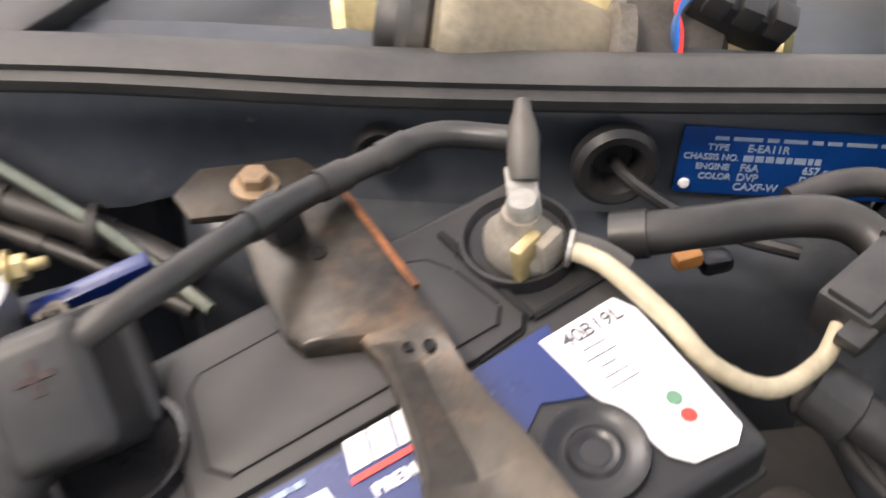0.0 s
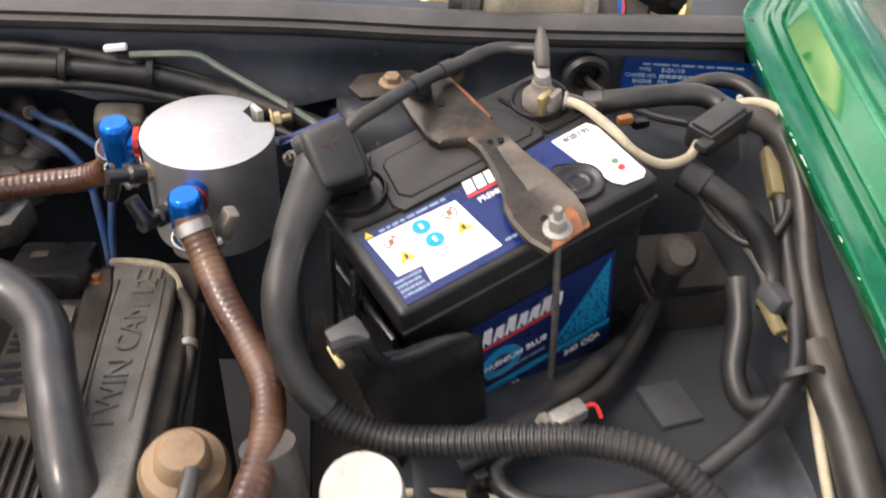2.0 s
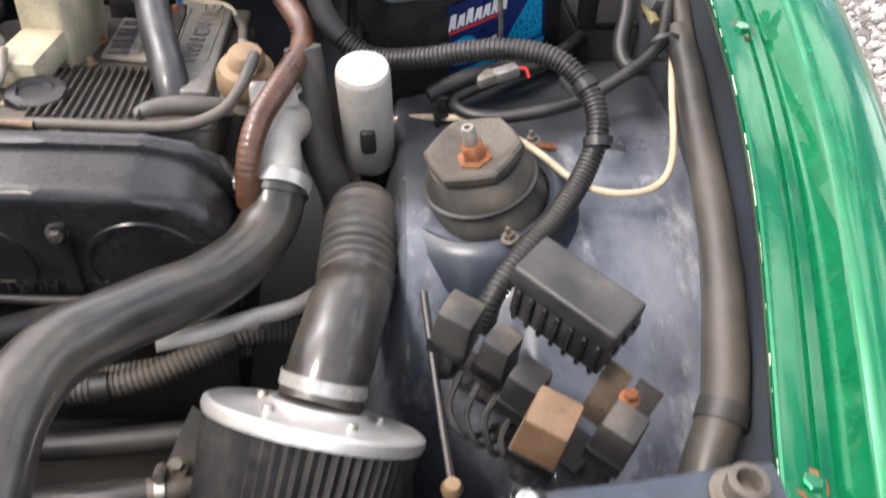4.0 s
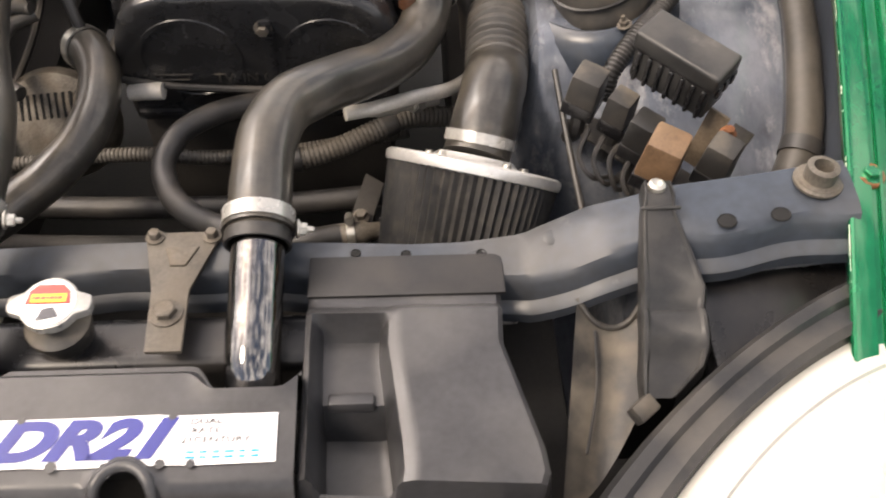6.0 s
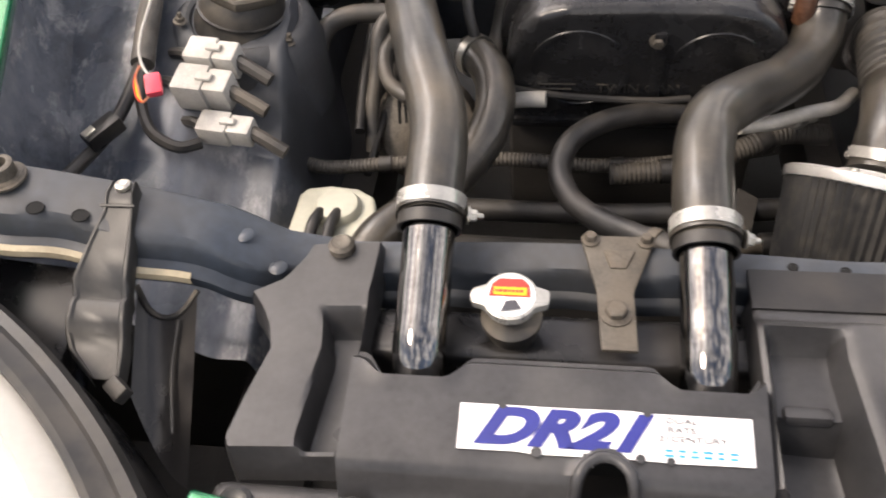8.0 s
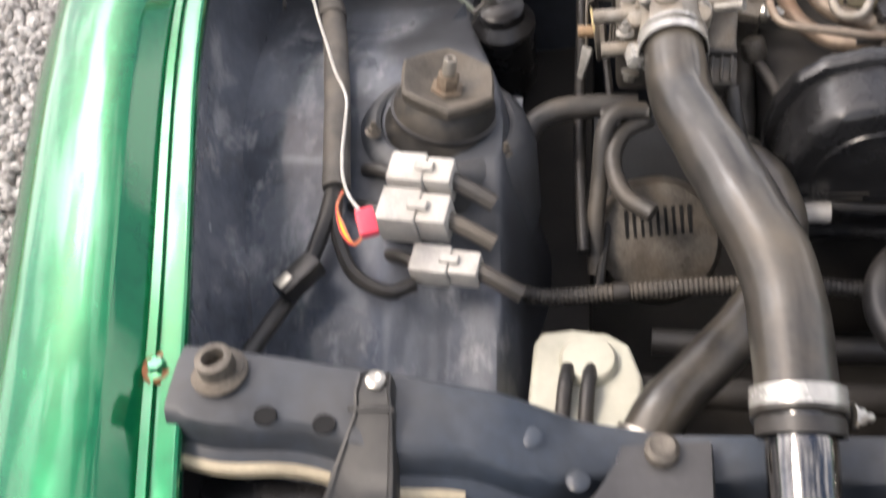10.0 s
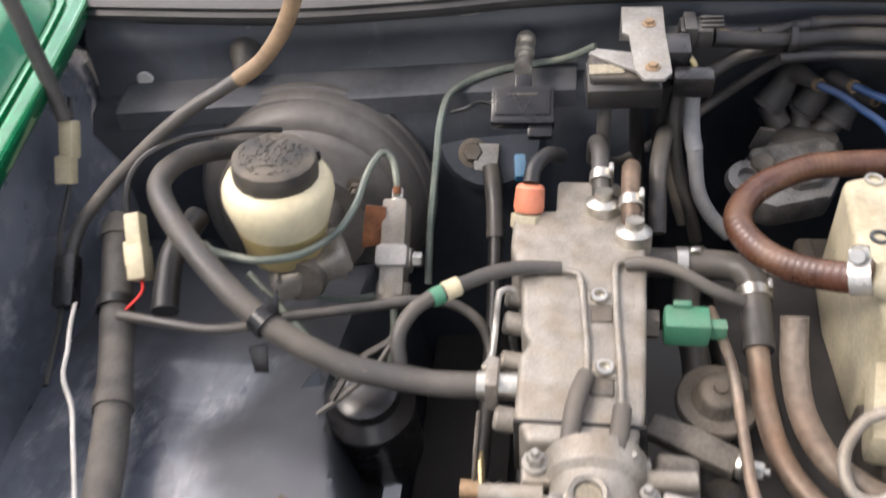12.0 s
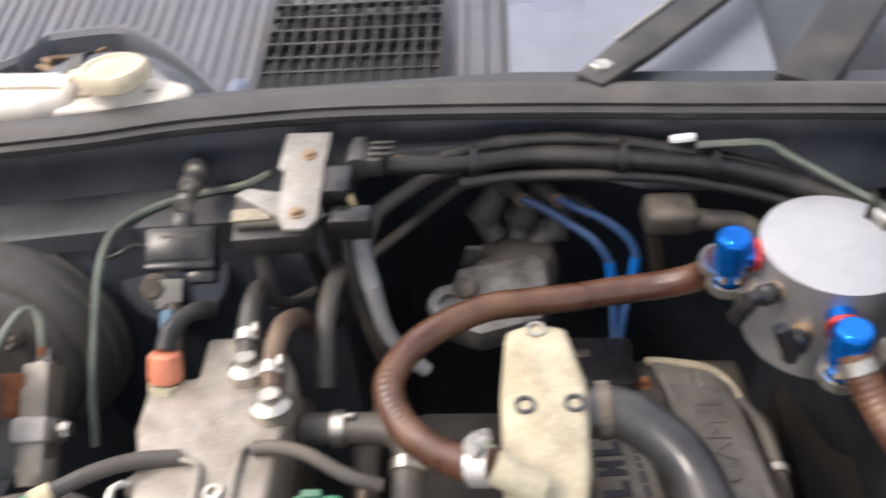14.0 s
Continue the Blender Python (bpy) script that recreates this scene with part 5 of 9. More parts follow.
for px, py in ((0.022, 0.104), (0.171, 0.106)):
    part("post_well", lathe([(0, 0.001), (0.012, 0.001), (0.0175, 0.002), (0.0195, 0.005), (0.021, 0.005), (0.022, 0.0)], BM @ at(px, py, -0.0018), 32), PLASTIC, bat)
# More black lines, shade drawn into the channels of the lid.
for x0, y0, x1, y1 in ((0.004, 0.076, 0.038, 0.074), (0.158, 0.0765, 0.190, 0.0775), (0.158, 0.0765, 0.150, 0.126)):
    part("lid_channel_shade", tube([BM @ Vector((x0, y0, -0.001)), BM @ Vector(((x0 + x1) / 2, (y0 + y1) / 2, -0.001)), BM @ Vector((x1, y1, -0.001))], 0.0016, 6, 0.01), GAPSHADE, bat)
part("lid_lip", box(L + 0.001, 0.0025, 0.0035, TL @ at(L / 2, -0.0002, -0.021), 0.0008, 1), LIDPLASTIC, bat)
part("vent_plug", lathe([(0, 0.0006), (0.0045, 0.0006), (0.006, 0.002), (0.0075, 0.0022), (0.009, 0.001), (0.012, 0.001), (0.014, 0.0025), (0.0165, 0.0025), (0.017, -0.004)], BM @ at(0.146, 0.025, -0.0005), 28), PLASTIC, bat)
E1 = 0.0007
part("top_label", slab([(0.004, 0.004), (0.124, 0.004), (0.124, 0.022), (0.130, 0.040), (0.142, 0.048), (0.156, 0.042), (0.160, 0.0715), (0.084, 0.0675), (0.004, 0.068)], E1, BM @ at(0, 0, -0.0018), 0), NAVY, bat, "navy blue top label")
part("warning_panel", slab([(0.010, 0.026), (0.027, 0.025), (0.025, 0.010), (0.076, 0.010), (0.072, 0.059), (0.008, 0.062)], E1, BM @ at(0, 0, -0.0011), 0), WHITE, bat, "white warning panel with small pictograms")
rb = random.Random(2)
for px, py, mt, kind in ((0.064, 0.036, YELLOW, 3), (0.022, 0.036, YELLOW, 3), (0.042, 0.052, CYAN, 20), (0.044, 0.038, CYAN, 20), (0.010, 0.0648, YELLOW, 3)):
    part("pictogram", lathe([(0, 0), (0.0062, 0), (0.0062, 0.0004), (0, 0.0004)] if kind > 3 or py < 0.06 else [(0, 0), (0.0035, 0), (0.0035, 0.0004), (0, 0.0004)], BM @ at(px, py, -0.0003, 0, 0, 90), kind), mt, bat)
    if py < 0.06:
        part("pictogram_mark", box(0.0022, 0.004, 0.0004, BM @ at(px, py, 0.0004), 0, 1), WHITE if kind > 3 else INK, bat)
for px, py in ((0.020, 0.052), (0.063, 0.052)):
    part("pictogram", lathe([(0.0045, 0), (0.0052, 0), (0.0052, 0.0004), (0.0045, 0.0004), (0.0045, 0)], BM @ at(px, py, -0.0003), 20), REDP, bat)
    part("pictogram_mark", box(0.010, 0.0008, 0.0004, BM @ at(px, py, -0.0001, 0, 0, 45), 0, 1), REDP, bat)
    part("pictogram_mark", box(0.003, 0.005, 0.0004, BM @ at(px, py, -0.0001), 0, 1), TAN, bat)
part("small_print", bars(BM @ at(0.015, 0.016, -0.0007), 4, 0.019, 0.016, rb), PALE, bat)
part("small_print", bars(BM @ at(0.044, 0.0645, -0.0007), 1, 0.052, 0.004, rb), PALE, bat)
part("small_print", bars(BM @ at(0.095, 0.012, -0.0007), 1, 0.03, 0.004, rb), PALE, bat)
for k in range(5):
    part("print_line", box(0.012 + 0.004 * (k % 2), 0.0005, 0.0003, BM @ at(0.064, 0.029 - 0.0035 * k, -0.0003), 0, 1), PALE, bat)
for k in range(3):
    part("mark_block", slab([(0.081 + 0.0085 * k, 0.059), (0.088 + 0.0085 * k, 0.059), (0.0905 + 0.0085 * k, 0.070), (0.0835 + 0.0085 * k, 0.070)], 0.0005, BM @ at(0, 0, -0.0009), 0), WHITE, bat)
part("mark_stripe", box(0.032, 0.0022, 0.0005, BM @ at(0.096, 0.0565, -0.0007), 0, 1), REDP, bat)
letters("grade_words", "PREMIUM", 0.0062, BM @ at(0.097, 0.050, -0.0007), WHITE, bat, bold=0.0001)
part("grade_label", slab([(0.154, 0.067), (0.157, 0.042), (0.160, 0.034), (0.162, 0.022), (0.164, 0.013), (0.169, 0.007), (0.183, 0.005), (0.188, 0.009), (0.188, 0.060), (0.184, 0.068)], E1, BM @ at(0, 0, -0.0012), 0), WHITE, bat, "white rounded grade label")
letters("grade_code", "40B19L", 0.0075, BM @ at(0.1715, 0.062, -0.0004), INK, bat, bold=0.00012)
for px, py, mt in ((0.177, 0.027, GCONN), (0.177, 0.020, REDP)):
    part("charge_dot", lathe([(0, 0), (0.0026, 0), (0.0026, 0.0004), (0, 0.0004)], BM @ at(px, py, -0.0003), 14), mt, bat)
for k in range(6):
    part("print_line", box(0.006 + 0.003 * (k % 3), 0.0005, 0.0003, BM @ at(0.168, 0.060 - 0.004 * k, -0.0003), 0, 1), INK, bat)
FM = BM @ at(0, 0.004, 0, 90, 0, 0)
part("front_label", slab([(0.044, -0.172), (0.164, -0.172), (0.164, -0.060), (0.044, -0.060)], E1, FM, 0), NAVY, bat, "navy blue front label")
part("triangle", slab([(0.108, -0.138), (0.160, -0.138), (0.160, -0.066)], 0.0005, FM @ at(0, 0, 0.0006), 0), CYAN, bat, "cyan triangle print")
rt = random.Random(6)
bm = bmesh.new()
for k in range(110):
    a = rt.uniform(0.112, 0.159)
    lathe([(0, 0), (0.0011, 0), (0.0011, 0.0002), (0, 0.0002)], FM @ at(a, rt.uniform(-0.136, -0.142 + 0.072 * (a - 0.108) / 0.052), 0.0011), 5, bm)
part("triangle_print", bm, NAVY, bat, "dark speckled print on the triangle")
part("stripe", box(0.118, 0.006, 0.0005, FM @ at(0.104, -0.145, 0.0009), 0, 1), CYAN, bat)
part("ring_print", lathe([(0.009, 0), (0.017, 0), (0.017, 0.0005), (0.009, 0.0005), (0.009, 0)], FM @ at(0.066, -0.118, 0.0006), 28), CYAN, bat)
for k in range(7):
    x0, top = 0.050 + 0.0098 * k, -0.071 if k in (0, 2, 5) else -0.074
    part("mark_block", slab([(x0, -0.088), (x0 + 0.003, -0.088), (x0 + 0.0042, -0.083), (x0 + 0.0058, -0.088), (x0 + 0.0085, -0.088), (x0 + 0.0108, top), (x0 + 0.0045, top), (x0 + 0.0022, -0.081)], 0.0005, FM @ at(0, 0, 0.0006), 0), WHITE, bat)
part("mark_stripe", box(0.066, 0.0028, 0.0005, FM @ at(0.081, -0.0915, 0.0009), 0, 1), REDP, bat)
letters("grade_words", "PREMIUM BLUE", 0.0082, FM @ at(0.078, -0.118, 0.0010), WHITE, bat, bold=0.0002)
part("small_print", bars(FM @ at(0.078, -0.131, 0.0010), 1, 0.05, 0.004, rb), PALE, bat)
letters("grade_code", "40B19L", 0.011, FM @ at(0.066, -0.158, 0.0010), WHITE, bat, bold=0.0002)
letters("start_rating", "340 CCA", 0.009, FM @ at(0.138, -0.156, 0.0010), WHITE, bat, bold=0.0002)

hold = thing("battery_clamp", BM @ Vector((0.11, 0.06, 0.006)), "dirty bent steel strap with rusty ends over the battery", "bracket")
bm = bmesh.new()
strap = [(0.088, 0.158, 0.126, 0.159, 0), (0.085, 0.135, 0.1265, 0.135, 0), (0.084, 0.110, 0.127, 0.110, 0), (0.087, 0.102, 0.128, 0.098, 0), (0.104, 0.094, 0.129, 0.090, 0.1), (0.106, 0.082, 0.1275, 0.078, 0.4), (0.104, 0.068, 0.126, 0.064, 0.8), (0.1005, 0.052, 0.127, 0.050, 1), (0.097, 0.040, 0.129, 0.038, 1), (0.090, 0.028, 0.130, 0.024, 1), (0.087, 0.013, 0.1305, 0.010, 0.9), (0.0875, -0.004, 0.129, -0.004, 0.6), (0.092, -0.018, 0.123, -0.015, 0.2)]
rows = []
for i in range(73):
    f = i / 72 * (len(strap) - 1)
    a0, a1, b0, b1, curl = [float(np.interp(f, range(len(strap)), [q[c] for q in strap])) for c in range(5)]
    drop = 0.006 - 0.003 * curl
    rows.append([bm.verts.new(BM @ Vector(q)) for q in ((a0 - 0.001, a1, 0.009 - drop), (a0 - 0.0006, a1, 0.009), (a0 + 0.002, a1, 0.0105), ((a0 + b0) / 2, (a1 + b1) / 2, 0.0098 - 0.004 * curl), (b0 - 0.003, b1, 0.0105 + 0.001 * curl), (b0, b1, 0.0095 + 0.004 * curl), (b0 + 0.0008, b1, 0.009 - 0.009 * (1 - curl)))])
for p, q in zip(rows, rows[1:]):
    for k in range(6):
        bm.faces.new((p[k], p[k + 1], q[k + 1], q[k]))
bmesh.ops.recalc_face_normals(bm, faces=bm.faces[:])
part("strap", bm, BRACKET, hold, "dirty bent strap with turned-down edges")
part("rusty_end", slab([(0.092, -0.019), (0.124, -0.016), (0.1305, 0.0), (0.127, 0.008), (0.118, 0.002), (0.103, -0.008)], 0.0018, BM @ at(0, 0, 0.0088), 0.0007), RUST, hold, "rust-red strap end")
part("clamp_nut", hexbolt(BM @ at(0.106, -0.007, 0.0095), 0.0062, 0.009, True, 0.010), ZINC, hold)
part("clamp_rod", tube([BM @ Vector((0.105, -0.008, 0.012)), BM @ Vector((0.104, -0.009, -0.06)), BM @ Vector((0.104, -0.006, -0.13)), BM @ Vector((0.102, -0.004, -0.18))], 0.0026, 10, 0.01), STEEL, hold)
# Black discs on the strap, painted dark in place of cut holes.
for px, py, pz, r in ((0.107, 0.134, 0.0104, 0.0028), (0.106, 0.006, 0.0076, 0.0032), (0.115, 0.083, 0.0092, 0.0018), (0.121, 0.079, 0.0105, 0.0022)):
    part("strap_hole_shade", lathe([(0, 0), (r * 0.7, 0), (r, 0.0006), (r * 1.05, 0)], BM @ at(px, py, pz), 12), GAPSHADE, hold)
part("rusty_edge", tube([BM @ Vector((0.1275, 0.157, 0.007)), BM @ Vector((0.1285, 0.13, 0.007)), BM @ Vector((0.129, 0.104, 0.007))], 0.0018, 6, 0.006), RUST, hold, "rusty turned-down edge")
part("far_foot", slab([(-0.028, -0.015), (0.028, -0.018), (0.034, 0.0), (0.02, 0.018), (-0.022, 0.018), (-0.034, 0.002)], 0.004, at(0.333, 0.393, 0.752, 0, 0, 10), 0.0015), BRACKET, hold)
part("foot_bolt", hexbolt(at(0.333, 0.393, 0.756), 0.0068, 0.006), TAN, hold)
part("cable_clip", box(0.014, 0.016, 0.016, BM @ at(0.100, 0.153, 0.014, 0, 0, 20), 0.003), RUBBER, hold)

neg = thing("battery_terminal", BM @ Vector((0.148, 0.108, 0)), "clamped lead battery terminal with a capped cable lug", "battery terminal")
TP = Vector((0.434, 0.321, 0.783))
part("clamp_body", lathe([(0.012, -0.004), (0.0132, -0.002), (0.0132, 0.006), (0.0105, 0.010), (0.0075, 0.014), (0.0062, 0.019), (0, 0.019)], align(TP, bw), 20, wob=lambda a: 1 + 0.10 * math.cos(2 * a)), CAST, neg)
part("clamp_ear", box(0.0045, 0.012, 0.017, align(TP + Vector((-0.001, -0.012, 0.007)), bw), 0.0015), GOLD, neg, "brass-coloured clamp ear")
part("clamp_ear", box(0.0045, 0.011, 0.017, align(TP + Vector((0.007, -0.010, 0.007)), bw), 0.0015), CAST, neg)
part("clamp_bolt", hexbolt(align(TP + Vector((0.014, -0.007, 0.006)), (0.9, -0.3, 0)), 0.0045, 0.006, True, 0.006), STEEL, neg)
part("lug_bolt", lathe([(0, 0.006), (0.0046, 0.006), (0.0056, 0.004), (0.0058, 0.0), (0, 0.0)], align(TP + Vector((-0.002, -0.002, 0.019)), bw), 20), ZINC, neg)
part("lug", slab([(-0.0055, -0.006), (0.0055, -0.006), (0.0055, 0.014), (-0.0055, 0.014)], 0.0025, align(TP + Vector((-0.001, 0.003, 0.018)), (0, -0.3, 1)), 0.0008), ZINC, neg)
part("lug_sleeve", lathe([(0.005, 0), (0.0056, 0.001), (0.0057, 0.012), (0.0052, 0.019), (0.0034, 0.025), (0.0028, 0.029), (0, 0.030)], align(TP + Vector((0.0, 0.011, 0.021)), (0.03, 0.75, 0.65)), 14), HOSE, neg, "grey rubber sleeve over the cable lug")
part("cable_sleeve", tube([TP + Vector((0.016, -0.006, 0.006)), TP + Vector((0.024, -0.009, 0.005)), TP + Vector((0.034, -0.014, 0.001))], 0.0052, 12, 0.004), HOSE, neg)

cov = thing("terminal_cover", (0.28, 0.25, 0.79), "black rubber terminal cover with a worn plus mark", "terminal cover")
HD = align((0.286, 0.272, 0.773), (0.05, -0.68, 0.73), (-0.3, 0.95, 0))
part("hood", box(0.040, 0.050, 0.046, HD @ at(0, 0, 0), 0.006, 3, taper=0.2), RUBBER, cov)
part("hood_skirt", box(0.043, 0.046, 0.016, HD @ at(0.002, 0.002, -0.018), 0.005, 3), RUBBER, cov)
part("cable_neck", tube([(0.277, 0.266, 0.770), (0.270, 0.245, 0.765), (0.263, 0.215, 0.766), (0.258, 0.190, 0.767)], 0.0135, 18, 0.004, ends=(0.016, 0.0102)), RUBBER, cov)
part("plus_mark", box(0.011, 0.0022, 0.0006, HD @ at(0.0, 0.006, 0.0234), 0.0002, 1), WORNRED, cov, "worn red plus mark")
part("plus_mark", box(0.0022, 0.011, 0.0006, HD @ at(0.0, 0.006, 0.0234), 0.0002, 1), WORNRED, cov)

# ---- firewall fittings ----
idp = thing("identification_plate", (0.58, 0.43, 0.74), "blue metal identification plate with pale print on the firewall", "plate")
PM = Matrix.Translation((0.584, 0.427, 0.736)) @ at(0, 0, 0, 82, 0, -7)
part("plate", slab([(-0.054, -0.018), (0.054, -0.018), (0.054, 0.018), (-0.054, 0.018)], 0.001, PM, 0.0003), BLUEPLATE, idp)
rp = random.Random(8)
part("maker_line", bars(PM @ at(0.004, 0.0125, 0.0012), 1, 0.085, 0.004, rp), PALE, idp)
for wd, x, row in (("TYPE", -0.036, 0), ("CHASSIS NO.", -0.0385, 1), ("ENGINE", -0.037, 2), ("COLOR", -0.035, 3), ("E-EA11R", -0.012, 0), ("F6A", -0.019, 2), ("657 cc", 0.014, 2), ("DVP", -0.019, 3), ("D55", 0.011, 3), ("CAXF-W", -0.014, 4)):
    letters("plate_word", wd, 0.0046 if x < -0.03 else 0.0056, PM @ at(x, 0.0075 - 0.0053 * row, 0.0012), PALE, idp, bold=0.0001)
part("number_bars", bars(PM @ at(-0.004, 0.0022, 0.0012), 1, 0.038, 0.004, rp, gap=0.8), PALE, idp)
for sx in (-1, 1):
    part("rivet", lathe([(0, 0.0022), (0.0022, 0.0016), (0.003, 0.0)], PM @ at(sx * 0.049, -0.013, 0.001), 12), WHITE, idp)
for nm, p, r in (("firewall_grommet", (0.497, 0.428, 0.739), 0.021), ("firewall_grommet", (0.386, 0.447, 0.737), 0.013)):
    single(nm, lathe([(r, 0), (r, 0.006), (r * 0.85, 0.009), (r * 0.65, 0.008), (r * 0.55, 0.004), (r * 0.5, -0.006), (0, -0.006)], align(p, (0, -1, 0.1)), 28), RUBBER, "round black rubber grommet in the firewall", "grommet")
hose("grommet_wire", [(0.497, 0.43, 0.738), (0.502, 0.415, 0.738), (0.52, 0.40, 0.732), (0.545, 0.385, 0.728), (0.57, 0.37, 0.73)], 0.0032, RUBBER, "thin black wire out of the firewall grommet", "wire", n=8)
single("grommet_boot", lathe([(0.018, 0), (0.017, 0.008), (0.012, 0.02), (0.008, 0.034), (0.006, 0.036)], align((-0.494, 0.452, 0.734), (0.05, -1, -0.35)), 20), DUSTPLASTIC, "brown-black rubber boot on the firewall", "boot")
single("body_plug", lathe([(0, 0.003), (0.006, 0.003), (0.0085, 0.0)], align((-0.588, 0.428, 0.715), (0.1, -1, 0.1)), 20), OFFWHITE, "pale round plug in the firewall", "plug")
letters("stamped_number", "I I I I I I I I I I", 0.008, Matrix.Translation((-0.352, 0.4505, 0.736)) @ at(0, 0, 0, 84, 0, 7), DARKPAINT, CAR)

wht = thing("harness_clips", (0.12, 0.446, 0.757), "white clip and black ties round the harness", "clip")
part("white_clip", box(0.018, 0.006, 0.005, at(0.118, 0.447, 0.758, 0, -6, 0), 0.001, 1), WHITE, wht)
for x, y, z in ((-0.035, 0.446, 0.744), (0.075, 0.451, 0.741), (0.142, 0.447, 0.736), (0.252, 0.419, 0.712)):
    part("tie", band(align((x, y, z), (1, 0, -0.1)), 0.0115, 0.005, False), RUBBER, wht)

# ---- brake servo, reservoir and valve ----
servo = thing("brake_servo", (-0.41, 0.37, 0.62), "large dull black brake servo drum at the firewall", "brake servo")
SM = align((-0.440, 0.398, 0.607), (0.02, -1, 0.12))
part("drum", lathe([(0.105, -0.03), (0.108, -0.01), (0.109, 0.004), (0.106, 0.010), (0.1035, 0.011), (0.1025, 0.014), (0.1, 0.022), (0.094, 0.028), (0.086, 0.0295), (0.084, 0.034), (0.078, 0.0385), (0.06, 0.043), (0.056, 0.048), (0.03, 0.052), (0, 0.052)], SM, 64), SERVO, servo, "dull brown-black stepped steel drum")
part("drum_rim", lathe([(0.107, -0.012), (0.1115, -0.010), (0.1115, -0.004), (0.107, -0.002)], SM, 64), SERVO, servo)
part("drum_stud", hexbolt(SM @ at(0.05, 0.04, 0.045), 0.006, 0.006, True, 0.008), CASTDARK, servo)
resv = thing("brake_fluid_reservoir", (-0.416, 0.255, 0.69), "yellowed white fluid reservoir with a knobbly black cap", "reservoir")
RM = align((-0.419, 0.254, 0.688), (0.07, 0.03, 1))
part("fluid_level", lathe([(0, -0.012), (0.028, -0.012), (0.0305, -0.008), (0.0325, 0.010), (0.034, 0.014), (0.035, 0.020)], RM, 40), FLUID, resv, "amber fluid showing through the lower body")
part("body", lathe([(0.035, 0.020), (0.0382, 0.032), (0.0405, 0.042), (0.040, 0.050), (0.037, 0.056), (0.031, 0.059), (0, 0.059)], RM, 40), YTANK, resv, "yellowed milky plastic body")
part("seam", lathe([(0.0332, 0.017), (0.0345, 0.018), (0.0345, 0.0195), (0.0336, 0.021)], RM, 40), CREAM, resv)
cap = part("cap", lathe([(0.029, 0.055), (0.0305, 0.057), (0.0305, 0.068), (0.0295, 0.073), (0.027, 0.075), (0, 0.076)], RM, 40, wob=lambda a: 1 + 0.02 * (math.sin(18 * a) > 0.6)), DUSTPLASTIC, resv, "black ribbed screw cap")
rc = random.Random(5)
bm = bmesh.new()
for k in range(130):
    a, q = rc.uniform(0, 6.28), 0.025 * math.sqrt(rc.random())
    box(rc.uniform(0.0015, 0.003), 0.0012, 0.0009, RM @ at(q * math.cos(a), q * math.sin(a), 0.0762, 0, 0, rc.uniform(0, 180)), 0.0004, 1, bm)
part("cap_lettering", bm, DUSTPLASTIC, cap, "raised marks on the cap")
part("cap_tab", box(0.014, 0.006, 0.012, RM @ at(0.014, -0.029, 0.060, 0, 0, 25), 0.002), PLASTIC, cap)
part("master_cylinder", lathe([(0, 0), (0.018, 0), (0.02, 0.003), (0.02, 0.05), (0.016, 0.054), (0.016, 0.09), (0, 0.09)], align((-0.405, 0.225, 0.668), (0, 1, -0.1)), 20), CASTDARK, resv, "cast metal master cylinder")
part("cylinder_foot", box(0.062, 0.036, 0.024, at(-0.402, 0.245, 0.668, 0, -14, 24), 0.007, 3), CAST, resv, "rough cast foot")
for k in range(4):
    part("foot_rib", box(0.004, 0.036, 0.018, at(-0.424 + 0.014 * k, 0.236 + 0.006 * k, 0.668, 0, -14, 24), 0.0015), CAST, resv)
part("side_bracket", slab([(-0.006, -0.016), (0.014, -0.014), (0.016, 0.016), (0.0, 0.018)], 0.003, align((-0.366, 0.293, 0.664), (0.1, -0.8, 0.5)), 0.001), RUST, resv, "rusty side bracket")
val = thing("brake_valve", (-0.343, 0.28, 0.645), "cast aluminium brake proportioning valve", "valve")
VD = Vector((-0.343, 0.25, 0.625)) - Vector((-0.345, 0.316, 0.669))
VM = align((-0.343, 0.25, 0.625), -VD, (1, 0, 0))
part("body", box(0.026, 0.02, 0.078, VM @ at(0, 0, 0.042), 0.003), CAST, val)
part("collar", box(0.036, 0.026, 0.018, VM @ at(0, 0, 0.034), 0.004), ALUMATT, val)
part("lower_plug", lathe([(0, -0.004), (0.012, -0.004), (0.014, 0.0), (0.014, 0.014), (0, 0.014)], VM, 16), CAST, val)
part("union_nut", hexbolt(VM @ at(0, 0, 0.08), 0.005, 0.010), STEEL, val)
part("side_union", hexbolt(VM @ at(0, 0.012, 0.034, -90, 0, 0), 0.006, 0.008), STEEL, val)
hose("brake_line", [(-0.342, 0.247, 0.62), (-0.342, 0.235, 0.605), (-0.345, 0.22, 0.58)], 0.003, GREENLINE, "short brake line below the valve", "brake line", n=8)
hose("clutch_line", [(-0.46, 0.26, 0.64), (-0.42, 0.225, 0.63), (-0.38, 0.19, 0.61), (-0.35, 0.165, 0.58)], 0.0032, GREENLINE, "dusty metal line below the servo hose", "line", n=8)

# ---- wiring on the driver's side ----
cn = thing("yellowed_connector", (-0.518, 0.222, 0.70), "yellowed white plug connector with a red wire", "connector")
CMx = align((-0.520, 0.222, 0.702), (-0.2, 0.75, 0.62), (1, 0, 0))
part("socket", box(0.015, 0.012, 0.026, CMx @ at(0, 0, 0.012), 0.002), CREAM, cn)
part("plug", box(0.018, 0.014, 0.026, CMx @ at(0, 0, -0.012), 0.002), CREAM, cn)
part("latch", box(0.008, 0.004, 0.018, CMx @ at(0, -0.008, -0.004), 0.001), CREAM, cn)
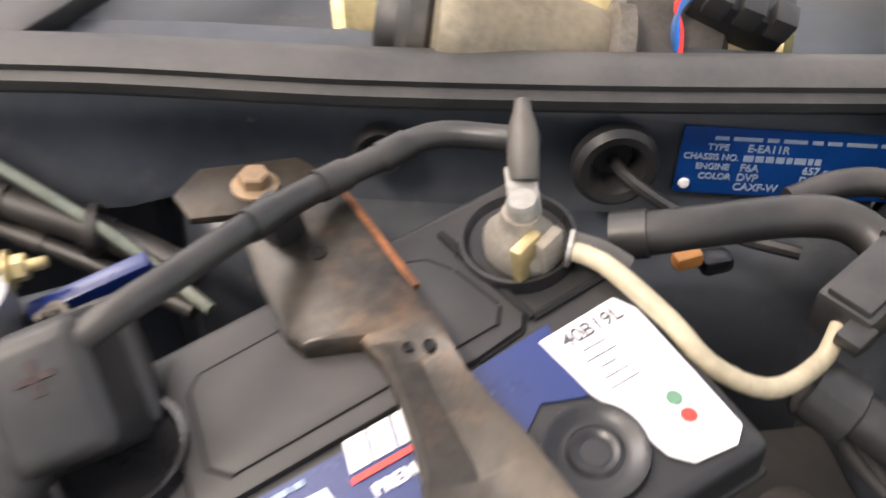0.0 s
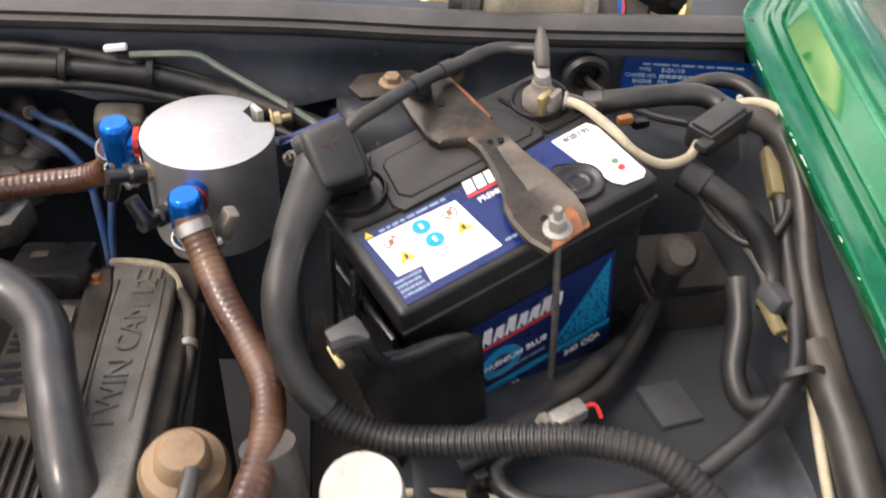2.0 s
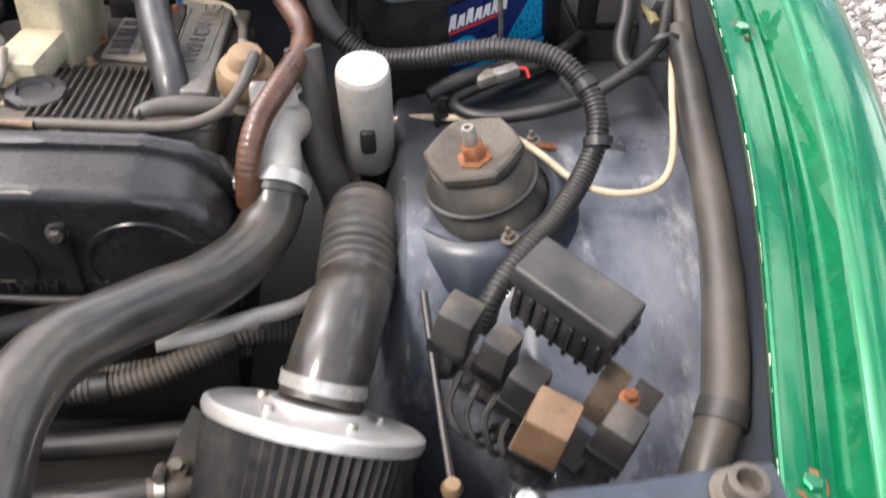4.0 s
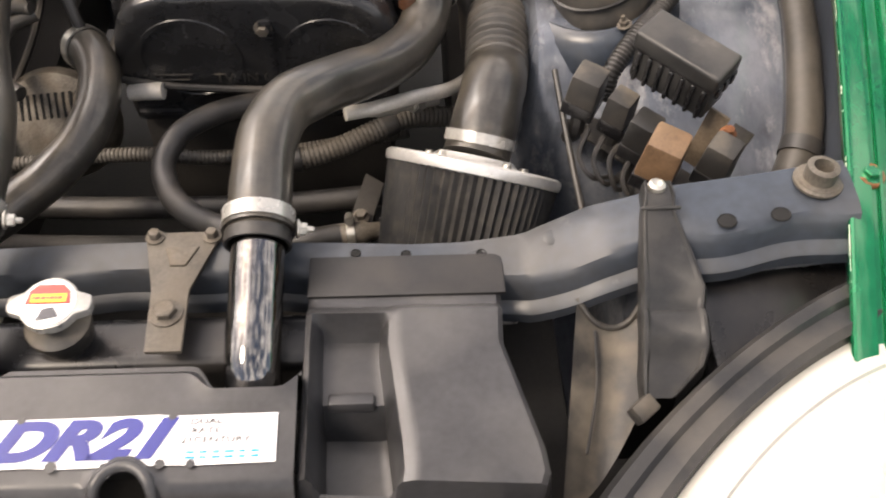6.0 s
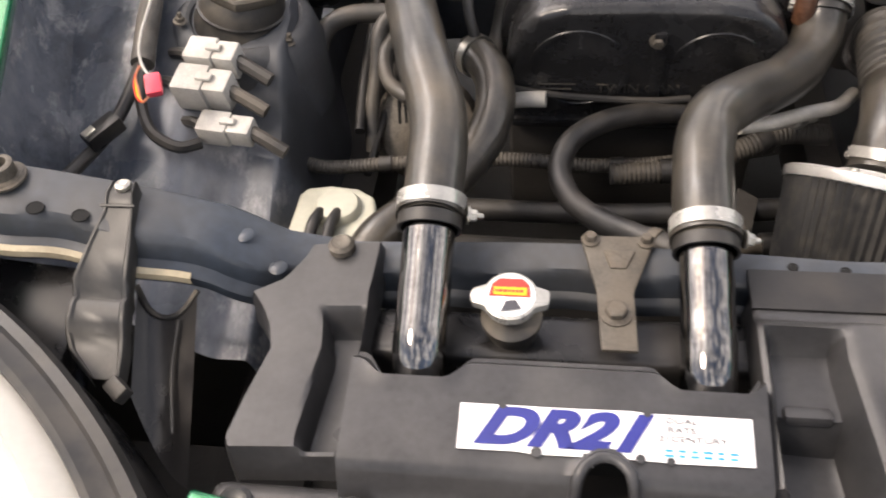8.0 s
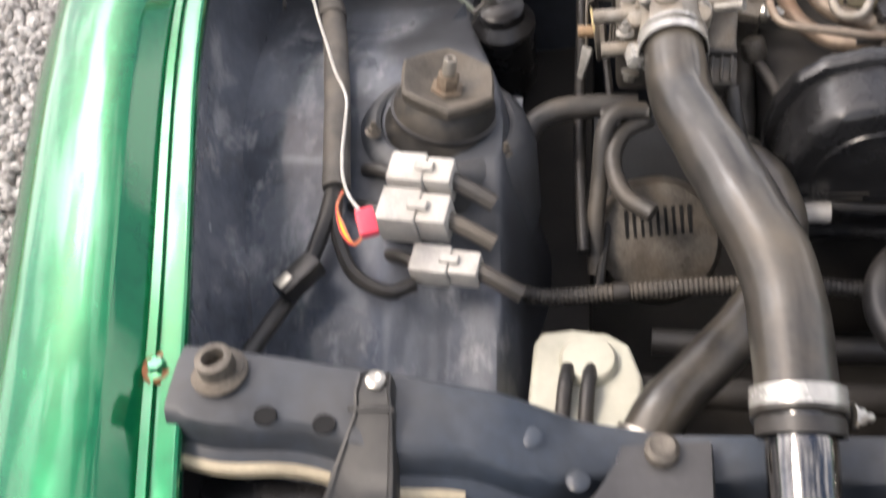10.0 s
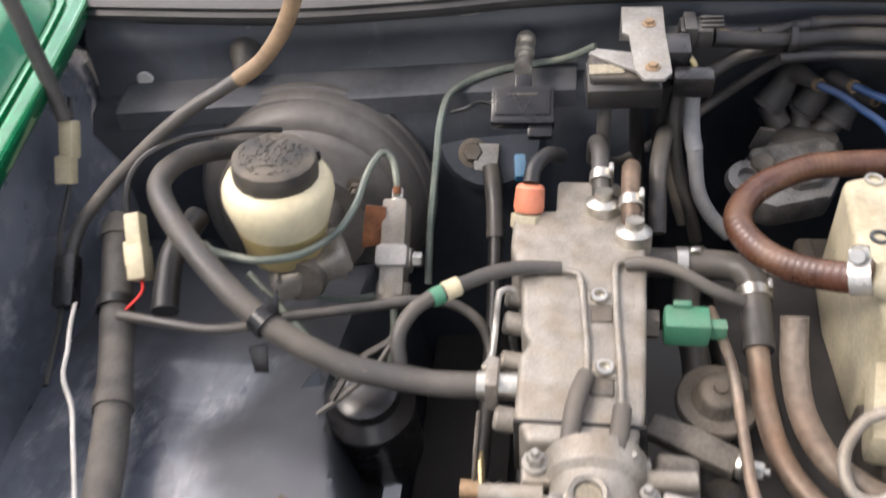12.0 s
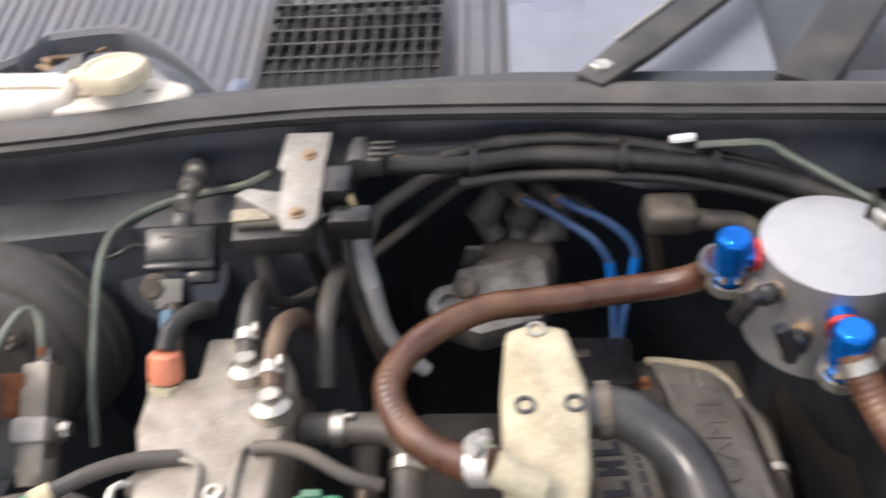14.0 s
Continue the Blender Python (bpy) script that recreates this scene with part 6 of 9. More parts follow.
part("wire", tube([CMx @ Vector((0, 0, -0.024)), CMx @ Vector((0.002, 0, -0.034)), (-0.525, 0.18, 0.675), (-0.532, 0.17, 0.672)], 0.0014, 6, 0.004), REDP, cn)
cn2 = thing("yellowed_connector", (-0.60, 0.30, 0.73), "yellowed plug connector hanging by the fender", "connector")
C2 = align((-0.600, 0.308, 0.735), (0, 0.6, 0.8), (1, 0, 0))
part("plug", box(0.014, 0.012, 0.03, C2, 0.002), CREAM, cn2)
part("socket", box(0.012, 0.014, 0.022, C2 @ at(0.006, 0, -0.024), 0.002), CREAM, cn2)
hose("hanging_cable", [(-0.600, 0.312, 0.752), (-0.604, 0.318, 0.78), (-0.612, 0.326, 0.83), (-0.622, 0.336, 0.90), (-0.63, 0.36, 0.98)], 0.0062, HOSE, "grey cable rising from the connector by the fender", "cable", n=10)
hose("thin_wire", [(-0.600, 0.33, 0.76), (-0.598, 0.29, 0.715), (-0.59, 0.24, 0.70), (-0.583, 0.215, 0.69), (-0.575, 0.20, 0.685), (-0.57, 0.17, 0.672), (-0.56, 0.12, 0.665)], 0.0022, RUBBER, "thin black wire by the wing", "wire", n=6)
blk = thing("black_connector", (-0.575, 0.20, 0.69), "black plug connector on the wing loom", "connector")
part("plug", box(0.016, 0.04, 0.016, at(-0.572, 0.20, 0.685, 30, 0, 8), 0.003), PLASTIC, blk)
part("strap", band(align((-0.535, 0.19, 0.672), (0.3, -1, -0.2)), 0.0125, 0.008, False), RUBBER, blk)
pc = thing("hose_clip", (-0.43, 0.165, 0.72), "black plastic clip on the servo hose", "clip")
part("clip", band(align((-0.402, 0.148, 0.710), (1, -0.7, -0.4)), 0.0088, 0.010, False, t=0.002), PLASTIC, pc)
part("fork", slab([(-0.004, 0), (0.004, 0), (0.006, 0.016), (0.002, 0.010), (-0.003, 0.017)], 0.003, align((-0.395, 0.150, 0.716), (0.3, -0.8, 0.4)), 0.0008), PLASTIC, pc)
part("lower_fork", slab([(-0.006, 0), (0.006, 0), (0.004, -0.02), (-0.005, -0.018)], 0.003, align((-0.405, 0.136, 0.70), (0.2, -0.8, 0.4)), 0.0008), PLASTIC, pc)
hose("looped_wire", [(-0.36, 0.125, 0.66), (-0.345, 0.145, 0.675), (-0.325, 0.155, 0.685), (-0.318, 0.16, 0.69), (-0.33, 0.145, 0.675), (-0.35, 0.13, 0.662), (-0.37, 0.12, 0.65)], 0.0024, HOSE, "looped grey twist tie below the vacuum hose", "wire", n=6, step=0.004)
hose("throttle_sheath", [(-0.487, 0.175, 0.685), (-0.49, 0.19, 0.69), (-0.492, 0.22, 0.70), (-0.487, 0.26, 0.70)], 0.0095, RUBBER, "black rubber sheath of the throttle cable", "sheath", n=12)
gw = thing("earth_strap", (-0.294, 0.418, 0.64), "black earth cable with a bolted lug on the gearbox tunnel", "cable")
part("lug", slab([(-0.010, -0.012), (0.010, -0.012), (0.012, 0.012), (-0.012, 0.012)], 0.004, align((-0.282, 0.408, 0.648), (0, -0.7, 0.7)), 0.001), ZINC, gw)
part("bolt", hexbolt(align((-0.294, 0.414, 0.648), (0, -0.7, 0.7)), 0.009, 0.008), CASTDARK, gw)
part("sleeve", tube([(-0.277, 0.398, 0.645), (-0.272, 0.37, 0.63), (-0.27, 0.345, 0.61)], 0.008, 12), HOSE, gw)
part("cable", tube([(-0.27, 0.345, 0.61), (-0.268, 0.28, 0.575), (-0.268, 0.2, 0.55), (-0.268, 0.1, 0.535), (-0.265, 0.0, 0.52), (-0.262, -0.06, 0.50)], 0.0062, 12), RUBBER, gw)
part("cover_plate", lathe([(0, 0), (0.045, 0), (0.05, -0.006)], align((-0.28, 0.425, 0.66), (0, -0.8, 0.6)), 24), DARKPAINT, gw)

# ---- map sensor, coil and distributor ----
mp = thing("pressure_sensor", (-0.248, 0.395, 0.72), "black sensor box hanging from a bolt stack", "sensor")
MM = align((-0.2475, 0.385, 0.718), (0.02, -0.62, 0.78))
part("body", box(0.051, 0.030, 0.016, MM, 0.003), PLASTIC, mp)
part("raised_face", box(0.044, 0.022, 0.003, MM @ at(0, 0.001, 0.0085), 0.0014), PLASTIC, mp)
part("lower_lip", box(0.051, 0.005, 0.020, MM @ at(0, -0.014, -0.001), 0.0015), PLASTIC, mp)
part("arrow_mark", lathe([(0.0078, 0), (0.0084, 0), (0.0084, 0.0006), (0.0078, 0.0006)], MM @ at(0, 0.0, 0.0101, 0, 0, -90), 3), DUSTPLASTIC, mp)
part("small_mark", bars(MM @ at(0, 0.007, 0.0103), 1, 0.024, 0.004, random.Random(12)), DUSTPLASTIC, mp)
part("mounting_ear", box(0.014, 0.014, 0.008, MM @ at(0, 0.020, -0.002), 0.002), PLASTIC, mp)
part("foot", box(0.020, 0.012, 0.012, MM @ at(0.014, -0.020, -0.004), 0.002), PLASTIC, mp)
part("plug_wire", tube([MM @ Vector((-0.024, 0.002, 0.0)), MM @ Vector((-0.036, 0.004, 0.002)), (-0.292, 0.375, 0.722), (-0.305, 0.378, 0.716)], 0.0018, 6), RUBBER, mp)
for y, r in ((0.452, 0.0085), (0.444, 0.0055), (0.434, 0.0085), (0.424, 0.0055), (0.412, 0.0075)):
    part("nut", lathe([(0, -0.004), (r, -0.004), (r, 0.004), (0, 0.004)], align((-0.2485, y, 0.7385), (0, -1, 0.05)), 12), STEEL, mp)
coil = thing("ignition_module", (-0.155, 0.4, 0.765), "ignition module on a grey zinc bracket", "ignition module")
part("bracket", slab([(-0.171, 0.448), (-0.138, 0.448), (-0.138, 0.41), (-0.136, 0.352), (-0.142, 0.343), (-0.157, 0.343), (-0.163, 0.356), (-0.166, 0.405), (-0.171, 0.41)], 0.003, at(0, 0, 0.768), 0.001), ZINC, coil, "grey zinc-plated bracket")
part("bracket_wing", slab([(-0.163, 0.384), (-0.190, 0.39), (-0.197, 0.383), (-0.160, 0.356)], 0.0025, at(0, 0, 0.766), 0.0008), ZINC, coil)
part("bracket_wall", box(0.033, 0.003, 0.03, at(-0.1545, 0.449, 0.756), 0.001), ZINC, coil)
part("module", box(0.056, 0.036, 0.020, at(-0.170, 0.372, 0.748, 10, 0, 4), 0.003), FUSEPL, coil)
part("module_top", box(0.050, 0.030, 0.010, at(-0.171, 0.374, 0.7605, 10, 0, 4), 0.004, 3), DUSTPLASTIC, coil)
part("module_label", box(0.026, 0.010, 0.0006, at(-0.183, 0.365, 0.7654, 10, 0, 4), 0, 1), PALESEAL, coil, "tan printed label")
part("module_block", box(0.022, 0.03, 0.022, at(-0.13, 0.40, 0.757), 0.003), PLASTIC, coil)
part("plug", box(0.026, 0.024, 0.016, at(-0.112, 0.434, 0.757), 0.003), FUSEPL, coil)
part("plug_collar", box(0.010, 0.028, 0.020, at(-0.117, 0.434, 0.758), 0.002), FUSEPL, coil)
for k in range(3):
    part("plug_clip", box(0.018, 0.0025, 0.003, at(-0.100, 0.427 + 0.007 * k, 0.766), 0.0006, 1), FUSEPL, coil)
part("side_plug", box(0.03, 0.018, 0.018, at(-0.118, 0.372, 0.75), 0.003), PLASTIC, coil)
for y, zz in ((0.422, 0.7712), (0.358, 0.7712)):
    part("bracket_bolt", hexbolt(at(-0.150, y, zz), 0.0038, 0.003), TAN, coil)
for k, mt in enumerate((TAN, CREAMLINE, REDP)):
    part("wire", tube([(-0.098, 0.437, 0.758), (-0.088, 0.436, 0.757 - 0.002 * k), (-0.078, 0.440, 0.752)], 0.0012, 6, 0.004), mt, coil)
part("module_lead", tube([(-0.183, 0.365, 0.745), (-0.183, 0.362, 0.715), (-0.182, 0.36, 0.69)], 0.0055, 10), HOSE, coil)
hose("loom_branch", [(-0.022, 0.449, 0.742), (-0.045, 0.456, 0.731), (-0.07, 0.462, 0.718), (-0.092, 0.456, 0.706), (-0.112, 0.440, 0.698), (-0.122, 0.415, 0.675), (-0.122, 0.39, 0.645), (-0.11, 0.37, 0.61)], 0.0062, HOSE, "dusty grey loom dropping from the firewall harness", "loom", n=12)
hose("loom_branch", [(-0.026, 0.452, 0.732), (-0.055, 0.463, 0.70), (-0.086, 0.466, 0.668), (-0.118, 0.437, 0.66), (-0.148, 0.405, 0.66), (-0.170, 0.378, 0.668), (-0.181, 0.362, 0.684), (-0.185, 0.356, 0.70)], 0.0046, HOSE, "thin grey loom looping to the ignition module", "loom", bands=(0.92,), bandname="tie", bandw=0.005, n=10)
sl = thing("sleeved_lead", (-0.115, 0.378, 0.752), "pale grey sleeved lead hanging behind the plenum", "lead")
part("sleeve", tube([(-0.115, 0.379, 0.750), (-0.115, 0.379, 0.725), (-0.113, 0.376, 0.70), (-0.110, 0.371, 0.688)], 0.0064, 12, ends=(0.005, 0.0072)), LEADGREY, sl)
part("lower_sleeve", tube([(-0.110, 0.371, 0.689), (-0.107, 0.366, 0.668), (-0.102, 0.361, 0.648), (-0.09, 0.357, 0.628), (-0.075, 0.355, 0.612)], 0.0062, 12), LEADGREY, sl)
part("wire_end", tube([(-0.115, 0.379, 0.749), (-0.116, 0.382, 0.758), (-0.121, 0.39, 0.762)], 0.0022, 8), YCON, sl)
hose("sleeved_lead", [(-0.122, 0.392, 0.745), (-0.126, 0.388, 0.715), (-0.124, 0.379, 0.682), (-0.117, 0.370, 0.655), (-0.108, 0.362, 0.63), (-0.10, 0.36, 0.60)], 0.0055, HOSE, "grey sleeved lead dropping behind the plenum", "lead", n=10)
for x in (-0.155, -0.137):
    hose("module_wire", [(x, 0.385, 0.74), (x - 0.001, 0.392, 0.71), (x + 0.002, 0.395, 0.67), (x + 0.006, 0.39, 0.63)], 0.0062, RUBBER, "thick black lead down from the ignition module", "lead", n=10)
dist = thing("distributor", (-0.03, 0.40, 0.66), "grimy distributor with black rubber lead boots", "distributor")
part("base", slab([(-0.045, -0.02), (-0.02, -0.032), (0.03, -0.025), (0.045, 0.0), (0.03, 0.028), (-0.03, 0.03), (-0.046, 0.012)], 0.034, at(-0.018, 0.428, 0.592, 14, 0, 8), 0.007), FOIL, dist)
part("clamp_ear", lathe([(0, 0), (0.016, 0), (0.018, 0.004), (0.016, 0.012), (0.008, 0.013), (0.007, 0.006), (0, 0.006)], at(-0.058, 0.406, 0.626, 20, 0, 0), 20), FOIL, dist)
part("cap_base", lathe([(0.034, -0.01), (0.036, 0.0), (0.036, 0.016), (0.031, 0.023), (0.012, 0.026), (0, 0.026)], align((-0.004, 0.462, 0.612), (-0.02, 0.2, 1)), 24, wob=lambda a: 1 + 0.05 * math.sin(3 * a)), BOOT, dist, "dusty black distributor cap")
part("casting", slab([(-0.044, -0.012), (-0.030, -0.022), (-0.012, -0.018), (-0.004, -0.026), (0.016, -0.024), (0.024, -0.014), (0.036, -0.010), (0.038, 0.012), (0.03, 0.022), (-0.036, 0.018)], 0.018, at(-0.014, 0.430, 0.622, 16, -2, 10), 0.005, seg=3), FOIL, dist, "rough grey cast body")
part("casting_hole", lathe([(0, 0.002), (0.006, 0.002), (0.009, 0.004), (0.0105, 0.0)], at(-0.045, 0.414, 0.641, 18, 0, 0), 16), CASTDARK, dist)
part("mounting_tab", box(0.014, 0.004, 0.026, at(-0.040, 0.452, 0.640, 10, 12, 8), 0.001), BOOT, dist)
for mouth, apex, lead in (((-0.031, 0.492, 0.650), (-0.013, 0.500, 0.680), (0.002, 0.471, 0.685)), ((0.002, 0.496, 0.643), (0.018, 0.496, 0.677), (0.031, 0.470, 0.684)), ((0.029, 0.486, 0.638), (0.044, 0.496, 0.662), (0.056, 0.478, 0.664))):
    a, b, c = Vector(mouth), Vector(apex), Vector(lead)
    boot = part("lead_boot", tube([a, a.lerp(b, 0.45), a.lerp(b, 0.8) + Vector((0, 0.002, 0)), b.lerp(c, 0.15), b.lerp(c, 0.6), c], 0.0125, 16, 0.004, ends=(0.0145, 0.0052)), BOOT, dist)
    part("boot_rim", band(align(a, b - a), 0.0135, 0.004, False, t=0.002), BOOT, boot)
    part("boot_collar", band(align(c, c - b), 0.0045, 0.004, False, t=0.0012), TAN, boot)
    post = (Vector((-0.004, 0.470, 0.612)) - a) * 0.45
    part("cap_post", tube([a, a + post * 0.5, a + post], 0.0105, 14, 0.006), BOOT, dist)
ic = thing("ignition_coil", (0.115, 0.431, 0.68), "dusty black ignition coil on the firewall behind the engine", "coil")
part("body", box(0.040, 0.030, 0.024, at(0.113, 0.435, 0.696, 4, 4, 6), 0.008, 4), DUSTPLASTIC, ic)
part("tail", tube([(0.13, 0.434, 0.692), (0.148, 0.433, 0.69), (0.17, 0.43, 0.688), (0.19, 0.42, 0.67)], 0.0085, 12), DUSTPLASTIC, ic)
part("bracket", slab([(-0.006, -0.03), (0.006, -0.03), (0.007, 0.02), (-0.007, 0.02)], 0.003, at(0.105, 0.444, 0.665, 70, 0, 25), 0.001), BRACKET, ic, "rusty mounting strap")

# ---- intake manifold and throttle ----
man = thing("intake_manifold", (-0.2, 0.2, 0.66), "cast aluminium intake plenum with ribs and bolts", "intake manifold")
part("plenum", slab([(-0.217, 0.316), (-0.172, 0.316), (-0.160, 0.30), (-0.153, 0.285), (-0.153, 0.245), (-0.155, 0.185), (-0.157, 0.14), (-0.159, 0.10), (-0.166, 0.075), (-0.228, 0.075), (-0.236, 0.095), (-0.236, 0.14), (-0.230, 0.150), (-0.236, 0.165), (-0.238, 0.20), (-0.243, 0.225), (-0.248, 0.24), (-0.248, 0.272), (-0.242, 0.280), (-0.217, 0.281)], 0.05, at(0, 0, 0.648), 0.006, seg=3), CAST, man, "sand-cast aluminium plenum")
for pts, sleeve in (([(-0.215, 0.214, 0.701), (-0.203, 0.212, 0.7015), (-0.1985, 0.205, 0.7012), (-0.1955, 0.17, 0.7008), (-0.1935, 0.14, 0.7005), (-0.194, 0.118, 0.7005)], [(-0.194, 0.122, 0.7015), (-0.198, 0.108, 0.7045), (-0.2015, 0.090, 0.705), (-0.203, 0.072, 0.700), (-0.203, 0.066, 0.694)]), ([(-0.168, 0.224, 0.701), (-0.174, 0.222, 0.7015), (-0.1755, 0.212, 0.7012), (-0.175, 0.17, 0.7008), (-0.1735, 0.13, 0.7005), (-0.173, 0.092, 0.7005)], [(-0.173, 0.098, 0.7015), (-0.175, 0.080, 0.7055), (-0.177, 0.064, 0.7055), (-0.1775, 0.052, 0.700), (-0.1775, 0.046, 0.692)])):
    tp = part("vacuum_pipe", tube(pts, 0.0023, 10, 0.004), CAST, man, "thin steel pipe along the plenum top")
    part("rubber_sleeve", tube(sleeve, 0.0058, 12, 0.004), HOSE, tp)
# Darker raised pads mark the recesses beside the bolts.
for y in (0.176, 0.116):
    part("milled_pad", box(0.014, 0.013, 0.0016, at(-0.1845, y, 0.6988), 0.0006, 1), CASTDARK, man, "darker pad in place of the recess beside a bolt")
for x, y in ((-0.186, 0.19), (-0.183, 0.129)):
    part("socket_bolt", lathe([(0.006, 0), (0.006, 0.004), (0.0052, 0.005), (0.0034, 0.005), (0.003, 0.001), (0, 0.001)], at(x, y, 0.699), 18), STEEL, man)
    part("bolt_pad", box(0.020, 0.012, 0.003, at(x, y, 0.698), 0.001), CAST, man)
for y in (0.105, 0.15, 0.185, 0.21):
    part("runner_boss", lathe([(0, 0), (0.008, 0), (0.008, 0.012), (0.006, 0.014), (0, 0.014)], align((-0.236, y, 0.675), (-1, 0, 0.2)), 14), CAST, man)
part("runner_casting", box(0.08, 0.24, 0.06, at(-0.192, 0.19, 0.615), 0.012, 3), CAMDIRT, man)
for x, y, dx in ((-0.183, 0.283, 0.0), (-0.162, 0.252, 0.0)):
    part("stub_boss", lathe([(0.013, -0.012), (0.013, 0.004), (0.010, 0.006), (0.0065, 0.007), (0.0065, 0.013), (0, 0.013)], at(x, y, 0.70, -10, 0, 0), 16), STEEL, man)
hose("manifold_hose", [(-0.184, 0.287, 0.702), (-0.185, 0.305, 0.712), (-0.186, 0.33, 0.715), (-0.188, 0.36, 0.70), (-0.188, 0.38, 0.67)], 0.0072, HOSE, "short tan-grey coolant hose with a spring clip", n=12)
hose("manifold_hose", [(-0.163, 0.256, 0.702), (-0.164, 0.28, 0.712), (-0.163, 0.31, 0.712), (-0.160, 0.34, 0.69), (-0.158, 0.36, 0.66)], 0.0072, PIPERUST, "short brown coolant pipe with a spring clip", "pipe", n=12)
hose("manifold_hose", [(-0.14, 0.30, 0.66), (-0.14, 0.34, 0.69), (-0.135, 0.37, 0.70), (-0.13, 0.39, 0.69)], 0.007, HOSE, "dusty hose rising behind the plenum", n=12)
for p, d in (((-0.1845, 0.303, 0.7105), (0, 1, 0.3)), ((-0.1635, 0.275, 0.710), (0, 1, 0.3)), ((-0.125, 0.262, 0.665), (1, 0, 0)), ((-0.077, 0.232, 0.664), (0, -1, -0.2))):
    sc = thing("spring_clip", p, "zinc spring clip round a coolant hose", "hose clip", "spring clips")
    rr = 0.0078 if abs(p[0]) > 0.15 else 0.0112
    part("clip_band", band(align(p, d), rr, 0.008, False), STEEL, sc)
    part("clip_ear", box(0.004, 0.008, 0.008, align(Vector(p) + Vector((0.6, 0, 0.8)) * (rr + 0.003), d), 0.001, 1), STEEL, sc)
snr = thing("temperature_sensor", (-0.237, 0.287, 0.7), "orange capped temperature sensor on a brass base", "sensor")
part("brass_base", lathe([(0, -0.014), (0.013, -0.014), (0.013, -0.004), (0.010, -0.003)], align((-0.237, 0.278, 0.700), (0.05, 0.5, 0.85)), 6), CREAMCAST, snr)
part("orange_cap", lathe([(0.0105, -0.004), (0.0115, 0), (0.0105, 0.014), (0.0085, 0.016), (0, 0.016)], align((-0.237, 0.279, 0.702), (0.05, 0.5, 0.85)), 18), ORANGE, snr, "orange plastic cap")
part("lead", tube([(-0.236, 0.288, 0.716), (-0.234, 0.300, 0.722), (-0.225, 0.318, 0.72), (-0.215, 0.33, 0.71)], 0.0062, 10), RUBBER, snr)
part("teal_plug", box(0.009, 0.02, 0.010, at(-0.246, 0.322, 0.704, 25, 0, 5), 0.002), TEAL, snr, "teal blue plug")
gc = thing("green_sensor_plug", (-0.13, 0.188, 0.676), "green plug on a brass sensor beside the plenum", "connector")
part("brass_nut", lathe([(0, 0), (0.010, 0), (0.010, 0.008), (0, 0.008)], align((-0.154, 0.190, 0.676), (1, 0, 0)), 6), CASTDARK, gc)
part("plug", box(0.030, 0.020, 0.02, at(-0.128, 0.188, 0.678), 0.003), GCONN, gc)
part("plug_tab", box(0.012, 0.009, 0.012, at(-0.108, 0.186, 0.678), 0.002), GCONN, gc)
part("latch", box(0.012, 0.005, 0.006, at(-0.131, 0.197, 0.688), 0.001), GCONN, gc)
hose("manifold_vacuum_hose", [(-0.168, 0.222, 0.70), (-0.155, 0.221, 0.703), (-0.135, 0.217, 0.701), (-0.11, 0.207, 0.693), (-0.09, 0.205, 0.685)], 0.0046, HOSE, "thin grey vacuum hose off the plenum", n=10)
part("gasket", box(0.0775, 0.0024, 0.05, at(-0.1975, 0.0885, 0.6740), 0.0004, 1), DEEP, man, "dark gasket of the throttle flange")
tb = thing("throttle_assembly", (-0.19, 0.04, 0.66), "grimy cast throttle body with levers and bolts", "throttle body")
part("bore", lathe([(0.024, -0.006), (0.026, 0.0), (0.026, 0.03), (0.030, 0.034), (0.030, 0.05), (0, 0.05)], align((-0.188, 0.022, 0.684), (0, 1, 0.0)), 28), CAST, tb)
part("flange", box(0.074, 0.022, 0.05, at(-0.193, 0.062, 0.668), 0.005), CAST, tb)
part("top_boss", slab([(-0.015, -0.032), (0.015, -0.032), (0.0135, 0.004), (0.011, 0.013), (0.005, 0.018), (-0.005, 0.018), (-0.011, 0.013), (-0.0135, 0.004)], 0.016, at(-0.193, 0.028, 0.696, 4, 0, 0), 0.003), CAST, tb)
part("top_eye", lathe([(0.0075, -0.004), (0.0105, -0.004), (0.0112, 0.001), (0.010, 0.0025), (0.0078, 0.001), (0.0075, -0.004)], at(-0.193, 0.032, 0.7145, 4, 0, 0), 24), CAST, tb, "polished round eye")
part("eye_plug", lathe([(0, 0), (0.0072, 0)], at(-0.193, 0.032, 0.7128, 4, 0, 0), 18), PALESEAL, tb)
for x, y in ((-0.216, 0.040), (-0.161, 0.044)):
    part("stud_bolt", lathe([(0.0085, -0.03), (0.0085, 0.010), (0.007, 0.013), (0.004, 0.0135), (0, 0.0135)], align((x, y, 0.682), (0, -0.55, 0.8)), 18), CAST, tb)
for k, (x, y, z) in enumerate(((-0.235, 0.045, 0.688), (-0.228, 0.012, 0.676), (-0.15, 0.06, 0.688))):
    part("shaft", lathe([(0, -0.018), (0.006, -0.018), (0.006, 0.018), (0, 0.018)], align((x, y, z), (1, 0.05, 0)), 12), CAST, tb)
part("cable_quadrant", lathe([(0, -0.005), (0.016, -0.005), (0.018, -0.004), (0.015, 0), (0.018, 0.004), (0.016, 0.005), (0, 0.005)], align((-0.246, 0.052, 0.658), (1, 0, 0.1)), 24), CASTDARK, tb)
part("return_spring", tube([(-0.226 - 0.0028 * k / 6, 0.05 + 0.013 * math.cos(k * 1.05), 0.660 + 0.013 * math.sin(k * 1.05)) for k in range(30)], 0.0011, 6, 0.003), CASTDARK, tb)
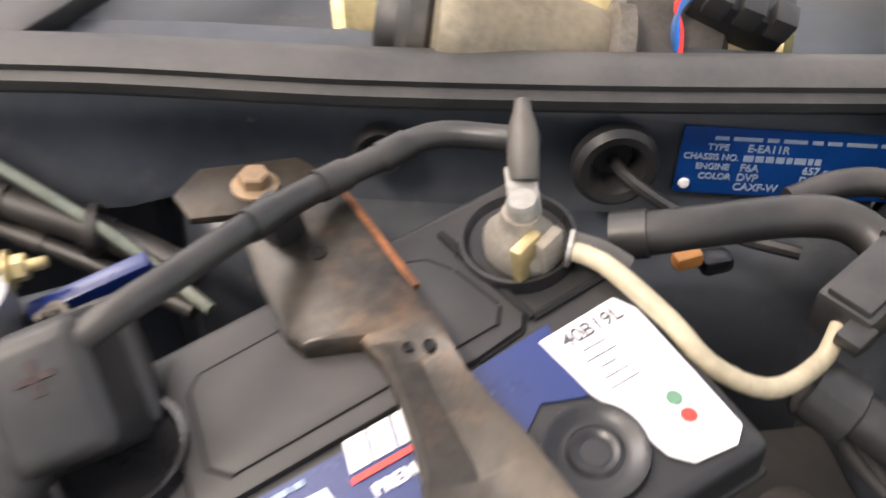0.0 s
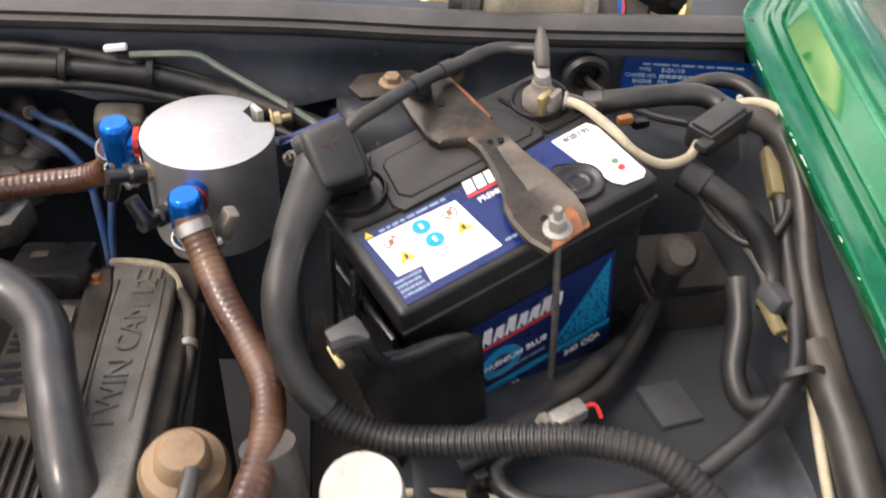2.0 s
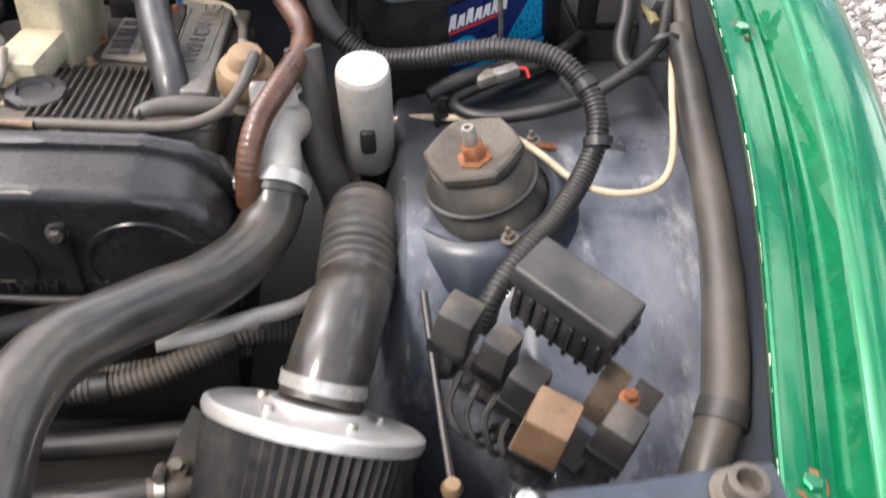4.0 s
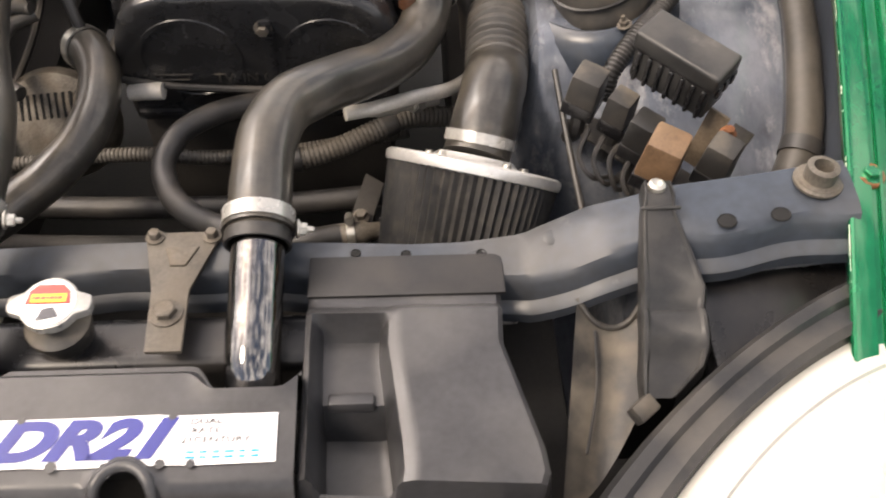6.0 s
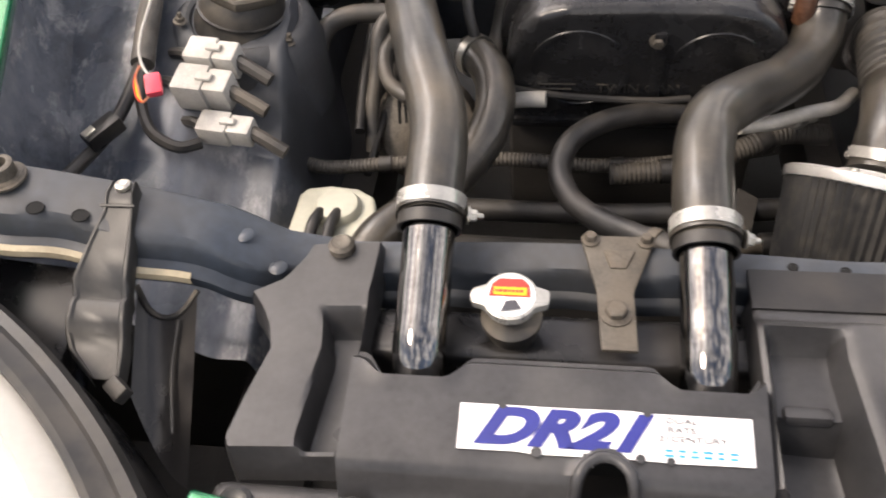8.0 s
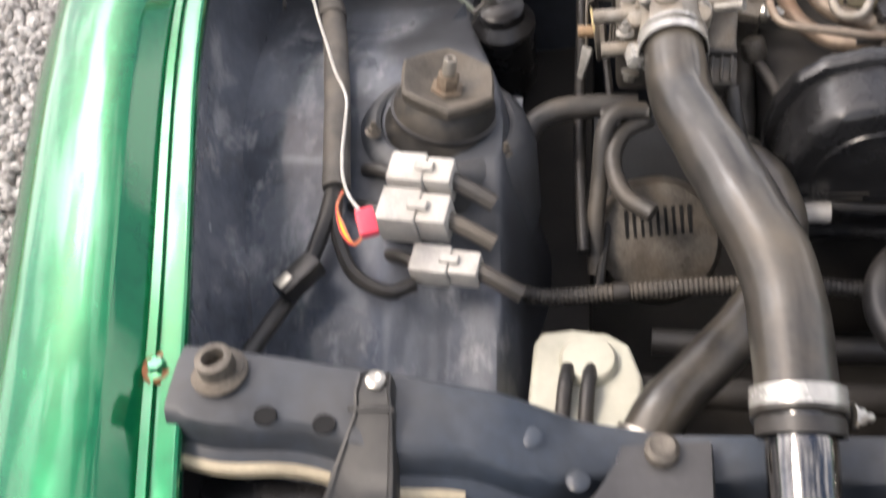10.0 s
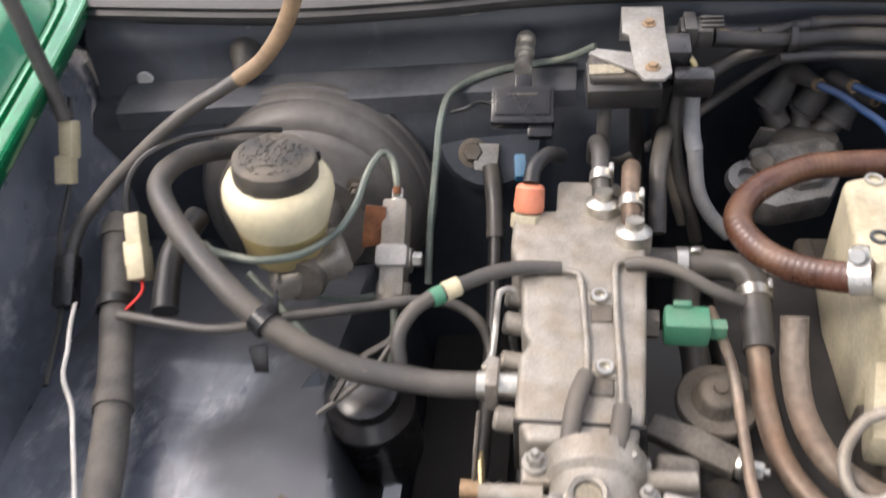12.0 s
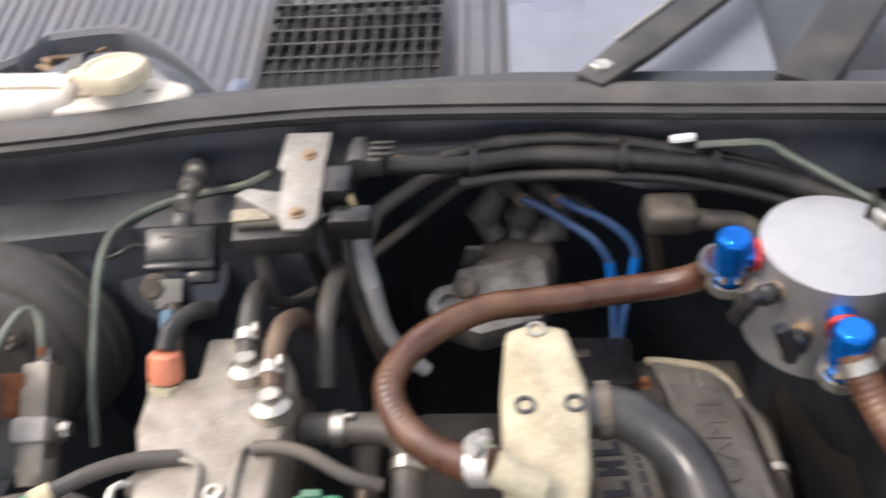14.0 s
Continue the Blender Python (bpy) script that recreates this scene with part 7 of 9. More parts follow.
part("stop_plate", slab([(-0.020, -0.004), (0.018, -0.004), (0.022, 0.004), (0.010, 0.012), (-0.016, 0.008)], 0.002, align((-0.254, 0.062, 0.668), (1, 0.1, 0.1)), 0.0006), GOLD, tb, "gold zinc stop plate")
part("cable_barrel", lathe([(0, -0.008), (0.0055, -0.008), (0.0055, 0.008), (0, 0.008)], align((-0.259, 0.064, 0.661), (1, 0, 0)), 14), TAN, tb)
part("lever", slab([(-0.003, -0.022), (0.003, -0.022), (0.006, 0.008), (-0.006, 0.008)], 0.003, align((-0.259, 0.052, 0.643), (-0.6, -0.7, 0.4)), 0.001), ZINC, tb)
part("linkage_rod", tube([(-0.258, 0.10, 0.69), (-0.259, 0.08, 0.675), (-0.259, 0.064, 0.661), (-0.260, 0.05, 0.63)], 0.0014, 8), CASTDARK, tb)
for q in ((-0.222, 0.062, 0.699), (-0.168, 0.064, 0.699), (-0.160, 0.046, 0.694), (-0.226, 0.02, 0.690)):
    part("flange_bolt", hexbolt(at(q[0], q[1], q[2] - 0.004), 0.0052, 0.006, True, 0.005), ZINC, tb)
part("idle_screw", lathe([(0, 0), (0.0035, 0), (0.0035, 0.02), (0.005, 0.021), (0.005, 0.026), (0, 0.026)], align((-0.15, 0.048, 0.69), (0.8, -0.4, 0.3)), 10), ZINC, tb)
part("vacuum_port", lathe([(0, 0), (0.004, 0), (0.004, 0.014), (0.005, 0.016), (0.0035, 0.022), (0, 0.022)], align((-0.205, 0.036, 0.70), (-0.3, -0.5, 0.7)), 10), ZINC, tb)
part("clamp", band(align((-0.188, -0.008, 0.6905), (0, -1, -0.05)), 0.0274, 0.019, False, None, 200), CHROME, tb, "bright steel hose clamp")
part("clamp_worm", box(0.012, 0.022, 0.013, at(-0.2185, -0.008, 0.682, 0, 25, 8), 0.003), CHROME, tb)
part("worm_screw", hexbolt(align((-0.222, -0.016, 0.672), (-0.2, -0.2, -1)), 0.005, 0.006), STEEL, tb)
SN = Matrix.Translation((-0.141, 0.072, 0.676)) @ at(0, 0, 0, 18, 0, -6)
part("position_sensor", slab([(-0.013, 0.012), (0.012, 0.012), (0.014, -0.01), (0.014, -0.048), (-0.012, -0.048), (-0.014, -0.015)], 0.03, SN @ at(0, 0, -0.026), 0.005, seg=3), CASTDARK, tb, "long grimy cast sensor block")
part("sensor_collar", box(0.028, 0.008, 0.026, SN @ at(0.001, -0.047, -0.011), 0.003), DUSTPLASTIC, tb)
plug_ = part("sensor_plug", box(0.026, 0.030, 0.022, SN @ at(0.003, -0.066, -0.013), 0.005, 3), DUSTPLASTIC, tb, "dusty ribbed plug")
for k in range(3):
    part("plug_rib", box(0.003, 0.026, 0.004, SN @ at(-0.005 + 0.008 * k, -0.066, -0.001), 0.001, 1), DUSTPLASTIC, plug_)
part("sensor_arm", slab([(-0.03, -0.006), (0.028, -0.010), (0.030, 0.008), (0.0, 0.012), (-0.03, 0.010)], 0.012, at(-0.125, 0.115, 0.640, 8, 0, -24), 0.003), CASTDARK, tb)
part("arm_bolt", hexbolt(align((-0.100, 0.100, 0.650), (1, -0.4, 0.2)), 0.0055, 0.012, True, 0.006), STEEL, tb)
part("sensor_lead", tube([(-0.136, -0.005, 0.645), (-0.134, -0.018, 0.632), (-0.128, -0.028, 0.61), (-0.12, -0.03, 0.58)], 0.006, 10), RUBBER, tb)
iv = thing("idle_valve", (-0.1, 0.165, 0.63), "grey domed idle valve beside the plenum", "valve")
part("dome", lathe([(0.0265, -0.006), (0.028, -0.003), (0.028, 0), (0.0265, 0.002), (0.018, 0.003), (0.0155, 0.007), (0.0145, 0.013), (0.012, 0.0155), (0.005, 0.0165), (0.0045, 0.0185), (0, 0.0185)], at(-0.105, 0.160, 0.636, 8, 0, 0), 28), CASTDARK, iv)
part("stem", lathe([(0.012, -0.05), (0.012, 0), (0, 0)], at(-0.103, 0.158, 0.622), 14), CASTDARK, iv)
sp_ = thing("wire_plug", (-0.104, 0.10, 0.61), "small grimy ribbed plug with a bent lead", "plug")
part("plug", lathe([(0, 0.010), (0.009, 0.009), (0.011, 0.006), (0.011, -0.008), (0.008, -0.012), (0, -0.012)], align((-0.104, 0.100, 0.612), (-0.3, 0.3, 0.9)), 18, wob=lambda a: 1 + 0.08 * (math.sin(8 * a) > 0)), CASTDARK, sp_)
part("lead", tube([(-0.102, 0.096, 0.602), (-0.095, 0.078, 0.60), (-0.088, 0.058, 0.595), (-0.082, 0.045, 0.58)], 0.0055, 10), HOSE, sp_)
hose("pipe_stay", [(-0.106, 0.225, 0.655), (-0.104, 0.19, 0.668), (-0.101, 0.15, 0.676), (-0.100, 0.097, 0.675), (-0.099, 0.067, 0.674), (-0.093, 0.047, 0.673), (-0.073, 0.039, 0.672), (-0.047, 0.035, 0.670), (-0.02, 0.031, 0.667), (0.03, 0.028, 0.664)], 0.0036, STAINED, "thin stained metal line bent round the coolant pipes", "line", n=10)
sh = thing("servo_hose_union", (-0.245, 0.128, 0.68), "steel union and clip at the end of the servo hose", "union")
part("union", lathe([(0, -0.004), (0.009, -0.004), (0.009, 0.022), (0, 0.022)], align((-0.258, 0.128, 0.680), (1, 0, 0)), 16), STEEL, sh)
part("clip", box(0.008, 0.024, 0.026, at(-0.252, 0.128, 0.682), 0.002), CAST, sh)
hose("steel_tube", [(-0.243, 0.205, 0.688), (-0.252, 0.203, 0.69), (-0.254, 0.19, 0.688), (-0.254, 0.15, 0.686), (-0.258, 0.135, 0.688)], 0.0026, STEEL, "thin steel tube beside the plenum", "tube", n=8)

# ---- engine ----
eng = thing("engine", (0.04, 0.15, 0.45), "twin cam engine with black timing cover and grey cam cover", "engine")
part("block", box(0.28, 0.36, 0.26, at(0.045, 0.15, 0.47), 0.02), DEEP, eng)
out = [(-0.094, 0.50), (-0.096, 0.58), (-0.092, 0.61), (-0.080, 0.636), (-0.06, 0.652), (-0.03, 0.660), (0.05, 0.662), (0.12, 0.660), (0.155, 0.652), (0.178, 0.636), (0.192, 0.612), (0.195, 0.58), (0.19, 0.50)]
cz = 0.6
TM = Matrix.Translation((0, 0.026, cz)) @ at(0, 0, 0, 96, 0, 0) @ Matrix.Translation((0, -cz, 0))
tcv = part("timing_cover", slab([(x, z + 0.010 * smooth01((z - 0.6) / 0.05)) for x, z in out], 0.080, TM, 0.016, seg=4), TIMING, eng, "glossy black plastic timing cover")
part("cover_shoulder", slab([(0.05 + (x - 0.05) * 1.05, z + 0.016 if z > 0.55 else z) for x, z in out], 0.016, TM @ at(0, 0, 0.012), 0.006), TIMING, tcv)
for cx, czz, r in ((-0.018, 0.592, 0.05), (0.122, 0.594, 0.046)):
    part("emboss_ring", lathe([(r - 0.003, 0), (r - 0.002, 0.002), (r + 0.002, 0.002), (r + 0.003, 0)], TM @ at(cx, czz, 0.0795), 40), TIMING, tcv)
part("centre_rib", box(0.012, 0.11, 0.006, TM @ at(0.062, 0.588, 0.081), 0.002), TIMING, tcv)
part("cover_bolt", hexbolt(TM @ at(0.060, 0.632, 0.080), 0.006, 0.006), CASTDARK, tcv)
part("cover_bolt", hexbolt(TM @ at(0.048, 0.650, 0.066), 0.005, 0.006), CASTDARK, tcv)
letters("raised_lettering", "TWIN CAM", 0.017, TM @ at(0.045, 0.566, 0.0805), DUSTPLASTIC, tcv, 0.0005)
for k in range(3):
    part("raised_stripe", box(0.05, 0.0016, 0.001, TM @ at(-0.045 - 0.004 * k, 0.572 - 0.007 * k, 0.0805), 0.0003, 1), DUSTPLASTIC, tcv)
    part("raised_stripe", box(0.05, 0.0016, 0.001, TM @ at(0.135 + 0.004 * k, 0.572 - 0.007 * k, 0.0805), 0.0003, 1), DUSTPLASTIC, tcv)
part("lower_flange", box(0.27, 0.01, 0.01, TM @ at(0.048, 0.518, 0.080), 0.002), TIMING, tcv)

KM_ = Matrix.Translation((0, 0.106, 0.65)) @ at(0, 0, 0, -12.5, 0, 0) @ Matrix.Translation((0, -0.106, 0))
vc = part("cam_cover", box(0.185, 0.37, 0.05, KM_ @ at(0.080, 0.212, -0.030), 0.008, 3), CAMDIRT, eng, "oily dark cast cam cover")
part("lead_trough", slab([(-0.004, 0.035), (0.112, 0.03), (0.106, 0.20), (0.084, 0.38), (0.0, 0.39)], 0.006, KM_ @ at(0, 0, -0.009), 0.002), CAMDIRT, vc)
for k in range(13):
    part("rib", box(0.0026, 0.125, 0.0045, KM_ @ at(0.018 + 0.0074 * k, 0.104 - 0.04 * (0.05 - 0.0038 * k), 0.0, 0, 0, 2.5), 0.001, 1), CAMDIRT, vc)
lp = part("badge_plate", slab([(0.046, 0.192), (0.091, 0.182), (0.082, 0.318), (0.040, 0.327)], 0.0035, KM_ @ at(0, 0, -0.002), 0.001), CAST, vc, "weathered cast badge panel")
for k in range(6):
    part("badge_stroke", slab([(-0.010, -0.007), (0.010, -0.007), (0.010, -0.003), (0.0, 0.001), (0.010, 0.003), (0.010, 0.007), (-0.010, 0.007), (-0.010, 0.003), (0.0, -0.001), (-0.010, -0.003)] if k % 2 else [(-0.010, -0.007), (0.010, -0.007), (0.010, 0.007), (0.004, 0.007), (0.004, -0.001), (-0.010, -0.001)], 0.0008, KM_ @ at(0.060 - 0.0011 * k, 0.206 + 0.0195 * k, 0.0016, 0, 0, 4), 0), INK, lp)
part("small_mark", bars(KM_ @ at(0.0775, 0.25, 0.0018, 0, 0, 94), 1, 0.09, 0.006, random.Random(3)), INK, lp)
rail = part("cam_rail", slab([(0.138, 0.085), (0.163, 0.085), (0.160, 0.216), (0.156, 0.345), (0.148, 0.367), (0.099, 0.384), (0.107, 0.333), (0.116, 0.203)], 0.014, KM_ @ at(0, 0, -0.006), 0.004, seg=3), CAMCAST, vc, "weathered cast rail with raised lettering")
letters("raised_lettering", "TWIN CAM 12", 0.0285, KM_ @ at(0.134, 0.25, 0.0082, 0, 0, 90) @ Matrix.Diagonal((1.05, 0.82, 1, 1)), CAMCAST, rail, 0.0014)
for k in range(3):
    part("raised_bar", box(0.004, 0.016, 0.003, KM_ @ at(0.124 + 0.009 * k, 0.352, 0.0085), 0.001, 1), CAMCAST, rail)
part("rail_border", tube([KM_ @ Vector((0.119, 0.165, 0.008)), KM_ @ Vector((0.116, 0.21, 0.008)), KM_ @ Vector((0.112, 0.29, 0.008)), KM_ @ Vector((0.110, 0.345, 0.008))], 0.0013, 6), CAMCAST, rail)
part("rail_border", tube([KM_ @ Vector((0.151, 0.165, 0.008)), KM_ @ Vector((0.150, 0.21, 0.008)), KM_ @ Vector((0.149, 0.29, 0.008)), KM_ @ Vector((0.146, 0.345, 0.008))], 0.0013, 6), CAMCAST, rail)
part("dark_strip", slab([(0.098, 0.19), (0.113, 0.195), (0.104, 0.345), (0.098, 0.372), (0.080, 0.375), (0.084, 0.33)], 0.010, KM_ @ at(0, 0, -0.006), 0.003), CAMDIRT, vc)
part("rail_gasket", tube([KM_ @ Vector(p) for p in ((0.097, 0.381, 0.004), (0.115, 0.374, 0.008), (0.140, 0.366, 0.008), (0.153, 0.352, 0.006), (0.160, 0.335, 0.0))], 0.0036, 8), PALESEAL, vc, "weathered pale seal")
part("sensor_lead", tube([KM_ @ Vector(p) for p in ((0.160, 0.335, 0.0), (0.169, 0.314, -0.002), (0.172, 0.285, -0.008), (0.172, 0.25, -0.02), (0.168, 0.20, -0.03))], 0.0055, 10), HOSE, vc)
part("lead_clip", band(align(KM_ @ Vector((0.1725, 0.275, -0.011)), KM_ @ Vector((0.172, 0.25, -0.02)) - KM_ @ Vector((0.172, 0.285, -0.008))), 0.006, 0.006, False), ZINC, vc)
for x, y in ((0.040, 0.178), (0.034, 0.245), (0.098, 0.225), (0.091, 0.352), (0.03, 0.105)):
    part("cover_screw", hexbolt(KM_ @ at(x, y, 0.003 if x > 0.08 else -0.002), 0.0042, 0.005), RUST if y > 0.2 else TAN, vc)
part("end_cap", box(0.062, 0.060, 0.03, KM_ @ at(0.054, 0.366, 0.004, 0, 0, -2), 0.006), PLASTIC, vc)
part("end_cap_mark", box(0.014, 0.010, 0.001, KM_ @ at(0.044, 0.372, 0.0195), 0.0003, 1), DUSTPLASTIC, vc)
part("oil_cap", lathe([(0.024, 0), (0.026, 0.004), (0.026, 0.014), (0.024, 0.017), (0.016, 0.018), (0.014, 0.015), (0, 0.015)], at(0.018, 0.083, 0.645), 32, wob=lambda a: 1 + 0.04 * (math.sin(9 * a) > 0.3)), PLASTIC, eng, "black oil filler cap")
box_c = thing("breather_box", (0.005, 0.24, 0.68), "cream painted breather box on the cam cover with hose stubs", "breather box")
part("housing", slab([(-0.014, 0.168), (0.028, 0.163), (0.034, 0.20), (0.036, 0.262), (0.026, 0.307), (0.006, 0.312), (-0.014, 0.305), (-0.018, 0.25)], 0.108, at(0, 0, 0.605), 0.007, seg=3), CREAMCAST, box_c)
part("sloping_face", slab([(-0.05, 0.10), (-0.008, 0.095), (0.006, 0.165), (-0.03, 0.18)], 0.03, at(0.022, 0.008, 0.645, 0, 0, 0), 0.008), CREAMCAST, box_c)
for x, y in ((-0.003, 0.242), (0.027, 0.243), (0.006, 0.303)):
    part("screw_recess", lathe([(0.0065, 0), (0.0065, 0.002), (0.0045, 0.002), (0.004, -0.002), (0, -0.002)], at(x, y, 0.713), 14), DARKPAINT if y < 0.3 else STEEL, box_c)
part("hose_stub", lathe([(0, 0), (0.0098, 0), (0.0098, 0.03), (0, 0.03)], align((-0.022, 0.188, 0.73), (0.85, -0.25, -0.4)), 16), CREAMCAST, box_c)
part("hose_stub", lathe([(0, 0), (0.0135, 0), (0.0135, 0.02), (0, 0.02)], align((0.028, 0.248, 0.695), (1, 0.1, 0)), 16), ALUMATT, box_c)
part("clamp", band(align((-0.028, 0.190, 0.727), (0.85, -0.2, 0.3)), 0.0108, 0.013, True, None, 60), CHROME, box_c, "slotted steel hose clamp")
part("lifting_eye", tube([(-0.012, 0.118, 0.69), (-0.03, 0.115, 0.682), (-0.043, 0.098, 0.67), (-0.040, 0.078, 0.66), (-0.022, 0.075, 0.66), (-0.012, 0.092, 0.668), (-0.012, 0.115, 0.684)], 0.004, 10), CAST, box_c, "cast lifting eye")

# compressor elbow, recirculation valve and small catch pipe
elb = thing("compressor_elbow", (0.225, 0.03, 0.64), "bare cast aluminium elbow clamped to the intercooler hose", "elbow")
part("elbow", tube([(0.226, 0.0, 0.628), (0.224, 0.018, 0.644), (0.224, 0.035, 0.652), (0.230, 0.06, 0.65), (0.238, 0.09, 0.63), (0.245, 0.11, 0.60)], 0.0215, 22, 0.006), ALUMATT, elb)
part("clamp", band(align((0.2255, -0.002, 0.626), (0.08, 0.92, 0.42)), 0.0274, 0.013, True, None, 0), CHROME, elb, "bright steel hose clamp")
part("flange", box(0.04, 0.03, 0.02, at(0.222, 0.06, 0.672, 20, 0, 10), 0.005), ALUMATT, elb)
part("flange_bolt", hexbolt(at(0.238, 0.07, 0.676, 10, 0, 0), 0.005, 0.006), STEEL, elb)
rv = thing("recirculation_valve", (0.195, 0.115, 0.66), "dusty tan domed recirculation valve", "valve")
part("dome", lathe([(0.024, -0.014), (0.026, -0.010), (0.027, 0.004), (0.024, 0.011), (0.017, 0.014), (0.016, 0.024), (0.013, 0.028), (0, 0.029)], at(0.194, 0.110, 0.664, 8, 4, 0), 30), TAN, rv)
part("base", lathe([(0.018, -0.03), (0.024, -0.026), (0.024, -0.012), (0, -0.012)], at(0.194, 0.110, 0.664, 8, 4, 0), 24), ALUMATT, rv)
part("hose_stub", lathe([(0, 0), (0.0055, 0), (0.0055, 0.02), (0, 0.02)], align((0.200, 0.094, 0.678), (0.1, -0.8, 0.6)), 12), TAN, rv)
hose("bypass_hose", [(0.10, 0.055, 0.65), (0.118, 0.062, 0.658), (0.135, 0.066, 0.66), (0.16, 0.066, 0.66), (0.185, 0.07, 0.655)], 0.009, HOSE, "short dark bypass hose with a brass clip", n=14)
ctp = thing("blanked_pipe", (0.3, 0.075, 0.65), "white powdery aluminium canister with a rubber bung", "canister")
KM = align((0.3065, 0.086, 0.592), (-0.09, -0.18, 1))
part("canister", lathe([(0, -0.004), (0.020, -0.003), (0.0235, 0.002), (0.0238, 0.105), (0.0232, 0.109), (0.022, 0.1105), (0, 0.1105)], KM, 36), ALUMATT, ctp)
part("top", lathe([(0.0, 0.0), (0.0222, 0.0), (0.0222, 0.0012), (0, 0.0012)], KM @ at(0, 0, 0.1105), 36), ALUMATT, ctp)
part("rubber_bung", slab([(-0.007, -0.009), (-0.005, -0.014), (0.005, -0.014), (0.007, -0.009), (0.007, 0.009), (0.005, 0.013), (-0.005, 0.013), (-0.007, 0.009)], 0.009, KM @ at(0, 0, 0, 0, 0, 27) @ at(0, -0.0195, 0.048, 90, 0, 0), 0.003), RUBBER, ctp, "black rubber bung")
part("lower_hose", tube([(0.307, 0.087, 0.592), (0.31, 0.092, 0.57), (0.315, 0.098, 0.53)], 0.014, 14), RUBBER, ctp)

# ---- catch can ----
can = thing("catch_can", (0.198, 0.338, 0.67), "round brushed aluminium catch can with blue anodised fittings", "catch can")
oo = []
for k in range(64):
    a = 2 * math.pi * k / 64
    r = 0.047
    deg = math.degrees(a)
    if 14 < deg < 46:
        r = 0.033
    oo.append((r * math.cos(a), r * math.sin(a)))
NM = at(0.198, 0.337, 0.673)
part("body", slab(oo, 0.078, NM, 0), CANMETAL, can, "brushed aluminium body")
part("lid", slab([(x * 1.006, y * 1.006) for x, y in oo], 0.0022, NM @ at(0, 0, 0.078), 0.0008), CANMETAL, can, "brushed lid with a bent notch")
part("notch_lip", slab([(-0.006, -0.002), (0.008, -0.002), (0.006, 0.002), (-0.005, 0.003)], 0.014, at(0.232, 0.358, 0.744, 0, 0, 125), 0.0008), CHROME, can)
part("bracket_bolt", hexbolt(align((0.242, 0.350, 0.752), (1, 0.2, 0.1)), 0.0055, 0.006, True, 0.008), GOLD, can)
for (px, py, pz), d in (((0.134, 0.339, 0.746), (1, -0.02, 0.0)), ((0.189, 0.265, 0.738), (0.1, 1, 0.0))):
    f = part("elbow_fitting", lathe([(0, 0.014), (0.009, 0.014), (0.0108, 0.0125), (0.0115, 0.010), (0.0115, -0.012), (0.0105, -0.016), (0.0105, -0.024), (0, -0.024)], at(px, py, pz), 24), BLUEANO, can, "blue anodised elbow fitting")
    dd = Vector(d).normalized()
    p = Vector((px, py, pz - 0.003))
    part("side_stub", lathe([(0, 0), (0.0088, 0), (0.0088, 0.03), (0, 0.03)], align(p + dd * 0.006, dd), 20), BLUEANO, f)
    part("red_collar", lathe([(0.0085, 0), (0.0112, 0), (0.0112, 0.004), (0.0085, 0.004)], align(p + dd * 0.0125, dd), 20), REDANO, f, "red anodised collar")
    part("base_nut", lathe([(0.0105, 0), (0.0115, 0), (0.0115, 0.006), (0.0105, 0.006)], at(px, py, pz - 0.021), 6), GOLD, f)
    part("hose_clamp", band(at(px, py, pz - 0.026, 8, 0, 0), 0.0122, 0.009, True, None, -40), STEEL, f)
for px, py, pz in ((0.158, 0.312, 0.736), (0.172, 0.293, 0.716)):
    d = Vector((px - 0.198, py - 0.337, 0)).normalized()
    b = part("push_fitting", lathe([(0, 0), (0.007, 0), (0.007, 0.010), (0.0052, 0.012), (0.0052, 0.026), (0, 0.026)], align(Vector((px, py, pz)) + d * 0.004, d + Vector((0, 0, 0.3))), 14), PLASTIC, can, "black push-in fitting")
    part("brass_nut", lathe([(0, -0.008), (0.0068, -0.008), (0.0068, 0.006), (0, 0.006)], align(Vector((px, py, pz)), d), 6), TAN, b)
    part("elbow", lathe([(0, 0), (0.0056, 0), (0.0056, 0.02), (0, 0.02)], align(Vector((px, py, pz)) + d * 0.024 + Vector((0, 0, 0.006)), Vector((-0.3, 0.1, -1)) if pz > 0.72 else Vector((-0.5, 0.3, 1))), 12), PLASTIC, b)
part("drain_tap", box(0.010, 0.012, 0.024, at(0.213, 0.270, 0.722, 10, 20, 30), 0.003), CAST, can)
part("side_bracket", box(0.03, 0.012, 0.05, at(0.253, 0.352, 0.71, 0, 0, 20), 0.003), DARKPAINT, can)
for p in ((0.256, 0.326, 0.735), (0.262, 0.335, 0.742)):
    part("bracket_screw", hexbolt(align(p, (-0.4, -0.6, 0.6)), 0.004, 0.005, True, 0.004), CASTDARK, can)
part("blue_bracket", box(0.05, 0.008, 0.02, at(0.272, 0.352, 0.735, 10, -15, 18), 0.002), NAVY, can)

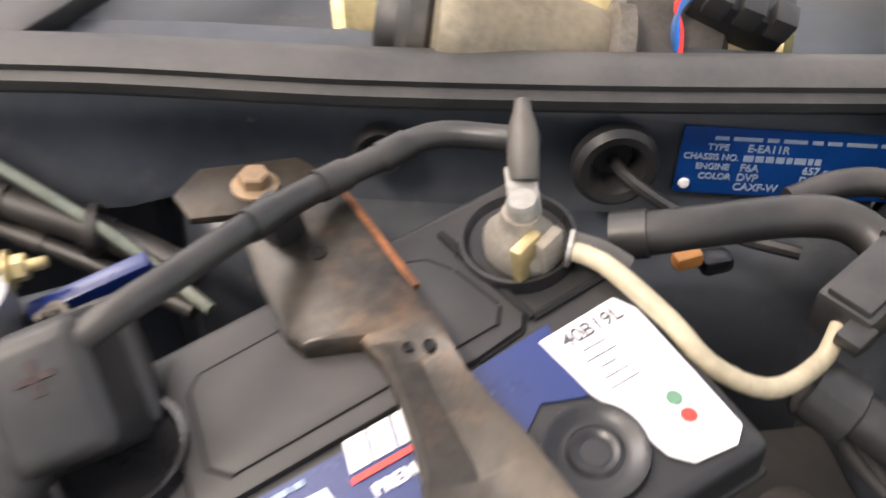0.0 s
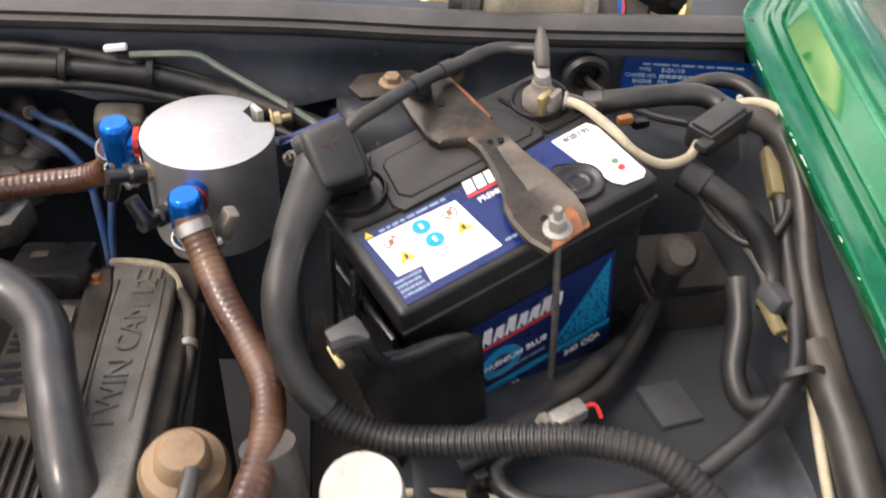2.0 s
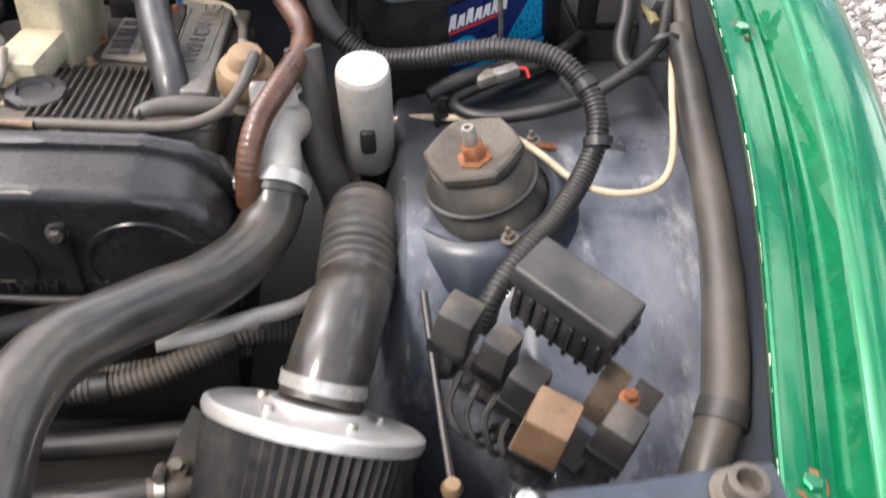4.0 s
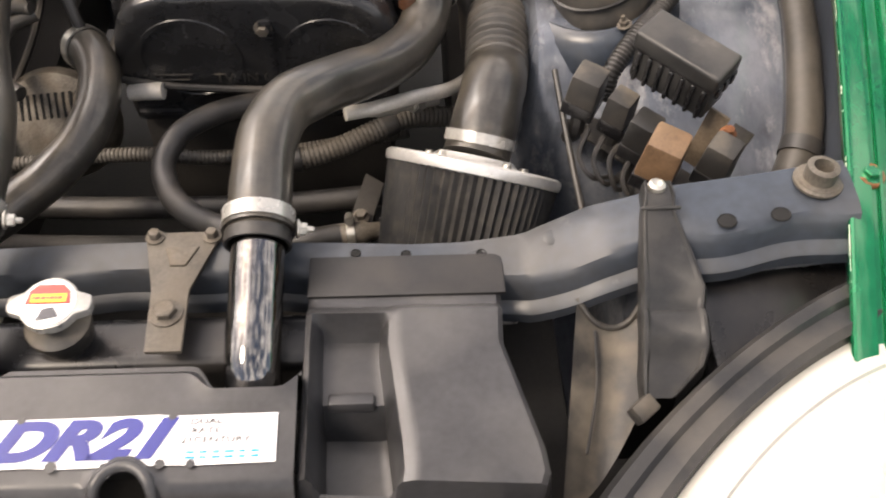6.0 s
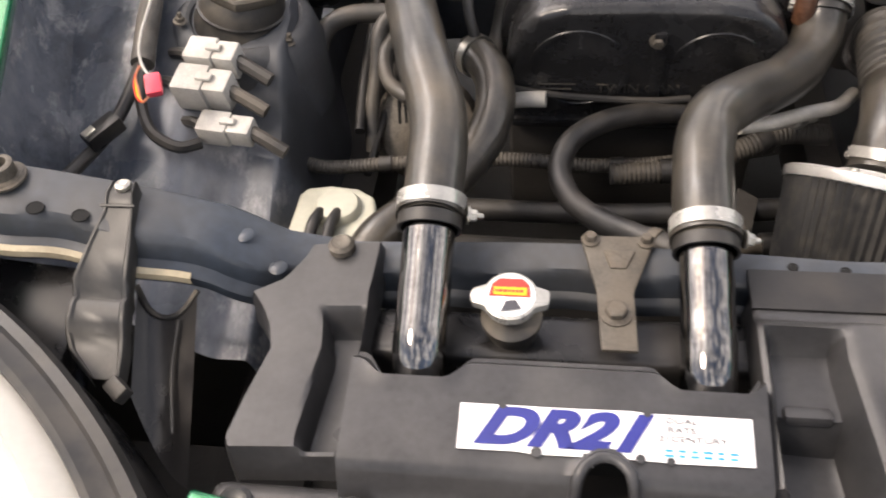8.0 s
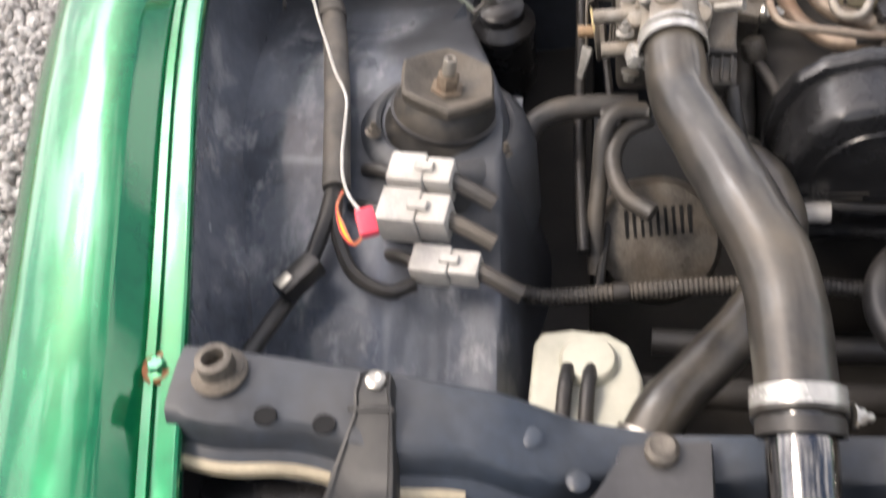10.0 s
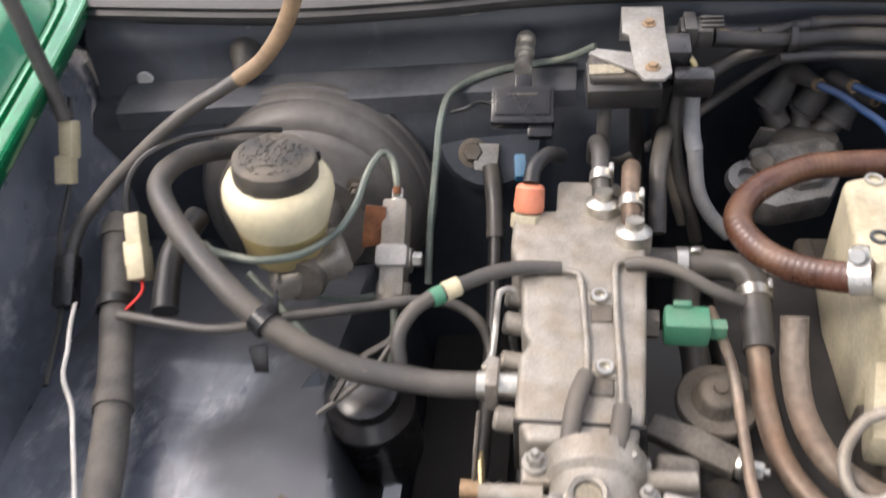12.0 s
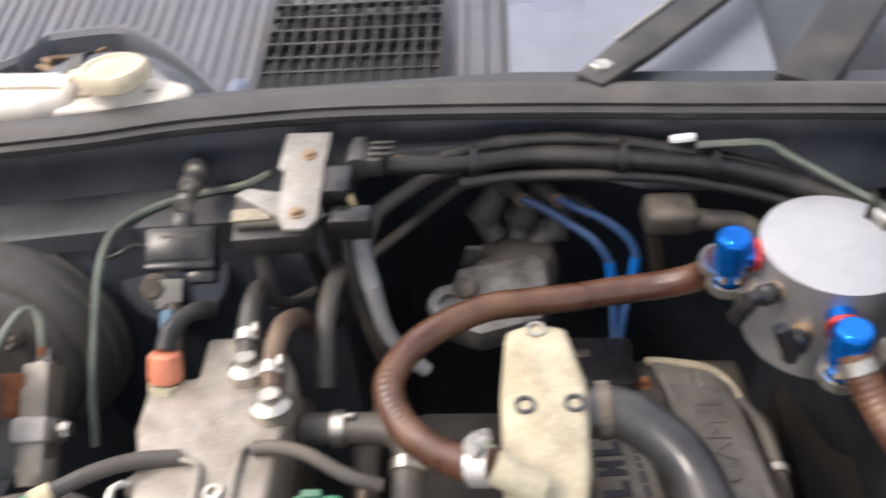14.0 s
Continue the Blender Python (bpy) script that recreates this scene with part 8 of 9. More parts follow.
# ---- strut tops ----
for side in (1, -1):
    c = Vector((0.401, -0.002, 0.624) if side > 0 else (-0.390, 0.0, 0.612))
    ax = Vector((-0.3, -0.04, 1) if side > 0 else (0.22, -0.02, 1)).normalized()
    stp = thing("strut_top_mount", c, "rusty hexagonal strut top plate on a perished rubber mount", "strut mount", "strut mounts")
    m = align(c, ax)
    part("rubber_mount", lathe([(0, -0.02), (0.054, -0.02), (0.0535, -0.002), (0.049, 0.004), (0.0475, 0.014), (0.046, 0.022), (0.043, 0.03), (0.039, 0.036), (0, 0.036)], m, 40), DUSTPLASTIC, stp)
    part("mount_washer", lathe([(0.046, 0.012), (0.0495, 0.013), (0.0495, 0.016), (0.046, 0.017)], m, 40), RUBBER, stp)
    part("hex_plate", lathe([(0, 0.034), (0.037, 0.034), (0.0425, 0.037), (0.0450, 0.043), (0.0450, 0.048), (0.0425, 0.0505), (0.038, 0.0495), (0.030, 0.043), (0.018, 0.0385), (0, 0.038)], m @ at(0, 0, 0, 0, 0, 12) @ Matrix.Diagonal((0.9 if side > 0 else 0.98, 0.9 if side > 0 else 0.98, 1, 1)), 48, wob=lambda a: 0.25 + 0.75 * 0.92 / math.cos(a % (math.pi / 3) - math.pi / 6)), MOUNTPLATE, stp, "dusty brown dished plate, nearly hexagonal")
    part("damper_nut", lathe([(0, 0), (0.0155, 0), (0.0155, 0.002), (0.0105, 0.003), (0.0105, 0.014), (0.009, 0.016), (0, 0.016)], m @ at(0, 0, 0.038), 6), RUST if side > 0 else RUSTCAP, stp, "rusted damper nut")
    part("damper_rod", lathe([(0, 0), (0.006, 0), (0.006, 0.014), (0.0048, 0.016), (0.003, 0.016), (0.003, 0.012), (0, 0.012)], m @ at(0, 0, 0.055), 14), CAST, stp)
    for a in (-115, 5, 125):
        q = m @ Vector((0.069 * math.cos(radians(a)), 0.069 * math.sin(radians(a)), 0.004))
        part("tower_stud", hexbolt(align(q, ax), 0.005, 0.005, True, 0.006), CASTDARK, stp)

# ---- fuse box and relays on the near wing ----
fz = thing("fuse_box", (0.44, -0.18, 0.62), "dusty black fuse box on a bracket over the wing", "fuse box")
FB = Matrix.Translation((0.439, -0.183, 0.672)) @ at(0, 0, 0, 0, 7, -43) @ at(0, 0, 0, 8, 0, 0)
part("body", box(0.078, 0.034, 0.042, FB @ at(0, 0, -0.012), 0.003), FUSEPL, fz)
part("lid", box(0.084, 0.039, 0.020, FB @ at(0, 0, 0.012), 0.004, 3), FUSEPL, fz, "scratched black lid")
for k in range(7):
    part("side_rib", box(0.004, 0.003, 0.034, FB @ at(-0.033 + 0.011 * k, -0.0185, -0.016), 0.001, 1), PLASTIC, fz)
for k in range(3):
    part("end_clip", box(0.003, 0.007, 0.014, FB @ at(0.0425, -0.011 + 0.011 * k, 0.002), 0.001, 1), PLASTIC, fz)
part("bracket", box(0.02, 0.05, 0.003, at(0.482, -0.232, 0.612, 20, 10, -40), 0.001), BRACKET, fz)
part("bracket_leg", box(0.02, 0.003, 0.07, at(0.47, -0.205, 0.60, 0, 10, -40), 0.001), RUSTCAP, fz)
part("bracket_bolt", hexbolt(at(0.474, -0.236, 0.634, 10, 0, 0), 0.005, 0.006), RUST, fz)
for p, s, h, mt, lab in (((0.366, -0.156, 0.625), 0.030, 0.034, DUSTPLASTIC, "dusty grey-brown square relay"), ((0.396, -0.172, 0.612), 0.025, 0.032, DUSTPLASTIC, "dusty black square relay"), ((0.411, -0.206, 0.612), 0.027, 0.034, FUSEPL, "dusty black square relay"), ((0.416, -0.254, 0.628), 0.034, 0.042, RELAYBROWN, "dirty brown relay with rounded edges"), ((0.461, -0.264, 0.634), 0.027, 0.034, DUSTPLASTIC, "grey relay at the end of the row")):
    rl = thing("relay", p, lab + " beside the fuse box", "relay", "relays on the wing")
    rm = Matrix.Translation(p) @ at(0, 0, 0, 6, 8, -38 if s < 0.03 else -30)
    part("cover", box(s, s, h, rm, 0.0035, 2, taper=0.08), mt, rl)
    part("socket", box(s * 1.04, s * 1.04, 0.016, rm @ at(0, 0, -h / 2 - 0.006), 0.002), PLASTIC, rl)
    part("pigtail", tube([rm @ Vector((0, 0, -h / 2 - 0.01)), rm @ Vector((0.003, -0.004, -h / 2 - 0.04)), rm @ Vector((-0.005, 0.01, -h / 2 - 0.07))], 0.008, 8), RUBBER, rl)
lw = random.Random(11)
for k in range(5):
    hose("relay_wire", [(0.37 + 0.012 * k, -0.17 - 0.012 * k, 0.585), (0.36 + 0.012 * k, -0.19 - 0.01 * k, 0.57 + lw.uniform(-0.01, 0.01)), (0.37 + 0.01 * k, -0.21 - 0.008 * k, 0.56), (0.39 + 0.006 * k, -0.20 - 0.006 * k, 0.55), (0.40, -0.18, 0.53)], 0.0026, RUBBER, "thin dusty wire below the relays", "wire", n=6)
part("relay_bracket", slab([(0.35, -0.14), (0.375, -0.125), (0.47, -0.225), (0.445, -0.25)], 0.003, at(0, 0, 0.565), 0.001), DEEP, fz)
hose("wing_stay", [(0.345, -0.10, 0.60), (0.352, -0.16, 0.57), (0.358, -0.21, 0.548), (0.361, -0.235, 0.538)], 0.0032, RUBBER, "thin dark rod down to the rail", "rod", n=8)
single("stay_button", lathe([(0, 0.008), (0.006, 0.006), (0.0085, 0.0), (0.007, -0.006)], at(0.361, -0.24, 0.538), 16), TAN, "pale round button at the rod's end", "button")

# ---- air filter and inlet hose ----
af = thing("air_filter", (0.262, -0.18, 0.5), "pleated cone air filter with a chrome top", "air filter")
an = Vector((0.22, 0.675, 0.70)).normalized()
AM = align((0.262, -0.185, 0.555), an, (0, 1, 0))
bm = lathe([(0.0805, -0.008), (0.076, -0.06), (0.070, -0.13)], AM, 120, wob=lambda a: 1 + 0.024 * (1 if int(a / (2 * math.pi) * 120 + 0.5) % 2 else -1))
part("pleats", bm, FILTER, af, "dark grey pleated gauze", 20)
part("top_plate", lathe([(0.078, -0.011), (0.0835, -0.010), (0.085, -0.006), (0.0845, -0.001), (0.081, 0.001), (0.076, -0.0005), (0.06, 0.001), (0.042, 0.003), (0.036, 0.008), (0, 0.008)], AM, 64), PLATEMETAL, af, "bright metal top plate")
part("bottom_plate", lathe([(0.072, -0.128), (0.072, -0.138), (0, -0.14)], AM, 40), CHROME, af)
for a in (0, 70, 140, 215, 290):
    part("plate_screw", lathe([(0.0045, 0.0), (0.0045, 0.004), (0.003, 0.0055), (0, 0.0055)], AM @ at(0.05 * math.cos(radians(a)), 0.05 * math.sin(radians(a)), 0.001), 12), STEEL, af)
ih = thing("inlet_hose", (0.29, -0.06, 0.57), "black ribbed rubber inlet hose clamped to the filter", "hose")
part("ribbed_end", tube([(0.300, 0.026, 0.545), (0.299, 0.018, 0.572), (0.297, 0.001, 0.588), (0.295, -0.024, 0.589), (0.293, -0.048, 0.586), (0.2912, -0.072, 0.584), (0.290, -0.082, 0.583)], 0.0325, 28, ribs=0.0105, depth=0.11), HOSE, ih, "ribbed black rubber bellows")
part("smooth_end", tube([(0.2915, -0.068, 0.583), (0.289, -0.090, 0.585), (0.284, -0.112, 0.588), (0.278, -0.137, 0.585), (0.271, -0.160, 0.575), (0.264, -0.180, 0.561)], 0.0315, 28, ends=(0.0315, 0.0325)), SILICONE, ih)
part("clamp", band(align((0.268, -0.168, 0.571), an), 0.0332, 0.0105, True, None, -50), CHROME, ih, "slotted bright steel clamp")

# ---- front panel ----
pz = spline([-0.56, -0.50, -0.45, -0.37, -0.31, -0.26, -0.2, -0.06, 0.05, 0.14, 0.24, 0.29, 0.34, 0.40, 0.46, 0.52, 0.57], [0.69, 0.684, 0.676, 0.66, 0.64, 0.612, 0.602, 0.606, 0.606, 0.606, 0.604, 0.610, 0.642, 0.662, 0.67, 0.68, 0.69])
py = spline([-0.56, -0.37, -0.2, 0, 0.2, 0.37, 0.57], [-0.338, -0.340, -0.333, -0.330, -0.338, -0.342, -0.336])
pw = spline([-0.56, -0.3, -0.2, 0.2, 0.3, 0.57], [1.0, 1.0, 0.6, 0.6, 1.0, 1.0])
st = [(lambda a, b, x=x: Vector((x, py(x) + (a if a > -0.03 else a - 0.003 * math.sin(x * 62)) * pw(x), pz(x) + b))) for x in np.linspace(-0.513, 0.529, 120)]
fp = thing("front_panel", (0, -0.34, 0.6), "slate blue painted front cross panel with holes and bolts", "panel")
part("beam", sweep([(0.020, -0.05), (0.020, -0.004), (0.016, 0.0), (0.0, 0.001), (-0.026, -0.003), (-0.031, -0.006), (-0.034, -0.012), (-0.037, -0.026), (-0.044, -0.029), (-0.047, -0.032), (-0.047, -0.042)], st), SLATE, fp, "pressed slate blue beam")
part("beam_edge", sweep([(-0.0445, -0.0285), (-0.0495, -0.0305), (-0.0495, -0.037)], st[:22]), CREAMLINE, fp)
# The beam stays uncut; black discs paint the dark of its holes.
for x in (0.433, 0.472, -0.413, -0.449):
    part("panel_hole_shade", lathe([(0, 0.0006), (0.0062, 0.0006), (0.0068, 0.0012), (0.0074, 0.0)], at(x, -0.366, pz(x) - 0.0016, 0, -math.degrees(math.atan((pz(x + 0.01) - pz(x - 0.01)) / 0.02)), 0), 18), GAPSHADE, fp)
for x, y in ((0.505, -0.34), (-0.484, -0.34)):
    b = part("catch_boss", lathe([(0.016, 0), (0.016, 0.004), (0.012, 0.005), (0.012, 0.016), (0.0095, 0.017), (0.0075, 0.017), (0.0065, 0.006), (0, 0.006)], at(x, y, pz(x)), 20), CASTDARK, fp, "round threaded boss")
    part("boss_collar", lathe([(0.0185, 0), (0.0185, 0.002), (0.016, 0.003)], at(x, y, pz(x) + 0.0005), 24), CASTDARK, b)
for x, y in ((0.31, -0.34), (0.25, -0.345), (-0.29, -0.345), (-0.26, -0.365)):
    part("dimple", lathe([(0, 0.0016), (0.006, 0.0014), (0.008, 0)], at(x, y, pz(x)), 16), SLATE, fp)
# Smaller black discs, dark painted on where the beam has small holes.
for x in (0.155, 0.195, 0.255):
    part("small_hole_shade", lathe([(0, 0), (0.003, 0), (0.004, 0.0008), (0.0044, 0)], at(x, py(x) - 0.002, pz(x) + 0.001), 12), GAPSHADE, fp)
cb = part("centre_bracket", slab([(-0.012, -0.316), (0.049, -0.315), (0.046, -0.325), (0.030, -0.375), (0.032, -0.432), (0.005, -0.432), (0.001, -0.375), (-0.010, -0.327)], 0.004, at(0, 0, 0.608, 0, 0, 0), 0.0015), MOUNTPLATE, fp, "dirty triangular stay plate")
part("triangle_boss", slab([(0.006, -0.333), (0.032, -0.333), (0.024, -0.352), (0.012, -0.352)], 0.0022, at(0, 0, 0.6115, 0, 0, 0), 0.0008), CASTDARK, cb)
for x, y, r in ((-0.004, -0.322, 0.005), (0.041, -0.322, 0.005), (0.016, -0.398, 0.0085)):
    part("stay_bolt", hexbolt(at(x, y, 0.612), r, 0.006), CASTDARK, cb)

for side in (1, -1):
    hb = thing("headlamp_bracket", (side * 0.38, -0.38, 0.63), "tapered black steel headlamp stay screwed to the panel", "bracket", "headlamp brackets")
    part("stay", sweep([(-1, -0.012), (-0.98, 0.0), (-0.9, 0.003), (-0.8, 0.0032), (-0.72, 0.001), (0.72, 0.001), (0.8, 0.0032), (0.9, 0.003), (0.98, 0.0), (1, -0.012)], [(lambda a, b, y=y, z=z, w=w, c=c: Vector((side * c + a * w, y, z + b))) for y, z, w, c in ((-0.328, 0.668, 0.008, 0.385), (-0.334, 0.673, 0.0115, 0.385), (-0.346, 0.672, 0.0125, 0.385), (-0.352, 0.669, 0.013, 0.384), (-0.358, 0.664, 0.0135, 0.384), (-0.385, 0.651, 0.020, 0.387), (-0.409, 0.639, 0.0245, 0.3895), (-0.413, 0.634, 0.0245, 0.3895), (-0.420, 0.628, 0.0245, 0.3885), (-0.426, 0.629, 0.025, 0.3885), (-0.440, 0.622, 0.026, 0.388), (-0.446, 0.615, 0.026, 0.388), (-0.458, 0.610, 0.024, 0.384), (-0.478, 0.602, 0.012, 0.372))]), FUSEPL, hb)
    part("stay_crease", box(0.030, 0.003, 0.002, at(side * 0.385, -0.355, 0.669, 30, 0, 0), 0.0008, 1), FUSEPL, hb)
    part("stay_screw", lathe([(0.007, 0), (0.0065, 0.003), (0.004, 0.0042), (0.001, 0.003), (0, 0.003)], at(side * 0.384, -0.338, 0.674), 16), STEEL, hb)
    # Black disc paints the dark of the hole in the stay.
    part("stay_hole_shade", lathe([(0, 0), (0.004, 0), (0.005, 0.0008), (0.0054, 0)], at(side * 0.395, -0.402, 0.641, 32, 0, 0), 12), GAPSHADE, hb)
    # headlamp
    hl = thing("headlamp", (side * 0.5, -0.62, 0.58), "large clear headlamp with a black rubber rim", "headlamp", "headlamps")
    HM = Matrix.Translation((side * 0.474, -0.588, 0.592)) @ align((0, 0, 0), (side * 0.08, -0.22, 0.96), (0, 1, 0)) @ at(0, 0, 0, 0, 0, side * 40) @ Matrix.Diagonal((2.2, 1, 1, 1))
    part("rim", lathe([(0.112, -0.02), (0.124, -0.008), (0.134, 0.004), (0.137, 0.012), (0.134, 0.020), (0.126, 0.022), (0.122, 0.019), (0.117, 0.021), (0.110, 0.026), (0.104, 0.024), (0.100, 0.012), (0.100, 0.004)], HM, 96), RUBBER, hl, "thick black rubber rim")
    part("reflector", lathe([(0.102, 0.008), (0.09, -0.02), (0.06, -0.04), (0.02, -0.05), (0, -0.05)], HM, 56), REFLECTOR, hl)
    part("lens", lathe([(0.1025, 0.014), (0.095, 0.022), (0.08, 0.028), (0.078, 0.026), (0.05, 0.036), (0, 0.040)], HM, 96), LENS, hl, "pressed glass lens")
    for k in range(14):
        x = -0.075 + 0.0115 * k
        part("lens_flute", box(0.0014, 0.07, 0.0016, HM @ at(x, 0.03, 0.0365 - 1.2 * x * x, -12, 0, 0), 0.0005, 1), LENS, hl)
    part("lamp_housing", lathe([(0.125, -0.09), (0.130, -0.03), (0.132, 0.006)], HM, 56), PLASTIC, hl)
    part("adjuster", box(0.020, 0.014, 0.012, at(side * 0.359, -0.486, 0.602, 20, 0, side * 40), 0.003), DUSTPLASTIC, hl)
    bm = bmesh.new()
    rows = []
    for j in range(9):
        f = j / 8
        row = []
        for i in range(11):
            g = i / 10
            p = Vector((0.326, -0.386, 0.602)).lerp(Vector((0.380, -0.384, 0.602)), g).lerp(Vector((0.300, -0.540, 0.555)).lerp(Vector((0.362, -0.475, 0.575)), g), f)
            p.y -= 0.020 * math.sin(math.pi * g) * (1 - 0.6 * f)
            p.z -= 0.016 * math.sin(math.pi * g)
            row.append(bm.verts.new((side * p.x, p.y, p.z)))
        rows.append(row)
    for p, q in zip(rows, rows[1:]):
        for k in range(10):
            bm.faces.new((p[k], p[k + 1], q[k + 1], q[k]))
    bmesh.ops.recalc_face_normals(bm, faces=bm.faces[:])
    part("housing_wall", bm, DUSTPLASTIC if side > 0 else PLASTIC, hl, "dusty curved lamp housing")
    part("wall_edge", tube([(side * 0.326, -0.386, 0.603), (side * 0.338, -0.400, 0.592), (side * 0.353, -0.404, 0.587), (side * 0.367, -0.400, 0.592), (side * 0.380, -0.384, 0.603)], 0.0025, 8), DUSTPLASTIC, hl)
    part("housing_seam", tube([(side * 0.338, -0.410, 0.592), (side * 0.335, -0.45, 0.578), (side * 0.322, -0.50, 0.566)], 0.0014, 6), RUBBER, hl)
    part("side_liner", box(0.16, 0.10, 0.03, at(side * 0.50, -0.41, 0.585, 20, 0, side * 6), 0.01), PLASTIC, hl)
# Near-black sheet closes off the space under the lamps.
part("lamp_well", box(1.3, 0.5, 0.02, at(0, -0.66, 0.38), 0.004), DEEP, CAR)
part("bumper_skin", sweep([(0.0, 0.0), (-0.05, -0.02), (-0.08, -0.08), (-0.09, -0.3)], [(lambda a, b, x=x: Vector((x, -0.68 + 0.12 * x * x + a, 0.52 + b))) for x in np.linspace(-0.6, 0.6, 24)]), GREEN, CAR, "green painted bumper skin")
single("bonnet_catch", box(0.04, 0.02, 0.012, at(-0.262, -0.572, 0.592, 0, 0, -10), 0.005, 3), GREEN, "small green painted tab at the shroud's edge", "tab")

# ---- radiator and shroud ----
rad = thing("radiator", (0, -0.4, 0.5), "black radiator top tank with a filler neck and pressure cap", "radiator")
part("top_tank", box(0.34, 0.05, 0.05, at(-0.01, -0.402, 0.560), 0.012, 3), PLASTIC, rad)
part("core", box(0.5, 0.03, 0.3, at(0, -0.40, 0.40), 0.004), DEEP, rad)
part("neck", lathe([(0.020, 0.0), (0.020, 0.016), (0.024, 0.018), (0.024, 0.024), (0.02, 0.026), (0, 0.026)], at(-0.064, -0.397, 0.584, 8, 0, 0), 28), DUSTPLASTIC, rad)
capm = at(-0.065, -0.396, 0.619, 8, 0, 0) @ Matrix.Diagonal((0.77, 0.77, 1, 1))
cpo = [(0.028 * math.cos(a) * (1.42 if abs(math.cos(a)) > 0.93 else 1.0), 0.028 * math.sin(a)) for a in [2 * math.pi * k / 40 for k in range(40)]]
cap2 = part("pressure_cap", slab(cpo, 0.009, capm, 0.002), CHROME, rad, "bright pressure cap with a printed sticker")
part("sticker_white", lathe([(0, 0), (0.025, 0), (0.025, 0.0006), (0, 0.0006)], capm @ at(0, 0, 0.0092), 36), WHITE, cap2)
part("sticker_red", slab([(-0.021, -0.002), (0.021, -0.002), (0.019, 0.012), (0.012, 0.019), (-0.012, 0.019), (-0.019, 0.012)], 0.0005, capm @ at(0, 0, 0.0098), 0), REDP, cap2)
part("sticker_yellow", box(0.033, 0.009, 0.0005, capm @ at(0, 0.004, 0.0106), 0, 1), YELLOW, cap2)
part("sticker_marks", bars(capm @ at(0, 0.004, 0.0109), 1, 0.03, 0.006, random.Random(1)), REDP, cap2)
part("sticker_pictogram", slab([(-0.008, -0.020), (0.012, -0.016), (0.006, -0.006), (-0.004, -0.008)], 0.0005, capm @ at(0, 0, 0.0104), 0), INK, cap2)

shr = thing("radiator_shroud", (0, -0.48, 0.6), "black moulded plastic radiator shroud with a maker's sticker", "shroud")


def shroud_z(x, y):
    """The centre deck: rounded at its back edge, sloping forward."""
    t = (-0.445 - y)
    return 0.622 - 0.018 * smooth01((0.012 - t) / 0.012) - 0.17 * max(0, t - 0.01) - 0.03 * smooth01((t - 0.088) / 0.02)


bm = bmesh.new()
rows = []
for j in range(31):
    y = -0.440 - 0.13 * j / 30
    row = []
    for i in range(61):
        x = -0.178 + 0.296 * i / 60
        yy, z = y, shroud_z(x, y)
        cut = smooth01((abs(x + 0.131) - 0.022) / 0.02) * smooth01((abs(x - 0.083) - 0.022) / 0.02)
        if j < 10:
            yy = y - 0.022 * (1 - cut) * (10 - j) / 10
        ssl = math.hypot((x - 0.008) / 0.022, max(0, (y + 0.55)) / 0.03 if y > -0.55 else 0)
        if ssl < 1.25:
            z += 0.004 * smooth01((1.25 - ssl) / 0.2)
        row.append(bm.verts.new((x, yy, z)))
    rows.append(row)
for p, q in zip(rows, rows[1:]):
    for k in range(60):
        cx, cy = (p[k].co.x + p[k + 1].co.x) / 2 - 0.008, (p[k].co.y + q[k].co.y) / 2
        if math.hypot(cx / 0.022, max(0, cy + 0.55) / 0.03) > 0.85:
            bm.faces.new((p[k], q[k], q[k + 1], p[k + 1]))
back = [bm.verts.new((v.co.x, v.co.y + 0.004, 0.56)) for v in rows[0]]
for k in range(60):
    bm.faces.new((back[k], rows[0][k], rows[0][k + 1], back[k + 1]))
part("centre_deck", bm, SHROUD, shr, "smooth black plastic deck")
arch = [(-0.021, -0.585)] + [(0.021 * math.cos(math.pi - math.pi * k / 14), -0.55 + 0.028 * math.sin(math.pi * k / 14)) for k in range(15)] + [(0.021, -0.585)]
part("latch_rim", tube([(0.008 + a, b, shroud_z(0, b) + 0.0025) for a, b in arch], 0.0042, 10), SHROUD, shr, "raised rim of the latch opening")
part("latch_well", box(0.05, 0.07, 0.004, at(0.008, -0.555, 0.555), 0.001), DEEP, shr)


def pod(sd, xs, name):
    """A side pod of the shroud with its hand pocket."""
    bm = bmesh.new()
    rows = []
    for j in range(41):
        v = j / 40
        row = []
        for i in range(41):
            u = i / 40
            x_in, x_out = xs[0], float(np.interp(v, [0, 0.35, 0.8, 0.9, 1], xs[1]))
            x = x_in + (x_out - x_in) * u
            y = -0.368 - 0.172 * v - 0.012 * u * v * (1 if sd > 0 else 0)
            z = 0.606 - 0.012 * v + 0.01 * smooth01((v - 0.12) / 0.08)
            z -= 0.03 * smooth01((0.03 - u) / 0.03) + 0.05 * smooth01((u - 0.97) / 0.03) + 0.04 * smooth01((v - 0.95) / 0.05)
            pu = smooth01((u - 0.06) / 0.04) * smooth01((0.42 - u) / 0.05)
            pv = smooth01((v - 0.2) / 0.04) * smooth01((0.97 - v) / 0.05)
            z -= pu * pv * (0.026 + 0.036 * smooth01((v - 0.56) / 0.04))
            z += 0.003 * smooth01((u - 0.44) / 0.02) * smooth01((v - 0.12) / 0.02)
            row.append(bm.verts.new((x, y, z)))
        rows.append(row)
    for p, q in zip(rows, rows[1:]):
        for k in range(40):
            bm.faces.new((p[k], q[k], q[k + 1], p[k + 1]))
    bmesh.ops.recalc_face_normals(bm, faces=bm.faces[:])
